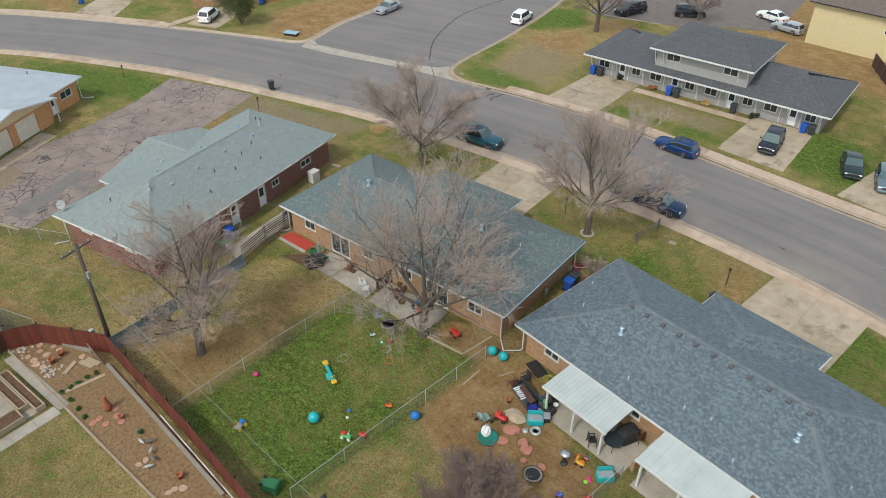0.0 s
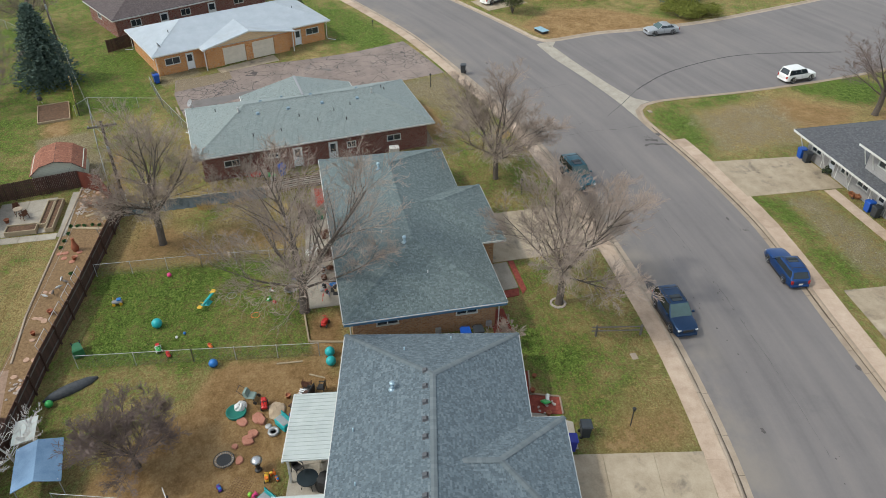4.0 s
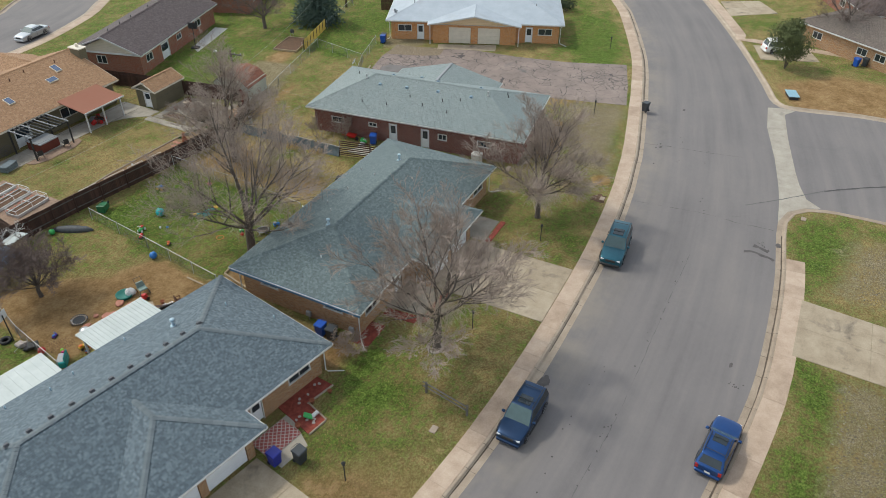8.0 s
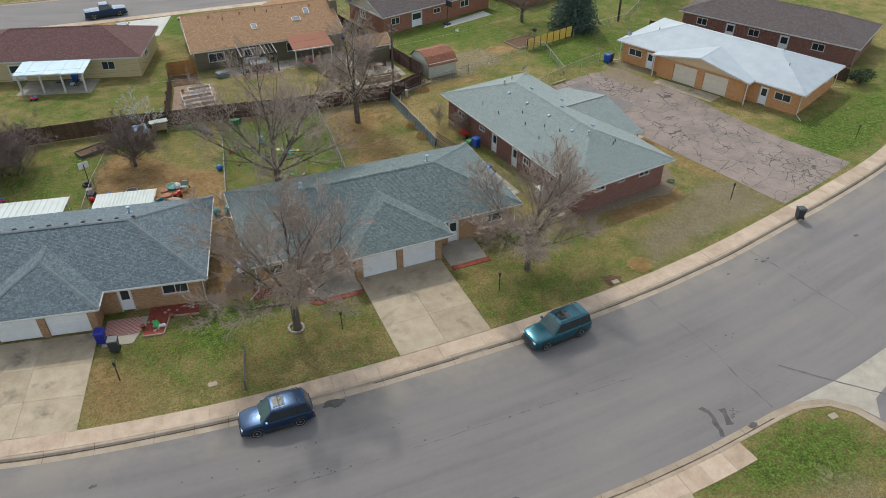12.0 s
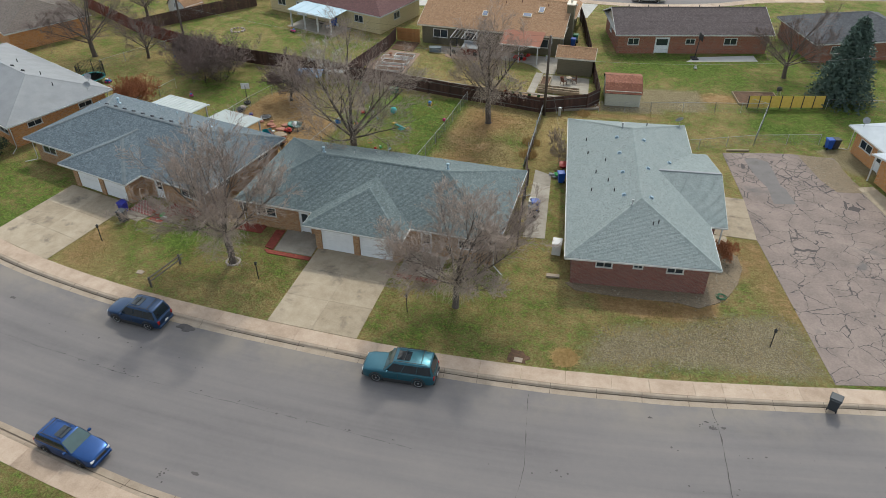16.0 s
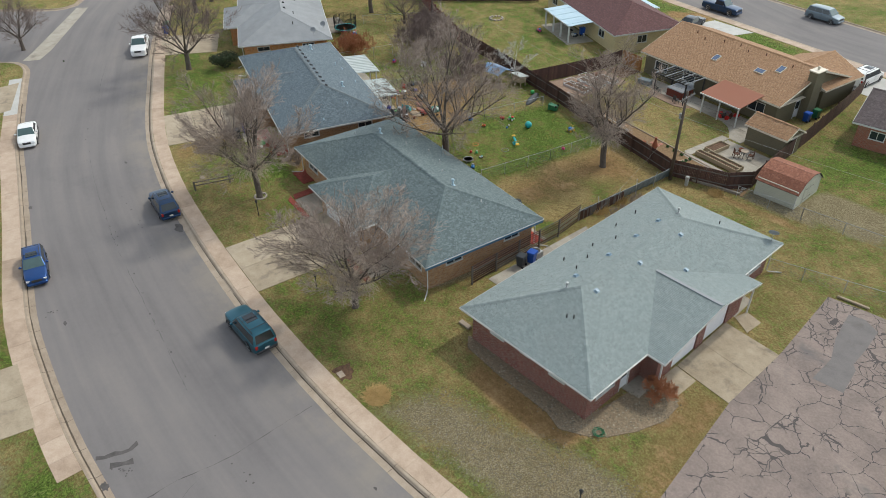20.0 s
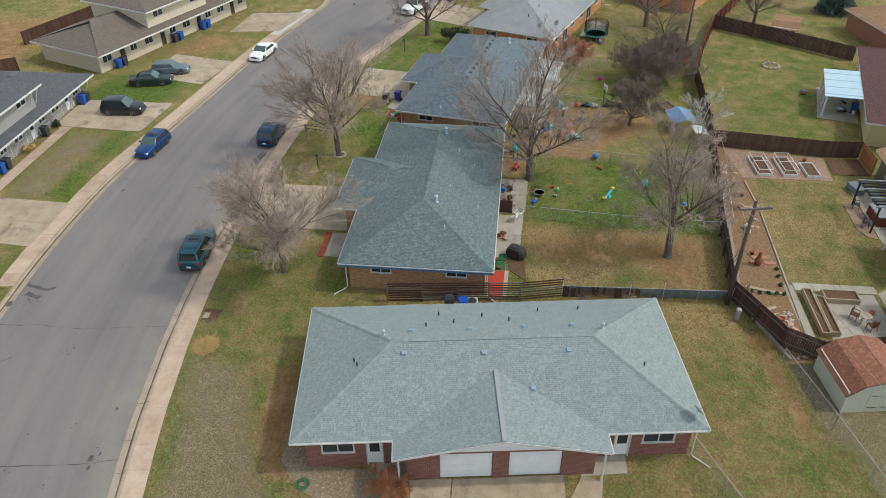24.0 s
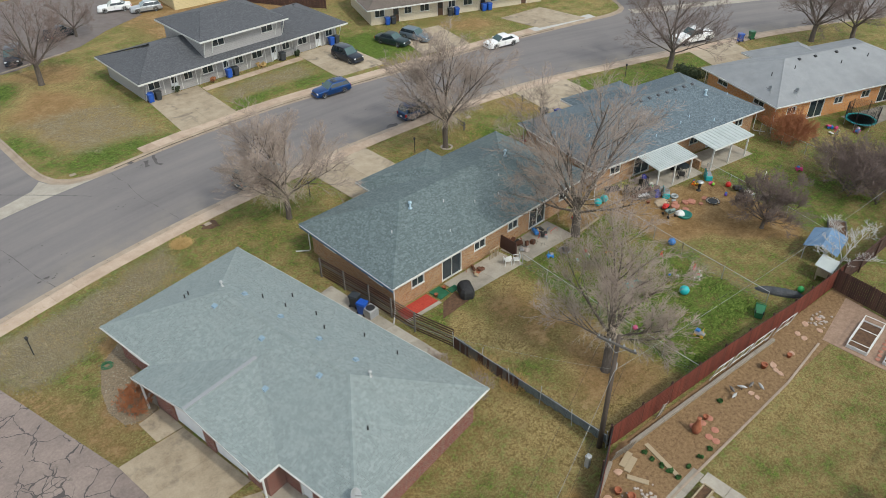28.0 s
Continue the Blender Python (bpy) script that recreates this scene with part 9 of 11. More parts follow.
flat("mulch_bed", [(-12.95, 42.4), (-16.2, 43.0), (-16.05, 44.45), (-14.05, 43.95), (-13.45, 45.7), (-12.1, 45.45)], 0.05, MAT["mulch"], "red gravel bed with stones and ornaments", "bed", 0.1)
for (ex0, ey0), (ex1, ey1) in (((-16.05, 44.5), (-14.0, 44.0)), ((-14.1, 43.98), (-13.5, 45.74)), ((-13.45, 45.76), (-12.1, 45.5))):
    solid("garden_edge", Mk().soft(0, math.hypot(ex1 - ex0, ey1 - ey0), -0.05, 0.05, -0.05, 0.12, 0.015), MAT["kerb"], "pale timber edging of the red front bed", "edging", pose(ex0, ey0, 0, 0, 0, math.degrees(math.atan2(ey1 - ey0, ex1 - ex0))))
flat("mulch_bed", [(-41.75, 33.4), (-38.95, 33.4), (-38.85, 32.25), (-41.85, 32.3)], 0.05, MAT["brightmulch"], "bright red gravel bed behind the house", "bed", 0.1)
flat("soil_bed", [(-37.25, 32.15), (-37.2, 30.75), (-39.9, 30.6), (-38.7, 31.85)], 0.04, MAT["bedsoil"], "bare dark soil patch beside the patio", "bed", 0.08)
flat("bed_edge", [(-41.9, 32.28), (-38.8, 32.22), (-38.8, 31.92), (-41.95, 31.98)], 0.06, MAT["patio"], "grey concrete edging of the red bed", "edging", 0.1)
flat("turf_mat", [(-37.5, 32.75), (-36.7, 32.75), (-36.7, 32.2), (-37.5, 32.2)], 0.055, MAT["turfmat"], "small green artificial turf mat on the patio", "mat", 0.05, kind="")
flat("turf_mat", [(-38.7, 33.4), (-37.65, 33.4), (-37.6, 32.3), (-38.6, 32.2)], 0.055, MAT["turfmat"], "green artificial turf mat by the patio door", "mat", 0.05, kind="")
flat("planting_strip", [(-46.9, 13.4), (-41.3, 15.5), (-40, 15.6), (-33.9, 14.9), (-25.4, 13.9), (-16.4, 12.9), (-16.6, 10.6), (-23, 10.7), (-28.5, 11.0), (-38.9, 11.4), (-46.4, 11.7)], 0.02, MAT["soil"], "tan-brown bare garden strip inside the fence", "bed", 0.1)
for seg in (((-46.4, 11.72), (-38.95, 11.43)), ((-38.95, 11.43), (-33.5, 11.2)), ((-33.5, 11.2), (-28.5, 11.0)), ((-28.5, 11.0), (-23.6, 11.2))):
    (ex0, ey0), (ex1, ey1) = seg
    solid("garden_edge", Mk().soft(0, math.hypot(ex1 - ex0, ey1 - ey0) - 0.01, -0.07, 0.07, -0.05, 0.1, 0.015), MAT["kerb"], "low pale edging between lawn and garden strip", "edging", pose(ex0, ey0, 0, 0, 0, math.degrees(math.atan2(ey1 - ey0, ex1 - ex0))), kind="structure")
for (ex0, ey0), (ex1, ey1) in (((-46.6, 13.35), (-41.6, 15.15)), ((-39.7, 15.1), (-34.0, 14.45)), ((-34.0, 14.45), (-25.5, 13.45))):
    beam = thing("retaining_beam", pose(ex0, ey0, 0, 0, 0, math.degrees(math.atan2(ey1 - ey0, ex1 - ex0))), "weathered pale timber beam along the fence foot", "beam")
    bl = math.hypot(ex1 - ex0, ey1 - ey0)
    for q in range(max(1, round(bl / 2.4))):
        nq = max(1, round(bl / 2.4))
        part("timber", Mk().soft(bl * q / nq + 0.01, bl * (q + 1) / nq - 0.01, -0.11, 0.11, 0.0, 0.24, 0.015), MAT["grey_wood"], beam)
slab_field("path", [(-45.6, 11.75), (-38.5, 11.75), (-38.5, 11.05), (-45.6, 11.05)], 4, 1, MAT["patio"], "grey concrete garden path", cat="path")
slab_field("path", [(-39.1, 11.03), (-38.2, 11.03), (-38.2, 5.22), (-39.1, 5.22)], 1, 4, MAT["patio"], "grey concrete garden path", cat="path")
slab_field("patio", [(-45.0, 9.9), (-39.4, 10.1), (-39.2, 5.6), (-44.6, 5.4)], 2, 2, MAT["patio"], "grey concrete garden patio with planters", cat="patio")
flat("patio", [(-40.4, 5.2), (-39.0, 5.2), (-38.3, 4.2), (-37.3, 3.2), (-36.2, 2.66), (-40.4, 2.66)], 0.034, MAT["patio"], "grey concrete patio with a curved lawn edge", "patio", 0.2)
slab_field("patio", [(-40.4, 2.64), (-24.0, 2.4), (-24.0, 0.0), (-40.4, 0.0)], 5, 1, MAT["patio"], "grey concrete terrace behind the house", cat="patio")
flat("soil_bed", [(-21.85, 2.95), (-18.8, 2.75), (-18.7, -0.2), (-21.75, -0.3)], 0.04, MAT["bedsoil"], "dark dug soil bed in the fence corner", "bed", 0.1)
flat("paving", [(-23.05, 11.2), (-17.5, 11.9), (-18.85, 2.95), (-23.0, 3.3)], 0.03, MAT["brickpave"], "pinkish paved garden corner with raised beds", "paving", 0.1)


def lumber_bed(m, L, W, h, mat, label, soil=True, bars=0):
    """A raised bed: boards on four sides, soil inside."""
    root = thing("raised_bed", m, label, "raised bed")
    for x0, x1, y0, y1 in ((0, L, 0, 0.08), (0, L, W - 0.08, W), (0, 0.08, 0.08, W - 0.08), (L - 0.08, L, 0.08, W - 0.08)):
        part("board", Mk().soft(x0, x1, y0, y1, 0.0, h, 0.01), MAT[mat], root)
    if soil:
        part("soil", Mk().box(0.08, L - 0.08, 0.08, W - 0.08, 0.01, h * 0.7), MAT["bedsoil"], root)
    for i in range(bars):
        x = L * (i + 1) / (bars + 1)
        part("cross_bar", Mk().box(x - 0.03, x + 0.03, 0.0, W, h, h + 0.04), MAT[mat], root)
    return root


lumber_bed(pose(-44.05, 10.08, 0.04, 0, 0, 0), 4.75, 0.62, 0.42, "pale_wood", "pale lumber raised bed with brown soil")
lumber_bed(pose(-43.95, 9.42, 0.04, 0, 0, 0), 3.85, 0.62, 0.42, "pale_wood", "pale lumber raised bed beside the patio")
lumber_bed(pose(-39.28, 6.95, 0.04, 0, 0, 90), 2.42, 1.12, 0.42, "pale_wood", "pale lumber raised bed with red pots")
for x, y in ((-22.6, 8.5), (-22.55, 6.2)):
    fb = lumber_bed(pose(x, y, 0.03, 0, 0, 3), 3.3, 1.35, 0.26, "white", "raised bed under a white pipe frame")
    for u in (0.04, 1.65, 3.26):
        part("pipe_bow", Mk().tube([(u, 0.04, 0.26), (u, 0.04, 0.68), (u, 1.31, 0.68), (u, 1.31, 0.26)], 0.028, 6), MAT["whiteplastic"], fb)
    for v in (0.04, 1.31):
        part("pipe_rail", Mk().tube([(0.04, v, 0.68), (3.26, v, 0.68)], 0.028, 6), MAT["whiteplastic"], fb)
lumber_bed(pose(-22.65, 4.25, 0.03, 0, 0, 3), 2.5, 1.2, 0.26, "white", "low white-edged raised bed of dark soil")
rb = random.Random(91)
for y0 in (7.95, 5.75):
    for q in range(7):
        solid("stepping_disc", Mk().lathe([(0.14, 0.0), (0.15, 0.03), (0.12, 0.05), (0.01, 0.05)], 10), MAT["redstone"], "round pinkish stepping disc between raised beds", "stone", pose(-22.4 + q * 0.45, y0 + rb.uniform(-0.08, 0.08) + 0.02 * q, 0.03), "discs between raised beds")
lumber_bed(pose(-65.0, 3.9, 0.0, 0, 0, 12), 4.6, 3.2, 0.25, "pale_wood", "large lumber-edged sandbox of bare earth")
lumber_bed(pose(-10.6, 14.6, 0, 0, 0, 25), 2.8, 1.4, 0.35, "fence_grey", "weathered raised bed frame by the fence")


def trellis(x, y, turn, w=1.9, h=1.5):
    root = thing("trellis", pose(x, y, 0, 14, 0, turn), "white painted trellis frame leaning on the fence", "trellis", "trellis frames on the fence")
    for a, b in (((0, 0), (0, h)), ((w, 0), (w, h)), ((0, h), (w, h)), ((0, h * 0.3), (w, h * 0.3)), ((w * 0.5, h * 0.3), (w * 0.5, h))):
        part("bar", Mk().tube([(a[0], 0, a[1]), (b[0], 0, b[1])], 0.03, 4), MAT["white"], root)


for x, y, w in ((-31.9, 14.55, 1.5), (-29.9, 14.3, 1.6), (-27.9, 14.05, 2.0), (-25.1, 13.7, 1.7)):
    trellis(x, y, -7, w)
ld = thing("ladder", pose(-37.0, 15.2, 0, 12, 0, -7), "small weathered step ladder leaning on the fence", "ladder")
for u in (0.0, 0.4):
    part("rail", Mk().box(u - 0.025, u + 0.025, -0.02, 0.02, 0.0, 1.6), MAT["grey_wood"], ld)
for q in range(5):
    part("rung", Mk().box(0.03, 0.37, -0.03, 0.03, 0.22 + q * 0.29, 0.26 + q * 0.29), MAT["grey_wood"], ld)
pl = thing("pallet", pose(-41.5, 15.2, 0, 14, 0, -9), "grey weathered pallet leaning on the fence", "pallet")
for q in range(7):
    part("slat", Mk().box(q * 0.26, q * 0.26 + 0.12, -0.012, 0.012, 0.0, 1.15), MAT["grey_wood"], pl)
for z in (0.15, 0.55, 0.95):
    part("stringer", Mk().box(0.0, 1.68, 0.014, 0.06, z, z + 0.09), MAT["grey_wood"], pl)


def stone(x, y, r, mat, label, h=0.07, seed=1, name="stepping_stone", group=""):
    rnd = random.Random(seed)
    n = 7
    poly = [(r * rnd.uniform(0.7, 1.0) * math.cos(6.28 * i / n), r * 0.8 * rnd.uniform(0.7, 1.0) * math.sin(6.28 * i / n)) for i in range(n)]
    k = Mk().rings([[(px, py, 0) for px, py in poly], [(px, py, h * 0.7) for px, py in poly], [(px * 0.85, py * 0.85, h) for px, py in poly]])
    return solid(name, k, MAT[mat], label, "stone", pose(x, y, 0.015, 0, 0, rnd.uniform(0, 360)), group)


rnd6 = random.Random(66)
for i, (x, y) in enumerate(((-31.06, 11.76), (-31.0, 12.2), (-28.1, 11.7), (-28.0, 12.05), (-25.75, 12.05), (-27.7, 12.4), (-23.8, 12.1), (-23.7, 12.6), (-22.35, 12.7), (-22.3, 11.7), (-21.2, 12.3))):
    stone(x, y, rnd6.uniform(0.22, 0.34), "flag", "flat pale stepping stone in the garden strip", 0.06, i, group="garden stepping stones")
for i, (x, y) in enumerate(((-44.6, 12.2), (-43.5, 12.2), (-44.5, 13.0), (-45.1, 13.3), (-44.2, 13.8), (-43.8, 13.1), (-41.8, 14.5), (-43.6, 13.9), (-42.9, 12.35), (-43.95, 12.3))):
    stone(x, y, rnd6.uniform(0.24, 0.38), "flag", "flat pale stone in the garden corner", 0.06, 40 + i, group="garden corner stones")
for i, (x, y) in enumerate(((-35.95, 11.8), (-35.95, 12.25), (-35.25, 12.26), (-34.67, 12.95), (-35.3, 13.05), (-35.9, 13.3))):
    solid("stepping_disc", Mk().lathe([(0.22, 0.0), (0.23, 0.03), (0.2, 0.05), (0.01, 0.05)], 14), MAT["redstone"], "round pinkish stepping disc in the garden strip", "stone", pose(x, y, 0.02), "round stepping discs")
for cx, cy, w, n in ((-45.7, 12.3, 0.75, 34), (-42.3, 12.5, 0.9, 40), (-21.2, 12.2, 0.9, 30)):
    k = Mk()
    for i in range(n):
        k.ball((rnd6.gauss(0, w * 0.55), rnd6.gauss(0, w * 0.4), 0.03), rnd6.uniform(0.05, 0.12), 6, 0.5)
    solid("rubble", k, MAT["palegravel"], "scatter of pale grey rubble on the garden strip", "rubble", pose(cx, cy, 0.02), kind="stuff")
for i, (x, y, dx, dy, h) in enumerate(((-15.58, 27.11, 0.5, 0.35, 0.14), (-15.5, 26.17, 0.55, 0.25, 0.12), (-14.42, 26.84, 0.36, 0.3, 0.14), (-13.97, 26.5, 0.5, 0.3, 0.16), (-14.2, 26.65, 0.3, 0.22, 0.2), (-13.7, 25.76, 0.24, 0.18, 0.1), (-12.64, 26.02, 0.32, 0.24, 0.1), (-15.3, 27.35, 0.34, 0.26, 0.2))):
    stone(x, y, (dx + dy) * 0.62, "redstone", "pinkish red sandstone slab on bare earth", h, 80 + i, "stone_slab", "red stone slabs")
tr = thing("tree_ring", pose(-22.15, 48.7, 0, 0, 0, 12), "rough ring of small pale stones round the street tree", "edging")
for q in range(13):
    a = 6.283 * q / 13
    m = Matrix.Translation((0.52 * math.cos(a), 0.52 * math.sin(a), 0)) @ Matrix.Rotation(a + rnd6.uniform(-0.3, 0.3), 4, "Z")
    part("stone", Mk().soft(-0.08, 0.08, -0.12, 0.12, 0.0, rnd6.uniform(0.08, 0.15), 0.025, m), MAT["palegravel"], tr)


def pebbles(name, poly, count, sizes, z, mat, label, seed):
    """Loose stones strewn over a patch of ground, denser towards its middle."""
    rs = np.random.RandomState(seed)
    P = np.array(poly)
    X, Y = rs.uniform(P[:, 0].min(), P[:, 0].max(), count * 3), rs.uniform(P[:, 1].min(), P[:, 1].max(), count * 3)
    w = soft_zone(poly, X, Y, 0.9)
    keep = (w > rs.uniform(0.25, 0.8, len(X)))
    k = Mk()
    for x, y in list(zip(X[keep], Y[keep]))[:count]:
        r = rs.uniform(*sizes)
        a, f, g = rs.uniform(0, 6.28), rs.uniform(0.6, 1.0), rs.uniform(0.3, 0.6)
        c, d = math.cos(a), math.sin(a)
        ring = [(x + r * (c * u - d * v * f), y + r * (d * u + c * v * f), z) for u, v in ((1, 0.1), (0.1, 1), (-0.9, 0.2), (-0.1, -1))]
        k.add(ring + [(x + r * 0.2, y - r * 0.1, z + r * g)], [(0, 1, 4), (1, 2, 4), (2, 3, 4), (3, 0, 4)])
    return solid(name, k, MAT[mat], label, "gravel", kind="stuff")


BED = [(-47.6, 44.05), (-48.5, 44.75), (-49.6, 44.7), (-51.8, 44.6), (-53.9, 44.35), (-55.9, 44.1), (-57.3, 44.35), (-58.6, 43.4), (-59.4, 42.4), (-60.1, 40.7), (-60.5, 38.7), (-60.2, 37.0), (-59.2, 36.6), (-58.2, 36.8), (-57.6, 38.9), (-57.6, 42.0), (-56.5, 42.4), (-52, 43.1), (-48.2, 43.6)]
flat("gravel_bed", BED, 0.03, MAT["bedgravel"], "bed of tan gravel along the brick wall", "bed", 0.06)
pebbles("bed_gravel", BED, 1500, (0.035, 0.08), 0.03, "stonemix", "loose tan and grey gravel in the wall bed", 21)
pebbles("loose_gravel", [(-50.2, 52.2), (-50.2, 48.4), (-52.2, 47.6), (-55.9, 46.6), (-58.3, 45.0), (-63.3, 43.2), (-64.6, 45.4), (-65.4, 48.8), (-61.8, 50.0), (-57.6, 50.6), (-54.1, 51.6)], 5200, (0.025, 0.06), 0.002, "stonemix", "loose grey stones strewn through thin turf", 22)
pebbles("loose_gravel", [(-48.5, 74.5), (-50.5, 83), (-41.5, 82.5), (-41, 73.5)], 1500, (0.04, 0.08), 0.002, "stonemix", "loose grey stones strewn through thin turf", 23)
pebbles("loose_gravel", [(-31.5, 76.8), (-31.5, 73.5), (-20.5, 73.2), (-20.5, 76.8)], 700, (0.04, 0.08), 0.002, "stonemix", "loose grey stones strewn through thin turf", 24)
CORNER = [(-66.3, 18.2), (-68.6, 18.1), (-69.6, 18.3), (-70.6, 21.7), (-71.6, 24.0), (-69.1, 24.5), (-67.9, 22.7)]
flat("gravel_corner", CORNER, 0.027, MAT["bedgravel"], "worn gravel patch in the corner of the lot", "gravel", 0.02)
pebbles("loose_gravel", CORNER, 900, (0.03, 0.07), 0.028, "stonemix", "loose pinkish gravel in the corner of the lot", 25)
pebbles("loose_gravel", [(-46.9, 13.6), (-46.7, 12.0), (-51.0, 10.9), (-52.5, 12.5), (-50.5, 13.1)], 500, (0.03, 0.07), 0.002, "stonemix", "loose grey gravel between fence and shed", 26)
for i in range(14):
    stone(*((-13.3 + rnd6.uniform(0, 1.0), 44.0 + rnd6.uniform(0.1, 1.3)) if i < 9 else (-15.8 + rnd6.uniform(0, 2.2), 43.3 + rnd6.uniform(0, 0.4))), rnd6.uniform(0.08, 0.16), "palegravel", "small pale stone in the red bed", 0.1, 120 + i, "edging_stone", "front bed stones")
for i in range(11):
    a = 6.28 * i / 11
    stone(3.6 + 0.9 * math.cos(a), 2.1 + 0.9 * math.sin(a), 0.22, "palegravel", "stone in a garden fire ring", 0.18, 140 + i, "fire_ring_stone", "fire ring stones")
for x, y, t, L, w in ((-39.5, 12.05, 76, 2.5, 0.28), (-41.05, 12.95, 115, 1.2, 0.3), (-41.4, 14.0, 12, 1.15, 0.36), (-41.3, 14.4, 12, 1.15, 0.36), (-20.0, 28.35, 86, 1.7, 0.12), (-18.6, 30.4, 62, 1.1, 0.1)):
    solid("lumber", Mk().soft(0, L, 0, w, 0.0, 0.07, 0.01), MAT["pale_wood"], "pale length of lumber lying on bare earth", "lumber", pose(x, y, 0.02, 0, 0, t))


def lathe_thing(name, x, y, prof, mat, label, cat, z=0.0, n=16, group="", tip=0, turn=0):
    return solid(name, Mk().lathe(prof, n), MAT[mat], label, cat, pose(x, y, z, tip, 0, turn), group, smooth=True)


lathe_thing("chiminea", -36.17, 12.99, [(0.02, 0.0), (0.22, 0.05), (0.29, 0.3), (0.26, 0.55), (0.15, 0.8), (0.11, 1.15), (0.14, 1.22), (0.08, 1.22)], "terracotta", "red clay garden stove on the bare strip", "garden stove")
for i, (x, y, s) in enumerate(((-42.97, 13.7, 1.0), (-42.77, 12.98, 1.1), (-28.4, 12.7, 1.0), (-34.9, 13.1, 0.8), (-16.9, 29.0, 0.8), (-19.6, 4.9, 0.9), (-41.5, 6.6, 1.0), (-26.3, 12.0, 0.8), (-12.2, 44.6, 0.8), (-14.2, 44.2, 0.8), (-15.4, 44.7, 0.7), (-38.6, 32.7, 0.7), (-37.6, 32.9, 0.7))):
    lathe_thing("flower_pot", x, y, [(0.12 * s, 0.0), (0.2 * s, 0.3 * s), (0.22 * s, 0.3 * s), (0.22 * s, 0.36 * s), (0.17 * s, 0.36 * s), (0.16 * s, 0.28 * s), (0.01, 0.27 * s)], "terracotta", "round terracotta flower pot", "flower pot", 0.03, 12, "terracotta pots")

# balls
for x, y, r, mt, lb in ((-25.45, 20.3, 0.36, "teal", "large teal play ball on the lawn"), (-20.7, 24.3, 0.3, "blue", "bright blue ball beside the fence"), (-31.2, 20.6, 0.18, "pink", "small pink ball by the fence"), (-20.2, 31.9, 0.34, "teal", "large teal ball at the house corner"),
                        (-19.3, 31.9, 0.34, "teal", "large teal ball at the house corner"), (-19.2, 14.5, 0.25, "green", "green ball under the fence"), (-26.4, 28.4, 0.14, "red", "small red ball on the lawn"), (-9.4, 25.6, 0.26, "red", "red and blue ball by the fence"), (-24.3, 22.2, 0.11, "blue", "small blue ball on the lawn"), (-24.0, 21.7, 0.1, "whiteplastic", "small white ball on the lawn")):
    solid("ball", Mk().ball((0, 0, r), r, 18), MAT[mt], lb, "ball", pose(x, y, 0.0), smooth=True)


def seesaw():
    root = thing("seesaw", (-27.4, 23.6, 0, 0, 0, -27), "teal plastic seesaw with yellow seats", "seesaw")
    part("beam", Mk().soft(-0.95, 0.95, -0.1, 0.1, 0.25, 0.38, 0.03), MAT["teal"], root)
    part("base", Mk().rings([[(-0.3, -0.25, 0), (0.3, -0.25, 0), (0.3, 0.25, 0), (-0.3, 0.25, 0)], [(-0.1, -0.1, 0.26), (0.1, -0.1, 0.26), (0.1, 0.1, 0.26), (-0.1, 0.1, 0.26)]]), MAT["teal"], root)
    for s in (-1, 1):
        part("seat", Mk().soft(s * 0.95 - 0.16, s * 0.95 + 0.16, -0.18, 0.18, 0.34, 0.46, 0.04), MAT["yellow"], root)
        part("handle", Mk().tube([(s * 0.6, -0.18, 0.55), (s * 0.6, 0.18, 0.55)], 0.025, 6).tube([(s * 0.6, 0, 0.36), (s * 0.6, 0, 0.55)], 0.025, 6), MAT["yellow"], root)


seesaw()


def trampoline(x, y, r, h, net, label):
    root = thing("trampoline", (x, y, 0), label, "trampoline")
    part("bed", Mk().lathe([(0.01, h), (r * 0.86, h), (r * 0.86, h - 0.02), (0.01, h - 0.02)], 24), MAT["trim"], root)
    part("pad", Mk().lathe([(r * 0.87, h + 0.01), (r * 0.87, h + 0.04), (r, h + 0.04), (r, h + 0.01)], 24), MAT["grey" if not net else "teal"], root)
    for i in range(6):
        a = 6.28 * i / 6
        part("leg", Mk().tube([(r * 0.95 * math.cos(a), r * 0.95 * math.sin(a), 0), (r * 0.95 * math.cos(a), r * 0.95 * math.sin(a), h)], 0.02, 6), MAT["metal"], root)
        if net:
            part("net_pole", Mk().tube([(r * math.cos(a), r * math.sin(a), h), (r * 1.02 * math.cos(a), r * 1.02 * math.sin(a), h + 1.6)], 0.03, 6), MAT["trim"], root)
    if net:
        k = Mk()
        for i in range(60):
            a = 6.28 * i / 60
            k.tube([(r * math.cos(a), r * math.sin(a), h), (r * math.cos(a + 0.1), r * math.sin(a + 0.1), h + 1.55)], 0.012, 3, cap=False)
            k.tube([(r * math.cos(a), r * math.sin(a), h), (r * math.cos(a - 0.1), r * math.sin(a - 0.1), h + 1.55)], 0.012, 3, cap=False)
        part("net", k, MAT["trim"], root, kind="stuff")


trampoline(-27.6, 29.6, 0.5, 0.22, False, "small round exercise trampoline on the lawn")
trampoline(11.2, 22.3, 1.5, 0.7, True, "large trampoline with a dark safety net")


def hoop_toy(x, y, r, mt, label, tilt=0):
    pts = [(r * math.cos(6.28 * i / 20), r * math.sin(6.28 * i / 20), 0.03) for i in range(21)]
    solid("hoop", Mk().tube(pts, 0.02, 5), MAT[mt], label, "hoop", pose(x, y, 0.0))


hoop_toy(-27.9, 25.3, 0.35, "grey", "pale hoop lying on the lawn")
hoop_toy(-26.6, 29.9, 0.4, "trim", "dark hoop lying on the lawn")
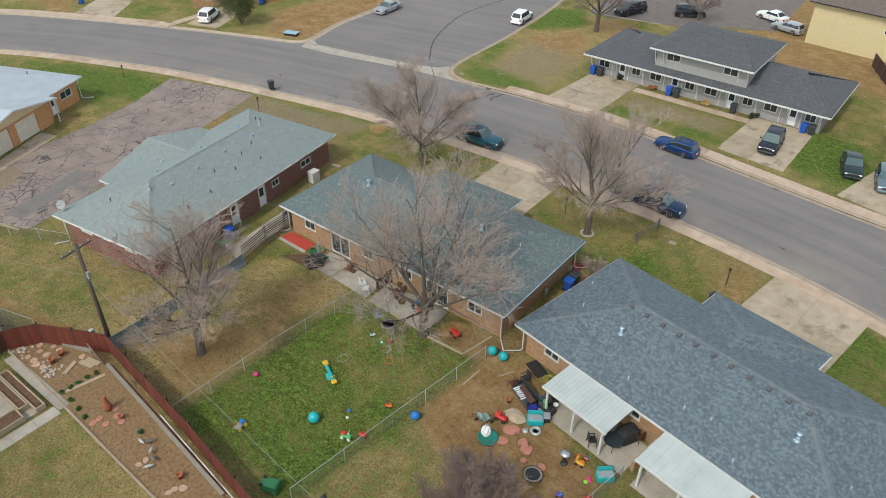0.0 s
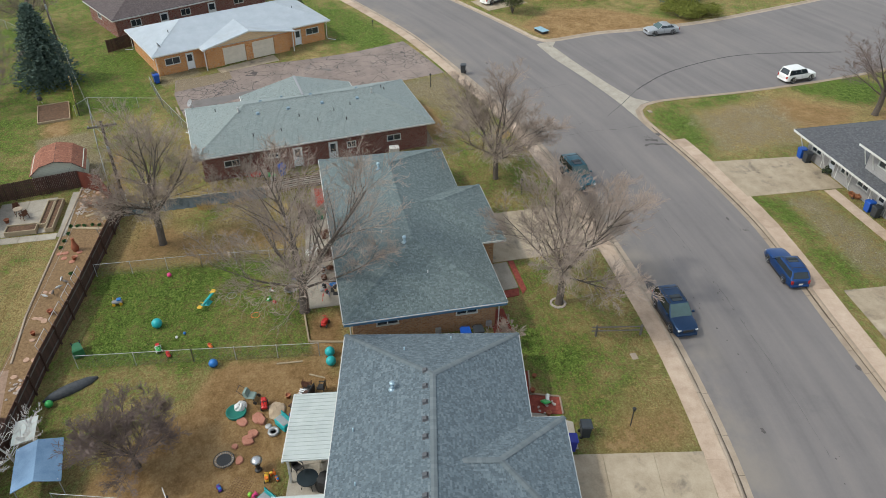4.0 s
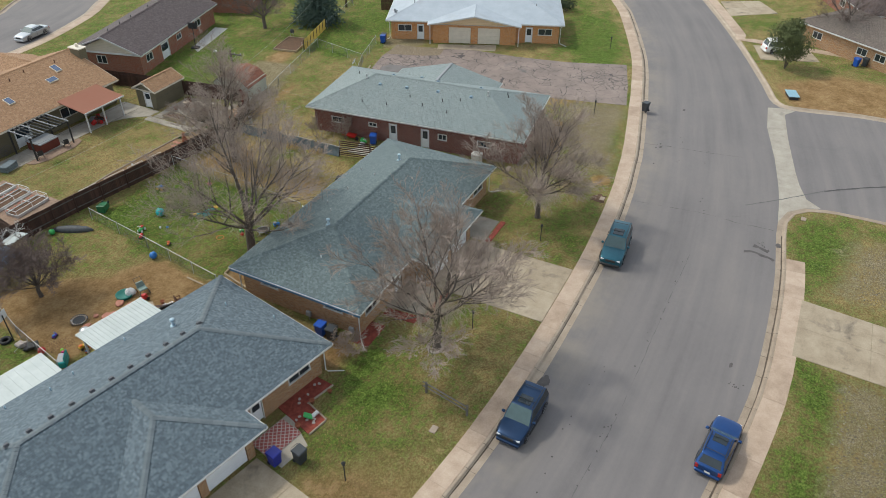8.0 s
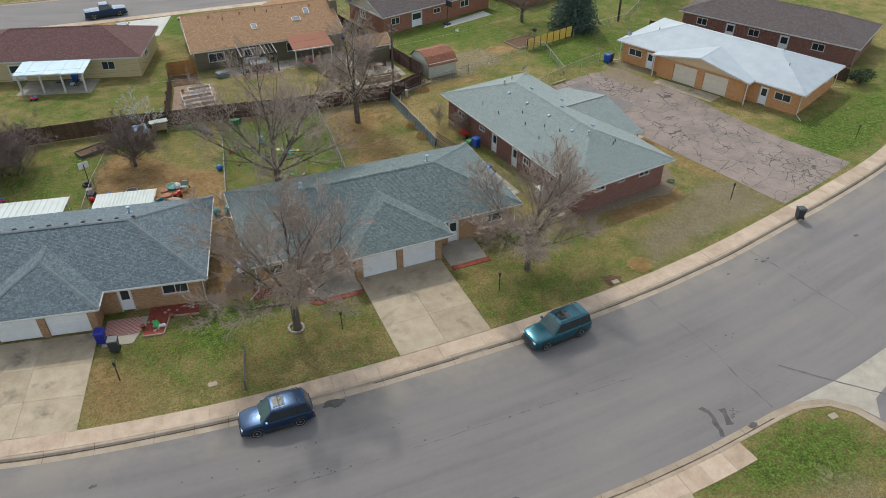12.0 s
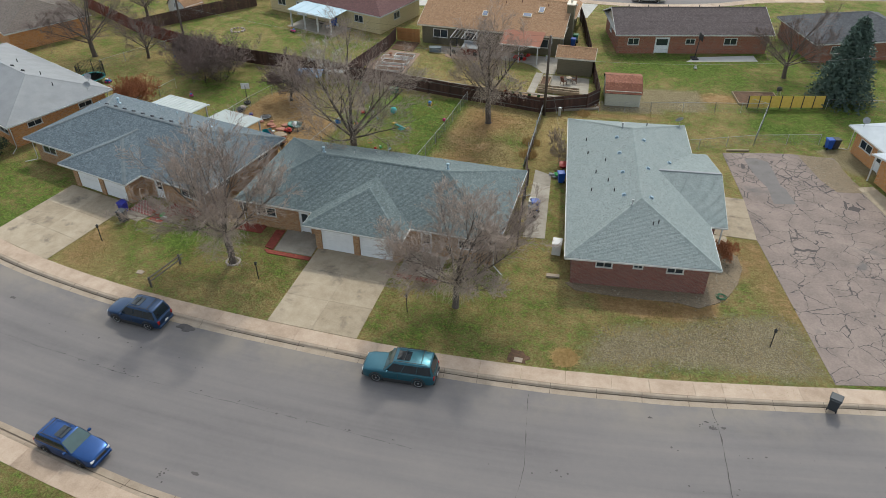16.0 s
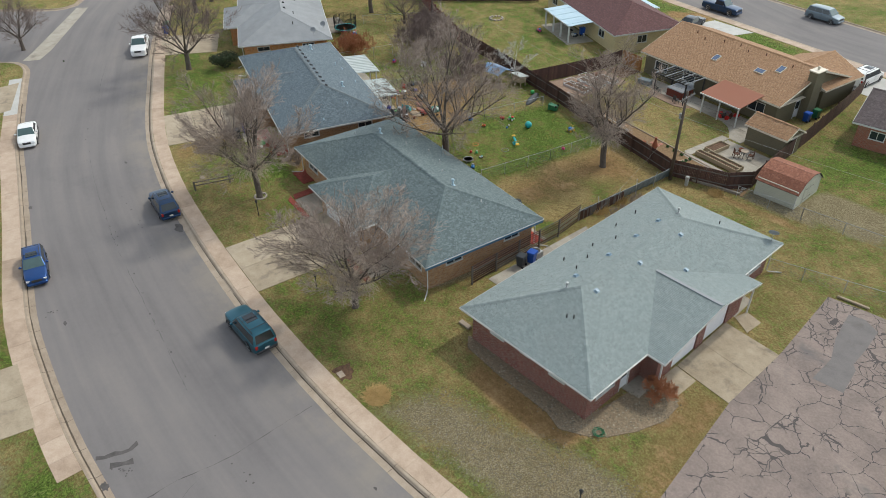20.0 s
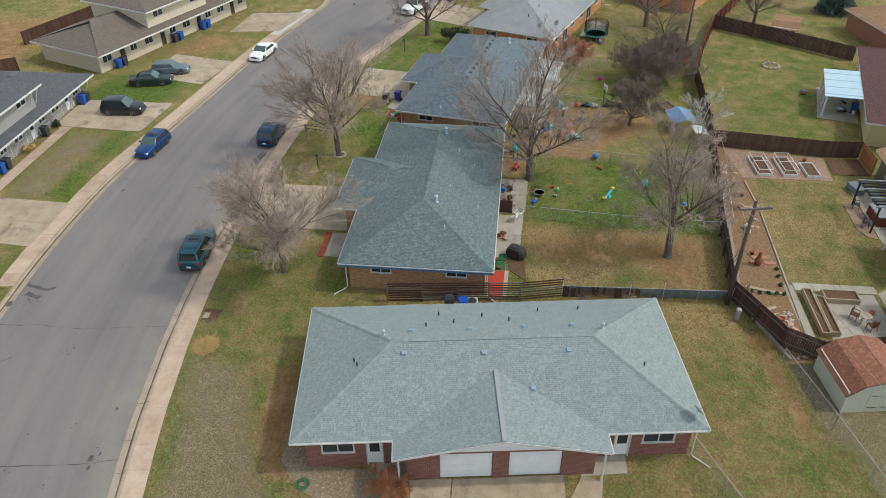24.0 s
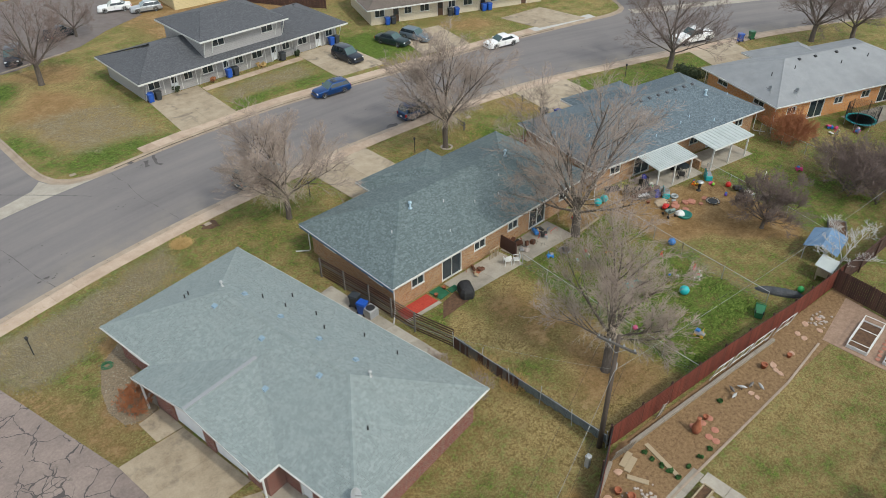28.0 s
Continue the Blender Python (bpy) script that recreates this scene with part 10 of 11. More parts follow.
hoop_toy(-25.3, 27.0, 0.3, "orange", "orange-ringed toy on the lawn")


def small_toy(x, y, mats, label, seed, s=1.0):
    """A ride-on or clutter toy: a moulded body, wheels and a handle."""
    rnd = random.Random(seed)
    root = thing("toy", pose(x, y, 0, 0, 0, rnd.uniform(0, 360)), label, "toy")
    part("body", Mk().soft(-0.3 * s, 0.3 * s, -0.14 * s, 0.14 * s, 0.1 * s, 0.3 * s, 0.05 * s), MAT[mats[0]], root)
    part("seat", Mk().soft(-0.26 * s, 0.0, -0.12 * s, 0.12 * s, 0.3 * s, 0.42 * s, 0.03 * s), MAT[mats[1]], root)
    part("handle", Mk().tube([(0.2 * s, 0, 0.3 * s), (0.16 * s, 0, 0.52 * s)], 0.02, 6).tube([(0.16 * s, -0.15 * s, 0.52 * s), (0.16 * s, 0.15 * s, 0.52 * s)], 0.02, 6), MAT[mats[-1]], root)
    for px in (-0.2, 0.2):
        for py in (-1, 1):
            part("wheel", Mk().tube([(px * s, py * 0.14 * s, 0.1 * s), (px * s, py * 0.19 * s, 0.1 * s)], 0.1 * s, 10), MAT["trim" if seed % 2 else mats[-1]], root)


for i, (x, y, ms, lb, s) in enumerate(((-23.0, 20.6, ("green", "red", "whiteplastic"), "green and red ride-on toy on the lawn", 1.1), (-22.3, 21.3, ("red", "red", "red"), "small red plastic toy chair", 0.8), (-28.6, 17.2, ("grey", "blue", "yellow"), "overturned blue and white toy on the lawn", 1.2),
                                       (-22.6, 24.0, ("orange", "red", "orange"), "orange toy on the lawn", 0.7), (-28.9, 30.0, ("blue", "grey", "blue"), "blue and grey toy by the patio", 0.9), (-23.3, 31.8, ("red", "red", "red"), "red plastic sled toy on bare earth", 1.3),
                                       (-16.49, 27.52, ("red", "red", "trim"), "red toy wagon on bare earth", 1.3), (-11.0, 27.58, ("yellow", "orange", "yellow"), "yellow and orange toy truck", 0.9), (-11.3, 27.9, ("orange", "yellow", "orange"), "small orange toy by the patio", 0.6), (-10.87, 28.15, ("orange", "blue", "blue"), "small orange and blue toy by the patio", 0.55),
                                       (-10.05, 26.9, ("pink", "pink", "pink"), "pink toy on bare earth", 0.6), (-10.86, 25.0, ("purple", "blue", "blue"), "deep blue toy on bare earth", 0.7), (-26.8, 28.0, ("green", "whiteplastic", "green"), "small green toy on the lawn", 0.6),
                                       (-27.8, 28.2, ("whiteplastic", "teal", "red"), "little white and teal toys on the lawn", 0.6), (9.5, 21.8, ("blue", "whiteplastic", "pink"), "blue and pink toys on the far lawn", 1.2),
                                       (11.2, 22.6, ("pink", "purple", "pink"), "pink and purple toys on the far lawn", 1.2), (-2.0, 22.5, ("pink", "blue", "pink"), "pink and blue toy on the far lawn", 1.0), (-4.0, 0.6, ("pink", "blue", "orange"), "colourful toys by the patio", 1.2), (-56.5, -1.2, ("whiteplastic", "grey", "whiteplastic"), "pale toy on the brick house's lawn", 0.8))):
    small_toy(x, y, ms, lb, 200 + i, s)
for (ex0, ey0), (ex1, ey1) in (((-24.7, 30.45), (-21.75, 30.6)), ((-21.7, 30.65), (-21.15, 33.2))):
    solid("sandbox_edge", Mk().soft(0, math.hypot(ex1 - ex0, ey1 - ey0), -0.06, 0.06, 0.0, 0.16, 0.015), MAT["pale_wood"], "weathered timber edging of a bare play corner", "edging", pose(ex0, ey0, 0, 0, 0, math.degrees(math.atan2(ey1 - ey0, ex1 - ex0))))
sl = thing("toy_slide", pose(6.0, 12.6, 0, 0, 0, 200), "red plastic slide on a blue climbing frame", "slide")
part("chute", Mk().slab([(0.3, -0.25, 1.1), (0.3, 0.25, 1.1), (1.9, 0.25, 0.12), (1.9, -0.25, 0.12)][::-1], 0.05).slab([(0.3, -0.3, 1.22), (0.3, -0.25, 1.22), (1.9, -0.25, 0.24), (1.9, -0.3, 0.24)][::-1], 0.14).slab([(0.3, 0.25, 1.22), (0.3, 0.3, 1.22), (1.9, 0.3, 0.24), (1.9, 0.25, 0.24)][::-1], 0.14), MAT["red"], sl)
part("platform", Mk().soft(-0.5, 0.3, -0.4, 0.4, 1.0, 1.08, 0.02), MAT["blue"], sl)
for px, py in ((-0.45, -0.35), (-0.45, 0.35), (0.25, -0.35), (0.25, 0.35)):
    part("post", Mk().tube([(px, py, 0), (px, py, 1.5)], 0.05, 8), MAT["blue"], sl)

# teal play kitchen, paddling pool, heap of household things behind the blue roof
def soft_lump(name, x, y, rx, ry, h, mat, label, cat, seed, z=0.0):
    """A slumped sheet, sack or cushion with creases."""
    rs = np.random.RandomState(seed)
    rings = []
    for v, f in ((0.0, 1.0), (0.25, 1.05), (0.6, 0.85), (0.9, 0.5), (1.0, 0.08)):
        rings.append([(rx * f * rs.uniform(0.82, 1.15) * math.cos(6.283 * i / 14), ry * f * rs.uniform(0.82, 1.15) * math.sin(6.283 * i / 14), h * v * rs.uniform(0.85, 1.1)) for i in range(14)])
    return solid(name, Mk().rings(rings), MAT[mat], label, cat, pose(x, y, z, 0, 0, seed * 37))


for x, y, t, lb in ((-14.72, 28.63, 35, "teal plastic play kitchen on its back on bare earth"), (-9.4, 27.6, 40, "teal plastic play kitchen by the wire gate")):
    kit = thing("play_kitchen", (x, y, 0, 0, 0, t), lb, "toy")
    part("body", Mk().soft(-0.5, 0.5, -0.3, 0.3, 0.0, 0.5, 0.05), MAT["teal"], kit)
    part("back_panel", Mk().soft(-0.45, 0.45, 0.22, 0.3, 0.5, 0.85, 0.03), MAT["teal"], kit)
    part("worktop", Mk().soft(-0.42, 0.42, -0.26, 0.18, 0.5, 0.54, 0.01), MAT["grey"], kit)
lathe_thing("sandbox", -16.29, 25.82, [(0.01, 0.12), (0.5, 0.12), (0.58, 0.22), (0.64, 0.2), (0.6, 0.0), (0.01, 0.0)], "seagreen", "round sea-green plastic sandbox on bare earth", "sandbox")
soft_lump("sack", -16.62, 26.1, 0.4, 0.32, 0.45, "whiteplastic", "crumpled white sack on the sandbox", "sack", 3, 0.12)
soft_lump("tarpaulin", -15.25, 29.3, 0.45, 0.35, 0.6, "bindkblue", "bundled deep blue tarpaulin by the patio", "tarpaulin", 4)
soft_lump("cushion", -15.95, 28.25, 0.68, 0.55, 0.26, "cushion", "beige weathered cushion on bare earth", "cushion", 5)
soft_lump("sack", -14.95, 30.6, 0.42, 0.34, 0.9, "darktarp", "dark refuse sack beside the patio", "sack", 6)
soft_lump("sack", -15.45, 30.2, 0.36, 0.3, 0.6, "tarp", "grey creased sack beside the patio", "sack", 7)
soft_lump("bag", -14.9, 30.9, 0.22, 0.2, 0.4, "bindkblue", "blue bag on the dark cabinet", "bag", 8, 0.98)
cb = thing("cabinet", (-14.75, 30.95, 0, 0, 0, -11), "black outdoor cabinet beside the patio cover", "cabinet")
part("body", Mk().soft(-0.35, 0.35, -0.25, 0.25, 0.0, 0.95, 0.02), MAT["trim"], cb)
for sx in (-0.175, 0.175):
    part("door", Mk().soft(sx - 0.16, sx + 0.16, -0.275, -0.252, 0.04, 0.91, 0.008), MAT["trim"], cb)
part("top", Mk().soft(-0.38, 0.38, -0.28, 0.28, 0.95, 0.98, 0.01), MAT["trim"], cb)
bb = thing("storage_box", (-14.4, 29.15, 0, 0, 0, 30), "black plastic storage box beside the play kitchen", "box")
part("body", Mk().soft(-0.35, 0.35, -0.25, 0.25, 0.0, 0.4, 0.03), MAT["trim"], bb)
part("lid", Mk().soft(-0.37, 0.37, -0.27, 0.27, 0.4, 0.46, 0.02), MAT["grey"], bb)
fu = thing("fire_pit_bench", (-16.3, 29.9, 0, 0, 0, -28), "dark broken sofa frame filled with white slats", "bench")
part("base", Mk().soft(-0.95, 0.95, -0.4, 0.4, 0.05, 0.38, 0.03), MAT["darktarp"], fu)
part("back_panel", Mk().soft(-0.95, 0.95, 0.32, 0.42, 0.38, 0.95, 0.03), MAT["trim"], fu)
for sx in (-0.95, 0.87):
    part("arm", Mk().soft(sx, sx + 0.08, -0.4, 0.4, 0.38, 0.68, 0.02), MAT["trim"], fu)
for i in range(7):
    part("white_slat", Mk().box(-0.7 + i * 0.16, -0.62 + i * 0.16, -0.5 + 0.03 * (i % 3), 0.3, 0.42 + 0.02 * (i % 2), 0.45 + 0.02 * (i % 2)), MAT["doorwhite"], fu, "white slat")
part("board", Mk().slab([(-0.6, -0.1, 0.5), (1.25, -0.35, 0.95), (1.25, 0.0, 1.05), (-0.6, 0.2, 0.6)], 0.04), MAT["fence_dark"], fu)
rm = thing("rubber_mat", (-17.05, 32.6, 0.0, 0, 0, -25), "black ribbed rubber mat on bare earth", "mat")
part("sheet", Mk().box(-0.75, 0.75, -0.45, 0.45, 0.0, 0.02), MAT["trim"], rm)
for i in range(12):
    part("rib", Mk().box(-0.7 + i * 0.12, -0.65 + i * 0.12, -0.45, 0.45, 0.02, 0.035), MAT["rubber"], rm)
for i in range(3):
    solid("garden_hose", Mk().tube([((0.42 - 0.05 * i) * math.cos(6.28 * j / 20), (0.36 - 0.04 * i) * math.sin(6.28 * j / 20), 0.03 + 0.03 * i) for j in range(21)], 0.018, 5), MAT["hose"], "coil of yellow-green garden hose", "hose", pose(-15.9 + 0.1 * i, 32.3, 0.0), "hose coils")
for x, y, mt, lb in ((-17.22, 26.74, "sage", "grey-green child's seat on a dark frame"),):
    r = thing("pushchair", (x, y, 0, 0, 0, 70), lb, "pushchair")
    part("seat", Mk().soft(-0.32, 0.32, -0.3, 0.3, 0.35, 0.5, 0.06), MAT[mt], r)
    part("hood", Mk().rings([[(-0.35, -0.3, 0.5), (-0.12, -0.3, 0.5), (-0.12, 0.3, 0.5), (-0.35, 0.3, 0.5)], [(-0.42, -0.24, 0.8), (-0.25, -0.24, 0.85), (-0.25, 0.24, 0.85), (-0.42, 0.24, 0.8)]]), MAT[mt], r)
    for px in (-0.35, 0.35):
        for py in (-0.34, 0.34):
            part("wheel", Mk().tube([(px, py - 0.02, 0.13), (px, py + 0.02, 0.13)], 0.13, 12), MAT["trim"], r)
            part("strut", Mk().tube([(px, py, 0.13), (px * 0.7, py * 0.8, 0.4)], 0.02, 5), MAT["trim"], r)
    part("push_handle", Mk().tube([(-0.35, -0.28, 0.6), (-0.75, -0.26, 0.95), (-0.75, 0.26, 0.95), (-0.35, 0.28, 0.6)], 0.02, 6), MAT["trim"], r)
for x, y, r, mt, lb in ((-14.3, 28.02, 0.36, "metal", "round galvanised tub of ashes on bare earth"), (-9.0, 22.4, 0.4, "rubber", "old tyre by the fence")):
    lathe_thing("tyre" if mt == "rubber" else "tub", x, y, [(r * 0.55, 0.02), (r * 0.9, 0.0), (r, 0.1), (r * 0.9, 0.2), (r * 0.55, 0.18), (r * 0.5, 0.1), (r * 0.55, 0.02)], mt, lb, "tyre" if mt == "rubber" else "tub")
lathe_thing("pot_lid", -14.85, 27.72, [(0.2, 0.0), (0.21, 0.04), (0.1, 0.08), (0.01, 0.09)], "metal", "round grey metal lid on bare earth", "lid")
lathe_thing("bucket", -14.3, 30.35, [(0.13, 0.0), (0.16, 0.36), (0.17, 0.36), (0.17, 0.38), (0.15, 0.38), (0.13, 0.03), (0.01, 0.03)], "whiteplastic", "white plastic bucket by the patio post", "bucket", 0.035)
rb = thing("rebounder", (-12.74, 25.2, 0), "small black trampoline with white springs", "trampoline")
part("bed", Mk().lathe([(0.01, 0.2), (0.42, 0.2), (0.42, 0.185), (0.01, 0.185)], 22), MAT["trim"], rb)
part("rim", Mk().tube([(0.58 * math.cos(6.283 * i / 24), 0.58 * math.sin(6.283 * i / 24), 0.2) for i in range(25)], 0.025, 6, cap=False), MAT["trim"], rb)
for i in range(24):
    a = 6.283 * (i + 0.5) / 24
    part("spring", Mk().tube([(0.43 * math.cos(a), 0.43 * math.sin(a), 0.2), (0.57 * math.cos(a), 0.57 * math.sin(a), 0.2)], 0.018, 4), MAT["whiteplastic"], rb)
for i in range(5):
    a = 6.283 * i / 5
    part("leg", Mk().tube([(0.56 * math.cos(a), 0.56 * math.sin(a), 0.0), (0.57 * math.cos(a), 0.57 * math.sin(a), 0.2)], 0.02, 5), MAT["trim"], rb)
ft = thing("patio_heater", (-11.78, 27.11, 0), "small patio heater with a silver dome", "heater")
part("pedestal", Mk().lathe([(0.22, 0), (0.2, 0.08), (0.1, 0.14), (0.1, 0.35), (0.14, 0.4), (0.14, 0.62), (0.05, 0.66), (0.05, 0.85)], 12), MAT["trim"], ft)
part("dome", Mk().lathe([(0.33, 0.84), (0.34, 0.86), (0.2, 0.97), (0.02, 1.0)], 18), MAT["rim"], ft, smooth=True)
solid("ball", Mk().ball((0, 0, 0.14), 0.14, 14), MAT["lime"], "lime green ball on bare earth", "ball", pose(-10.12, 26.65, 0), smooth=True)
wg = Mk()
for i in range(11):
    wg.tube([(-0.75 + 0.15 * i, -0.55, 0.02 + 0.02 * math.sin(i)), (-0.75 + 0.15 * i, 0.55, 0.02)], 0.006, 4)
for i in range(8):
    wg.tube([(-0.75, -0.55 + 0.157 * i, 0.03), (0.75, -0.55 + 0.157 * i, 0.02 + 0.02 * math.sin(i))], 0.006, 4)
solid("wire_panel", wg, MAT["rust"], "rusty wire panel lying on bare earth", "wire panel", pose(-10.6, 26.0, 0.005, 0, 0, -30), kind="stuff")
lw = thing("low_wall", (-8.45, 29.0, 0, 0, 0, 79), "low brick wall between the patios", "wall")
part("bricks", Mk().box(0, 2.4, -0.1, 0.1, 0, 0.85), MAT["brick_tan"], lw)
part("coping", Mk().soft(-0.03, 2.43, -0.14, 0.14, 0.85, 0.91, 0.01), MAT["kerb"], lw)


def heap(x, y, w, seed, label, mats, n=14):
    """A pile of separate household things, each a part of the heap."""
    rnd = random.Random(seed)
    root = thing("junk_heap", (x, y, 0, 0, 0, rnd.uniform(0, 90)), label, "heap")
    for i in range(n):
        a, b, c = rnd.uniform(0.1, 0.38), rnd.uniform(0.08, 0.26), rnd.uniform(0.05, 0.22)
        m = Matrix.Translation((rnd.gauss(0, w / 3), rnd.gauss(0, w / 3.5), max(c, rnd.uniform(0, 0.35)))) @ Euler((rnd.uniform(-0.4, 0.4), rnd.uniform(-0.4, 0.4), rnd.uniform(0, 3))).to_matrix().to_4x4()
        if i % 3 == 0:
            part("bent_tube", Mk().tube([(-a, 0, -c), (-a, 0, c), (a, 0, c), (a, 0, -c)], 0.02, 6, m), MAT[rnd.choice(mats)], root)
        else:
            part("box", Mk().soft(-a, a, -b, b, -c, c, 0.04, m), MAT[rnd.choice(mats)], root)


heap(-15.0, 29.7, 1.1, 2, "small heap of household things by the patio", ["trim", "green", "grey", "darktarp", "rust"], 12)
heap(-9.6, 24.0, 1.3, 3, "pale sacks and things at the fence", ["palegravel", "trim", "blue", "grey"], 9)
heap(-29.4, 32.6, 1.6, 4, "white and coloured oddments on the patio", ["grey", "rust", "trim", "palegravel", "terracotta"], 14)
heap(-26.9, 32.5, 1.5, 5, "toys and boxes under the eaves", ["blue", "red", "trim", "grey", "pale_wood"], 14)
heap(-44.6, 28.6, 1.0, 6, "oddments behind the slat fence", ["grey", "trim", "metal", "green"], 9)
heap(-34.3, 32.9, 1.0, 7, "firewood and pots along the wall", ["pale_wood", "terracotta", "rust"], 9)
heap(-35.6, 1.2, 2.2, 9, "garden chairs and red oddments under the patio roof", ["red", "trim", "rust", "grey"], 12)
heap(-8.0, -2.0, 2.0, 10, "garden things under the patio cover", ["grey", "trim", "blue", "whiteplastic"], 9)
heap(8.0, 23.5, 1.4, 11, "coloured toys beside the shrub", ["blue", "pink", "whiteplastic", "teal"], 8)
heap(-13.4, 44.6, 0.5, 12, "small garden ornaments in the red bed", ["terracotta", "rust", "whiteplastic", "green"], 4)


def garden_chair(x, y, turn, mat="whiteplastic", label="white moulded plastic garden chair", group="white patio chairs"):
    root = thing("garden_chair", (x, y, 0.035, 0, 0, turn), label, "chair", group)
    part("seat", Mk().soft(-0.24, 0.24, -0.24, 0.24, 0.38, 0.43, 0.015), MAT[mat], root)
    part("backrest", Mk().soft(-0.26, -0.2, -0.24, 0.24, 0.43, 0.9, 0.02), MAT[mat], root)
    for sx in (-0.22, 0.22):
        for sy in (-0.24, 0.24):
            part("leg", Mk().tube([(sx * 1.1, sy * 1.1, 0), (sx, sy, 0.4)], 0.025, 6), MAT[mat], root)
    for sy in (-1, 1):
        part("armrest", Mk().soft(-0.22, 0.22, sy * 0.27 - 0.03, sy * 0.27 + 0.03, 0.6, 0.64, 0.01).tube([(0.2, sy * 0.27, 0.4), (0.2, sy * 0.27, 0.6)], 0.02, 6), MAT[mat], root)


garden_chair(-32.0, 31.7, 60)
garden_chair(-31.4, 31.3, 140)
garden_chair(-17.0, 31.1, 250, "trim", "black wire chair on bare earth", "black patio chairs")
garden_chair(-17.4, 30.2, 160, "rust", "dark rusty chair on bare earth", "")
garden_chair(-9.1, 31.3, 160, "rust", "dark red chair beside the house wall", "")
garden_chair(-11.2, 29.3, 40, "trim", "black wire patio chair", "black patio chairs")
garden_chair(-27.9, 44.4, 270, "whiteplastic", "white plastic chair by the garage post", "")


def round_table(x, y, r, mat, label, z=0.035):
    root = thing("round_table", (x, y, z), label, "table")
    part("tabletop", Mk().lathe([(0.01, 0.7), (r, 0.7), (r, 0.74), (0.01, 0.74)], 20), MAT[mat], root)
    for i in range(4):
        a = 6.28 * i / 4 + 0.4
        part("leg", Mk().tube([(r * 0.8 * math.cos(a), r * 0.8 * math.sin(a), 0), (r * 0.3 * math.cos(a), r * 0.3 * math.sin(a), 0.7)], 0.02, 6), MAT["trim"], root)


round_table(-10.1, 29.85, 0.6, "glass", "round glass patio table with black legs")
round_table(-42.4, 7.4, 0.38, "kerb", "small round white garden table")
for x, y, t in ((-43.0, 7.1, 20), (-41.9, 7.9, 230)):
    garden_chair(x, y, t, "rust", "rusty iron garden chair", "iron garden chairs")


def kettle_grill(x, y, label, covered=False):
    root = thing("barbecue", (x, y, 0.03, 0, 0, 62), label, "barbecue")
    if covered:
        part("cover", Mk().rings([[(a * f, b * f, z) for a, b in ((0.72, -0.3), (0.72, 0.3), (0.5, 0.5), (-0.5, 0.5), (-0.72, 0.3), (-0.72, -0.3), (-0.5, -0.5), (0.5, -0.5))] for f, z in ((1.0, 0.03), (1.04, 0.35), (1.0, 0.6), (0.85, 0.82), (0.4, 0.92))]), MAT["blackcover"], root)
    else:
        part("bowl", Mk().lathe([(0.05, 0.5), (0.25, 0.6), (0.3, 0.75), (0.25, 0.95), (0.04, 1.05)], 14), MAT["trim"], root)
        for i in range(3):
            a = 2.1 * i
            part("leg", Mk().tube([(0.3 * math.cos(a), 0.3 * math.sin(a), 0), (0.15 * math.cos(a), 0.15 * math.sin(a), 0.6)], 0.015, 5), MAT["metal"], root)


kettle_grill(-36.85, 31.4, "barbecue under a black cover on the patio edge", True)
kettle_grill(-9.75, 31.0, "black barbecue against the house wall", True)
kettle_grill(-65.5, 4.2, "dark barbecue beneath a bare tree")

# wooden screen and deck box by the back patio
solid("wooden_screen", Mk().box(0, 1.9, 0, 0.06, 0, 1.2).box(0, 0.08, 0.06, 0.12, 0, 1.25).box(1.82, 1.9, 0.06, 0.12, 0, 1.25), MAT["fence_dark"], "dark brown board screen on the patio", "screen", pose(-30.7, 31.9, 0.035, 0, 0, 90))
st = thing("stair_rail", (-32.6, 33.0, 0.03), "small wooden stair rail by the back door", "railing")
for i in range(7):
    part("baluster", Mk().box(i * 0.16, i * 0.16 + 0.04, 0, 0.04, 0, 0.8), MAT["pale_wood"], st)
part("rail", Mk().box(-0.05, 1.05, -0.02, 0.06, 0.8, 0.86), MAT["pale_wood"], st)

# rug, toppled green bin, covered canoe, tarp shelter, white hutch
solid("rug", Mk().box(-1.2, 1.2, -0.85, 0.85, 0.0, 0.012), MAT["rugred"], "red and white patterned outdoor rug on the entry patio", "rug", pose(-10.95, 43.95, 0.042, 0, 0, -11))
gb = wheelie_bin(pose(-24.3, 15.2, 0.34, 0, 88, 20), GN, "green wheelie bin lying on its side by the fence")
can = thing("canoe", (-20.4, 15.5, 0.0, 0, 0, 118), "upturned canoe wrapped in dark tarpaulin", "canoe")
part("hull", Mk().rings([[(x, w * math.cos(a), 0.02 + hh * math.sin(a)) for a in [math.pi * i / 8 for i in range(9)]] for x, w, hh in ((-1.7, 0.05, 0.12), (-1.2, 0.3, 0.35), (-0.4, 0.42, 0.42), (0.4, 0.42, 0.4), (1.2, 0.3, 0.33), (1.7, 0.05, 0.12))]), MAT["darktarp"], can)
sh = thing("tarp_shelter", (-13.6, 15.4, 0, 0, 0, 8), "blue tarpaulin shelter on thin poles", "shelter")
for x in (-1.4, 1.4):
    for y in (-1.1, 1.1):
        part("pole", Mk().tube([(x, y, 0), (x, y, 1.35)], 0.03, 6), MAT["metal"], sh)
part("sheet", Mk().slab([(-1.55, -1.25, 1.25), (1.55, -1.25, 1.3), (1.5, 0, 1.75), (-1.5, 0, 1.7)], 0.03).slab([(-1.5, 0, 1.7), (1.5, 0, 1.75), (1.55, 1.25, 1.25), (-1.55, 1.25, 1.3)], 0.03), MAT["bluetarp"], sh)
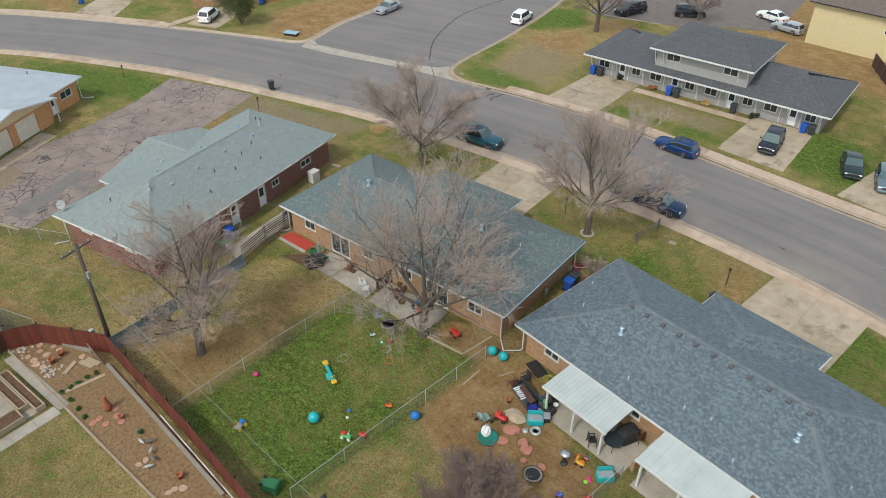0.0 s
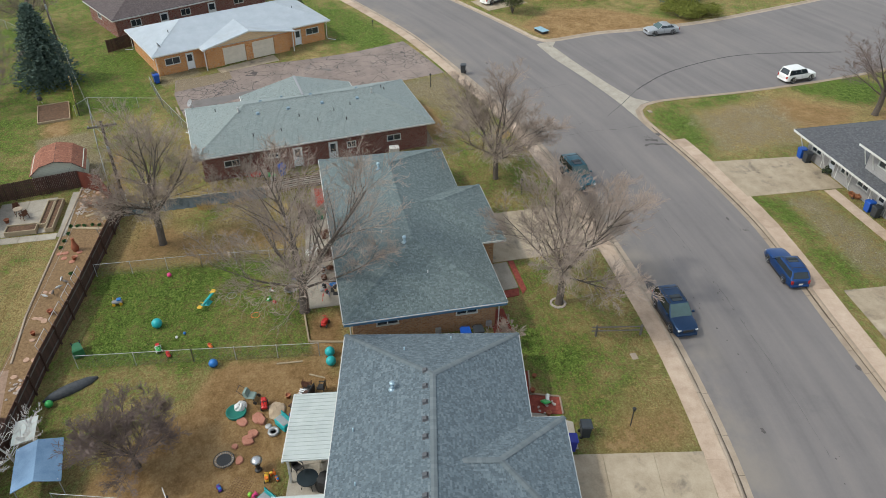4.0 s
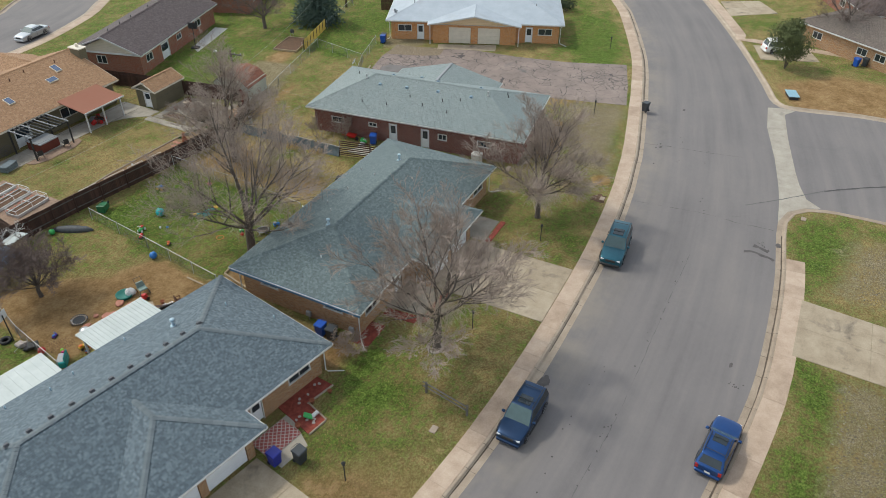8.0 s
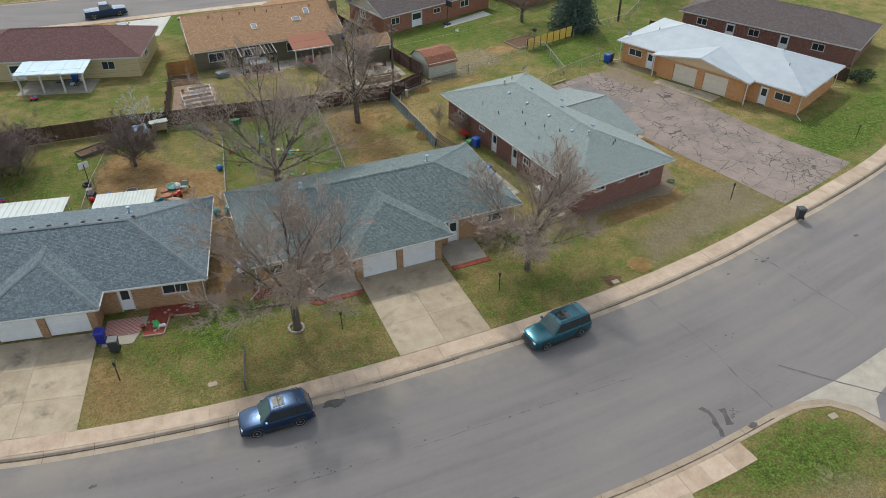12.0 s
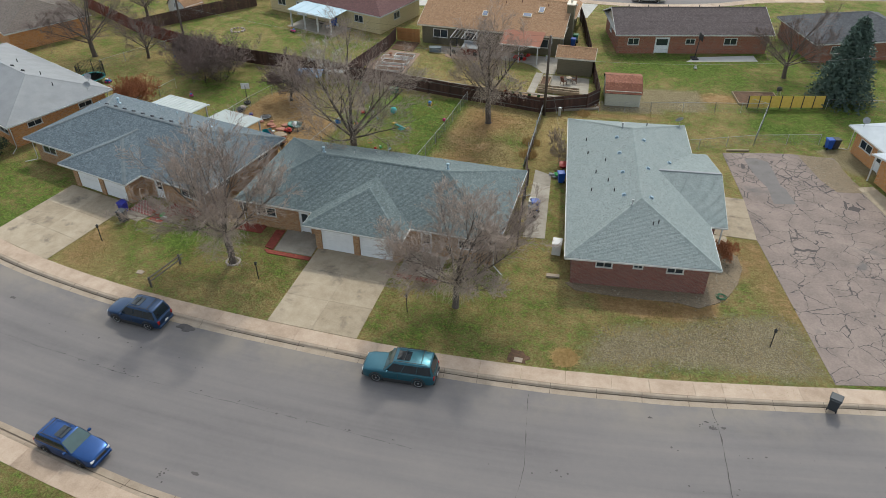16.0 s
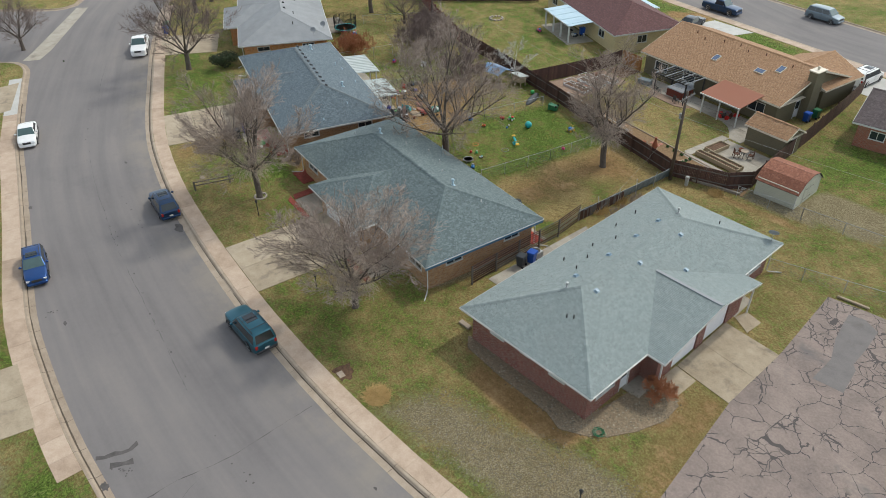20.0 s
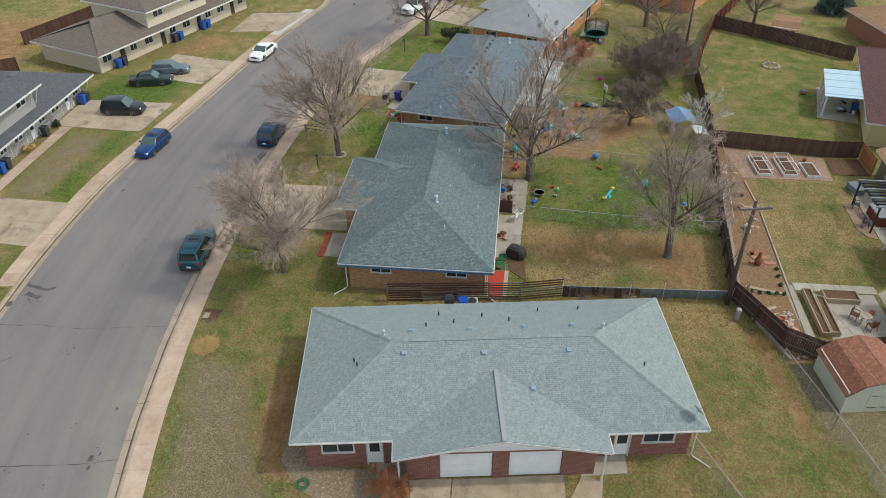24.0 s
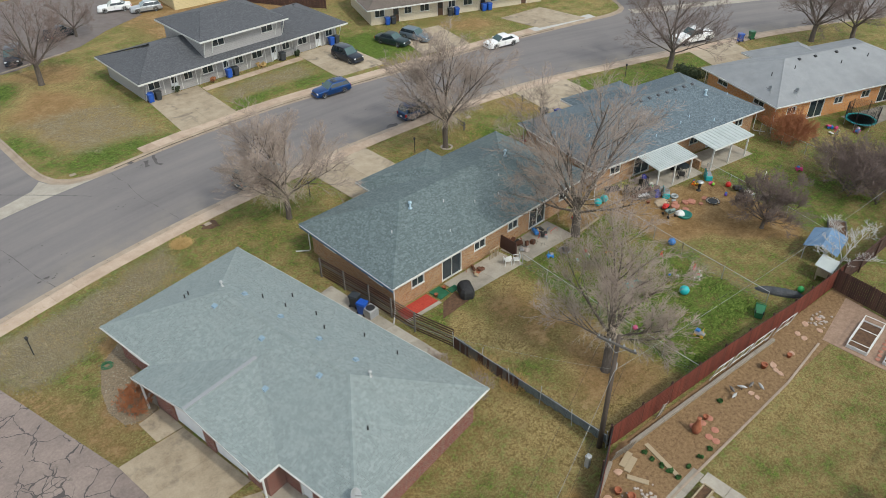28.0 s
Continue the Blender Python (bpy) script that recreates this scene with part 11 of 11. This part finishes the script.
hu = thing("rabbit_hutch", (-16.3, 14.1, 0, 0, 0, 5), "beige wooden hutch with a pale flat roof", "hutch")
part("body", Mk().soft(-0.7, 0.7, -0.45, 0.45, 0.45, 1.15, 0.02), MAT["pale_wood"], hu)
part("roof", Mk().slab([(-0.9, -0.65, 1.2), (0.9, -0.65, 1.2), (0.9, 0.65, 1.4), (-0.9, 0.65, 1.4)], 0.05), MAT["awning"], hu)
for x in (-0.62, 0.62):
    for y in (-0.38, 0.38):
        part("leg", Mk().box(x - 0.05, x + 0.05, y - 0.05, y + 0.05, 0, 0.45), MAT["pale_wood"], hu)

# basketball hoop
bh = thing("basketball_hoop", (-9.3, 22.8, 0, 0, 0, 200), "small basketball hoop with a pale backboard", "basketball hoop")
part("pole", Mk().tube([(0, 0, 0), (0, 0, 2.3)], 0.04, 8), MAT["trim"], bh)
part("backboard", Mk().soft(-0.45, 0.45, 0.06, 0.1, 1.9, 2.55, 0.01), MAT["whiteplastic"], bh)
part("hoop", Mk().tube([(0.2 * math.cos(6.28 * i / 12), 0.32 + 0.2 * math.sin(6.28 * i / 12), 2.0) for i in range(13)], 0.015, 5), MAT["orange"], bh)


# dishes, meters, side fittings
def dish(m, label, r=0.38):
    root = thing("satellite_dish", m, label, "satellite dish")
    part("mast", Mk().tube([(0, 0, -0.1), (0, 0, 0.4), (0.12, 0, 0.6)], 0.025, 6), MAT["metal"], root)
    dm = Matrix.Translation((0.14, 0, 0.62)) @ Matrix.Rotation(radians(55), 4, "Y")
    part("reflector", Mk().lathe([(0.01, 0.0), (r * 0.5, 0.03), (r, 0.1), (r, 0.12), (r * 0.5, 0.05), (0.01, 0.02)], 18, dm), MAT["grey"], root)
    part("feed_arm", Mk().tube([dm @ Vector((0, 0, 0.0)), dm @ Vector((0.1, 0, 0.45))], 0.015, 5), MAT["trim"], root)


dish(H1M @ pose(-10.6, 4.9, 3.0, 0, 0, 200), "grey satellite dish on the roof corner")
dish(house4.matrix_basis @ pose(-10.4, -3.6, 2.95, 0, 0, 160), "dark satellite dish on the far roof", 0.34)
dish(house4.matrix_basis @ pose(-8.2, -5.0, 2.85, 0, 0, 160), "dark satellite dish on the far roof", 0.34)
dish(house5.matrix_basis @ pose(10.6, 4.9, 3.0, 0, 0, 160), "grey satellite dish on the white roof", 0.34)
part("ridge_flashing", Mk().slab([(-0.12, 6.9, 4.235), (0.12, 6.9, 4.235), (0.12, 1.9, 4.235), (-0.12, 1.9, 4.235)][::-1], 0.05), MAT["roof_ash"], house1, "pale flashing strip")
for x, y in ((-19.3, 39.4), (-19.3, 43.0)):
    solid("gas_meter", Mk().soft(0, 0.2, -0.2, 0.2, 0.3, 0.75, 0.04).tube([(0.1, 0, 0.0), (0.1, 0, 0.3)], 0.03, 6), MAT["grey"], "grey gas meter against the brick wall", "meter", pose(x - 1.35, y, 0))

# red wheelbarrow behind the slat fence
wbr = thing("wheelbarrow", (-44.8, 27.2, 0, 0, 0, 100), "bright red wheelbarrow tipped by the wall", "wheelbarrow")
part("tray", Mk().rings([[(-0.3, -0.2, 0.3), (0.3, -0.2, 0.3), (0.3, 0.2, 0.3), (-0.3, 0.2, 0.3)], [(-0.5, -0.34, 0.6), (0.45, -0.34, 0.55), (0.45, 0.34, 0.55), (-0.5, 0.34, 0.6)]]), MAT["red"], wbr)
for s in (-1, 1):
    part("handle", Mk().tube([(0.4, s * 0.1, 0.25), (-1.0, s * 0.3, 0.6)], 0.02, 6), MAT["red"], wbr)
part("wheel", Mk().tube([(0.5, -0.05, 0.18), (0.5, 0.05, 0.18)], 0.18, 12), MAT["rubber"], wbr)

# open teal hatch by the street corner
hb = thing("utility_hatch", (-77.0, 65.6, 0, 0, 0, 20), "blue-grey metal lid propped on black boxes", "utility hatch")
part("lid", Mk().soft(-1.0, 1.0, -0.6, 0.6, 0.35, 0.42, 0.02), MAT["hatch"], hb)
part("box", Mk().soft(-0.9, 0.9, -0.5, 0.5, 0.0, 0.345, 0.02), MAT["trim"], hb)

# stoop and a loose beam at the parking lot
slab_field("stoop", [(-56.84, 27.31), (-56.99, 26.13), (-58.29, 26.28), (-58.39, 27.97)], 1, 1, MAT["drive"], "small pale concrete stoop beside the driveway", cat="stoop")
solid("timber_beam", Mk().soft(-1.1, 1.1, -0.09, 0.09, 0.0, 0.16, 0.02), MAT["pale_wood"], "weathered timber beam lying at the pavement edge", "beam", pose(-60.75, 19.0, 0.02, 0, 0, 15))

# ---------------------------------------------------------------- tufts, clumps, litter
def straw_clump(x, y, r, h, label, seed, mat="straw", n=500):
    rnd = random.Random(seed)
    k = Mk()
    for _ in range(n):
        a, q = rnd.uniform(0, 6.28), r * math.sqrt(rnd.random())
        p = Vector((q * math.cos(a), q * math.sin(a), 0))
        t = p + Vector((rnd.gauss(0, 0.25), rnd.gauss(0, 0.25), h * rnd.uniform(0.3, 1.0)))
        s = Vector((rnd.gauss(0, 1), rnd.gauss(0, 1), 0)).normalized() * 0.016
        k.add([p - s, p + s, t], [(0, 1, 2)])
    return solid("grass_clump", k, MAT[mat], label, "grass", pose(x, y, 0.0))


straw_clump(-48.8, 52.0, 0.85, 0.2, "clump of dry straw-coloured grass by the pavement", 1, n=2200)
straw_clump(-41.2, 25.5, 0.9, 0.7, "dry weeds along the fence", 2)
straw_clump(-41.0, 23.0, 0.9, 0.7, "dry weeds along the fence", 3)
straw_clump(-45.2, 14.9, 0.7, 0.5, "dry weeds at the fence corner", 4)
for i, (x, y) in enumerate(((-24.0, 79.45), (-18.6, 79.45), (-34.8, 79.95), (-30.5, 79.45))):
    leafy(x, y, 0.55, 0.7, "small shrub before the grey fourplex", "straw" if i == 0 else "twig_red" if i == 3 else "evergreen", 70 + i, 260)


def lawn_blades():
    """Loose tufts and blades over the near lawns, uneven in length and tone."""
    rs = np.random.RandomState(4)
    areas = [((-32, 15.5), (-20.8, 31), 5200), ((-41, 16), (-32.3, 31), 3200), ((-41.8, 46), (-35.2, 53.6), 2600), ((-27.5, 47.2), (-16.5, 53.3), 3600), ((-64, 44.6), (-47, 52), 3600), ((-16.5, 46), (-8.6, 52), 2400), ((-58, 12.5), (-42, 20), 2600), ((-39, 4.6), (-23.5, 10.4), 2200), ((-48, 45.4), (-42, 53), 1800)]
    for mat, share, seed in (("shrub", 0.4, 1), ("straw", 0.6, 2)):
        V, F = [], []
        for (x0, y0), (x1, y1), n in areas:
            n = int(n * share)
            X, Y = rs.uniform(x0, x1, n), rs.uniform(y0, y1, n)
            for x, y in zip(X, Y):
                if noise.noise(Vector((x * 0.35, y * 0.35, seed * 7.0))) < -0.05:
                    continue
                for _ in range(3):
                    i = len(V)
                    a, b = rs.normal(0, 0.05, 2)
                    h = rs.uniform(0.03, 0.09)
                    V += [(x + a - 0.012, y + b, 0.002), (x + a + 0.012, y + b, 0.002), (x + a + rs.normal(0, 0.03), y + b + rs.normal(0, 0.03), h)]
                    F.append((i, i + 1, i + 2))
        k = Mk()
        k.v, k.f = V, F
        solid("grass_tufts", k, MAT["straw" if mat == "straw" else "shrub"], "loose tufts of dry and green grass", "grass", kind="stuff")


lawn_blades()

for i, (x, y) in enumerate(((-39.6, 14.2), (-39.7, 13.6), (-39.73, 13.05), (-39.7, 12.5), (-39.73, 11.97), (-38.7, 11.9), (-37.67, 11.86), (-36.74, 11.77), (-33.0, 13.2))):
    leafy(x, y, 0.16, 0.22, "small green seedling clump in the garden strip", "sprout", 300 + i, 60, "plant")
for i, (x, y) in enumerate(((-32.18, 12.74), (-31.8, 13.1), (-31.18, 12.75), (-30.6, 12.45), (-30.3, 11.95))):
    orn = thing("garden_ornament", pose(x, y, 0.02, 0, 0, 60 * i), ("weathered grey metal bird ornament", "dark metal bird ornament")[i % 2], "ornament", "metal bird ornaments")
    part("body", Mk().rings([[(u, w * math.cos(a), 0.3 + w * math.sin(a)) for a in [6.283 * j / 8 for j in range(8)]] for u, w in ((-0.3, 0.02), (-0.15, 0.08), (0.05, 0.1), (0.2, 0.05), (0.32, 0.01))]), MAT["fence_grey" if i % 2 else "metal"], orn)
    for sy in (-0.04, 0.04):
        part("leg", Mk().tube([(0, sy, 0.0), (0, sy, 0.24)], 0.012, 4), MAT["trim"], orn)

h2 = thing("basketball_hoop", (-56.6, -4.4, 0.03, 0, 0, 110), "portable basketball hoop with a dark backboard", "basketball hoop")
part("base", Mk().soft(-0.5, 0.5, -0.7, 0.1, 0.0, 0.18, 0.05), MAT["trim"], h2)
part("pole", Mk().tube([(0, -0.3, 0.1), (0, -0.1, 2.6)], 0.05, 8), MAT["trim"], h2)
part("backboard", Mk().soft(-0.6, 0.6, 0.0, 0.05, 2.4, 3.2, 0.01), MAT["trim"], h2)
part("hoop", Mk().tube([(0.22 * math.cos(6.28 * i / 12), 0.3 + 0.22 * math.sin(6.28 * i / 12), 2.55) for i in range(13)], 0.015, 5), MAT["rust"], h2)

tub = thing("hot_tub", (-29.1, 1.25, 0.04, 0, 0, 2), "brown-clad hot tub with a grey cover under the pergola", "hot tub")
part("cabinet", Mk().soft(-1.05, 1.05, -1.0, 1.0, 0.0, 0.85, 0.04), MAT["fence_red"], tub)
part("cover", Mk().soft(-1.1, 1.1, -1.05, 1.05, 0.85, 0.97, 0.04), MAT["grey"], tub)
flat("deck", [(-32.0, 2.66), (-26.0, 2.5), (-26.3, 3.3), (-27.4, 3.75), (-30.6, 3.85), (-31.7, 3.4)], 0.05, MAT["brickpave"], "brick-edged deck before the pergola", "deck", 0.1)
for x, y in ((-27.4, 2.9), (-30.2, 3.1)):
    garden_chair(x, y, 250, "trim", "dark metal garden chair by the hot tub", "dark deck chairs")
for wx in (-23.9, -26.2):
    ww = thing("wagon_wheel", (wx, -0.38, 0.6, 78, 0, 0), "weathered wagon wheel leaning on the wall", "wagon wheel", "wagon wheels")
    part("rim", Mk().tube([(0.55 * math.cos(6.283 * i / 24), 0.55 * math.sin(6.283 * i / 24), 0) for i in range(25)], 0.035, 6, cap=False), MAT["fence_grey"], ww)
    for i in range(10):
        part("spoke", Mk().tube([(0, 0, 0), (0.54 * math.cos(6.283 * i / 10), 0.54 * math.sin(6.283 * i / 10), 0)], 0.02, 5), MAT["fence_grey"], ww)
    part("hub", Mk().tube([(0, 0, -0.08), (0, 0, 0.08)], 0.09, 10), MAT["fence_grey"], ww)
dk = thing("deck_box", (-24.6, 2.0, 0.03, 0, 0, 15), "grey lidded deck box by the lawn", "deck box")
part("body", Mk().soft(-0.75, 0.75, -0.4, 0.4, 0.0, 0.5, 0.03), MAT["tarp"], dk)
part("lid", Mk().soft(-0.78, 0.78, -0.43, 0.43, 0.5, 0.58, 0.02), MAT["tarp"], dk)
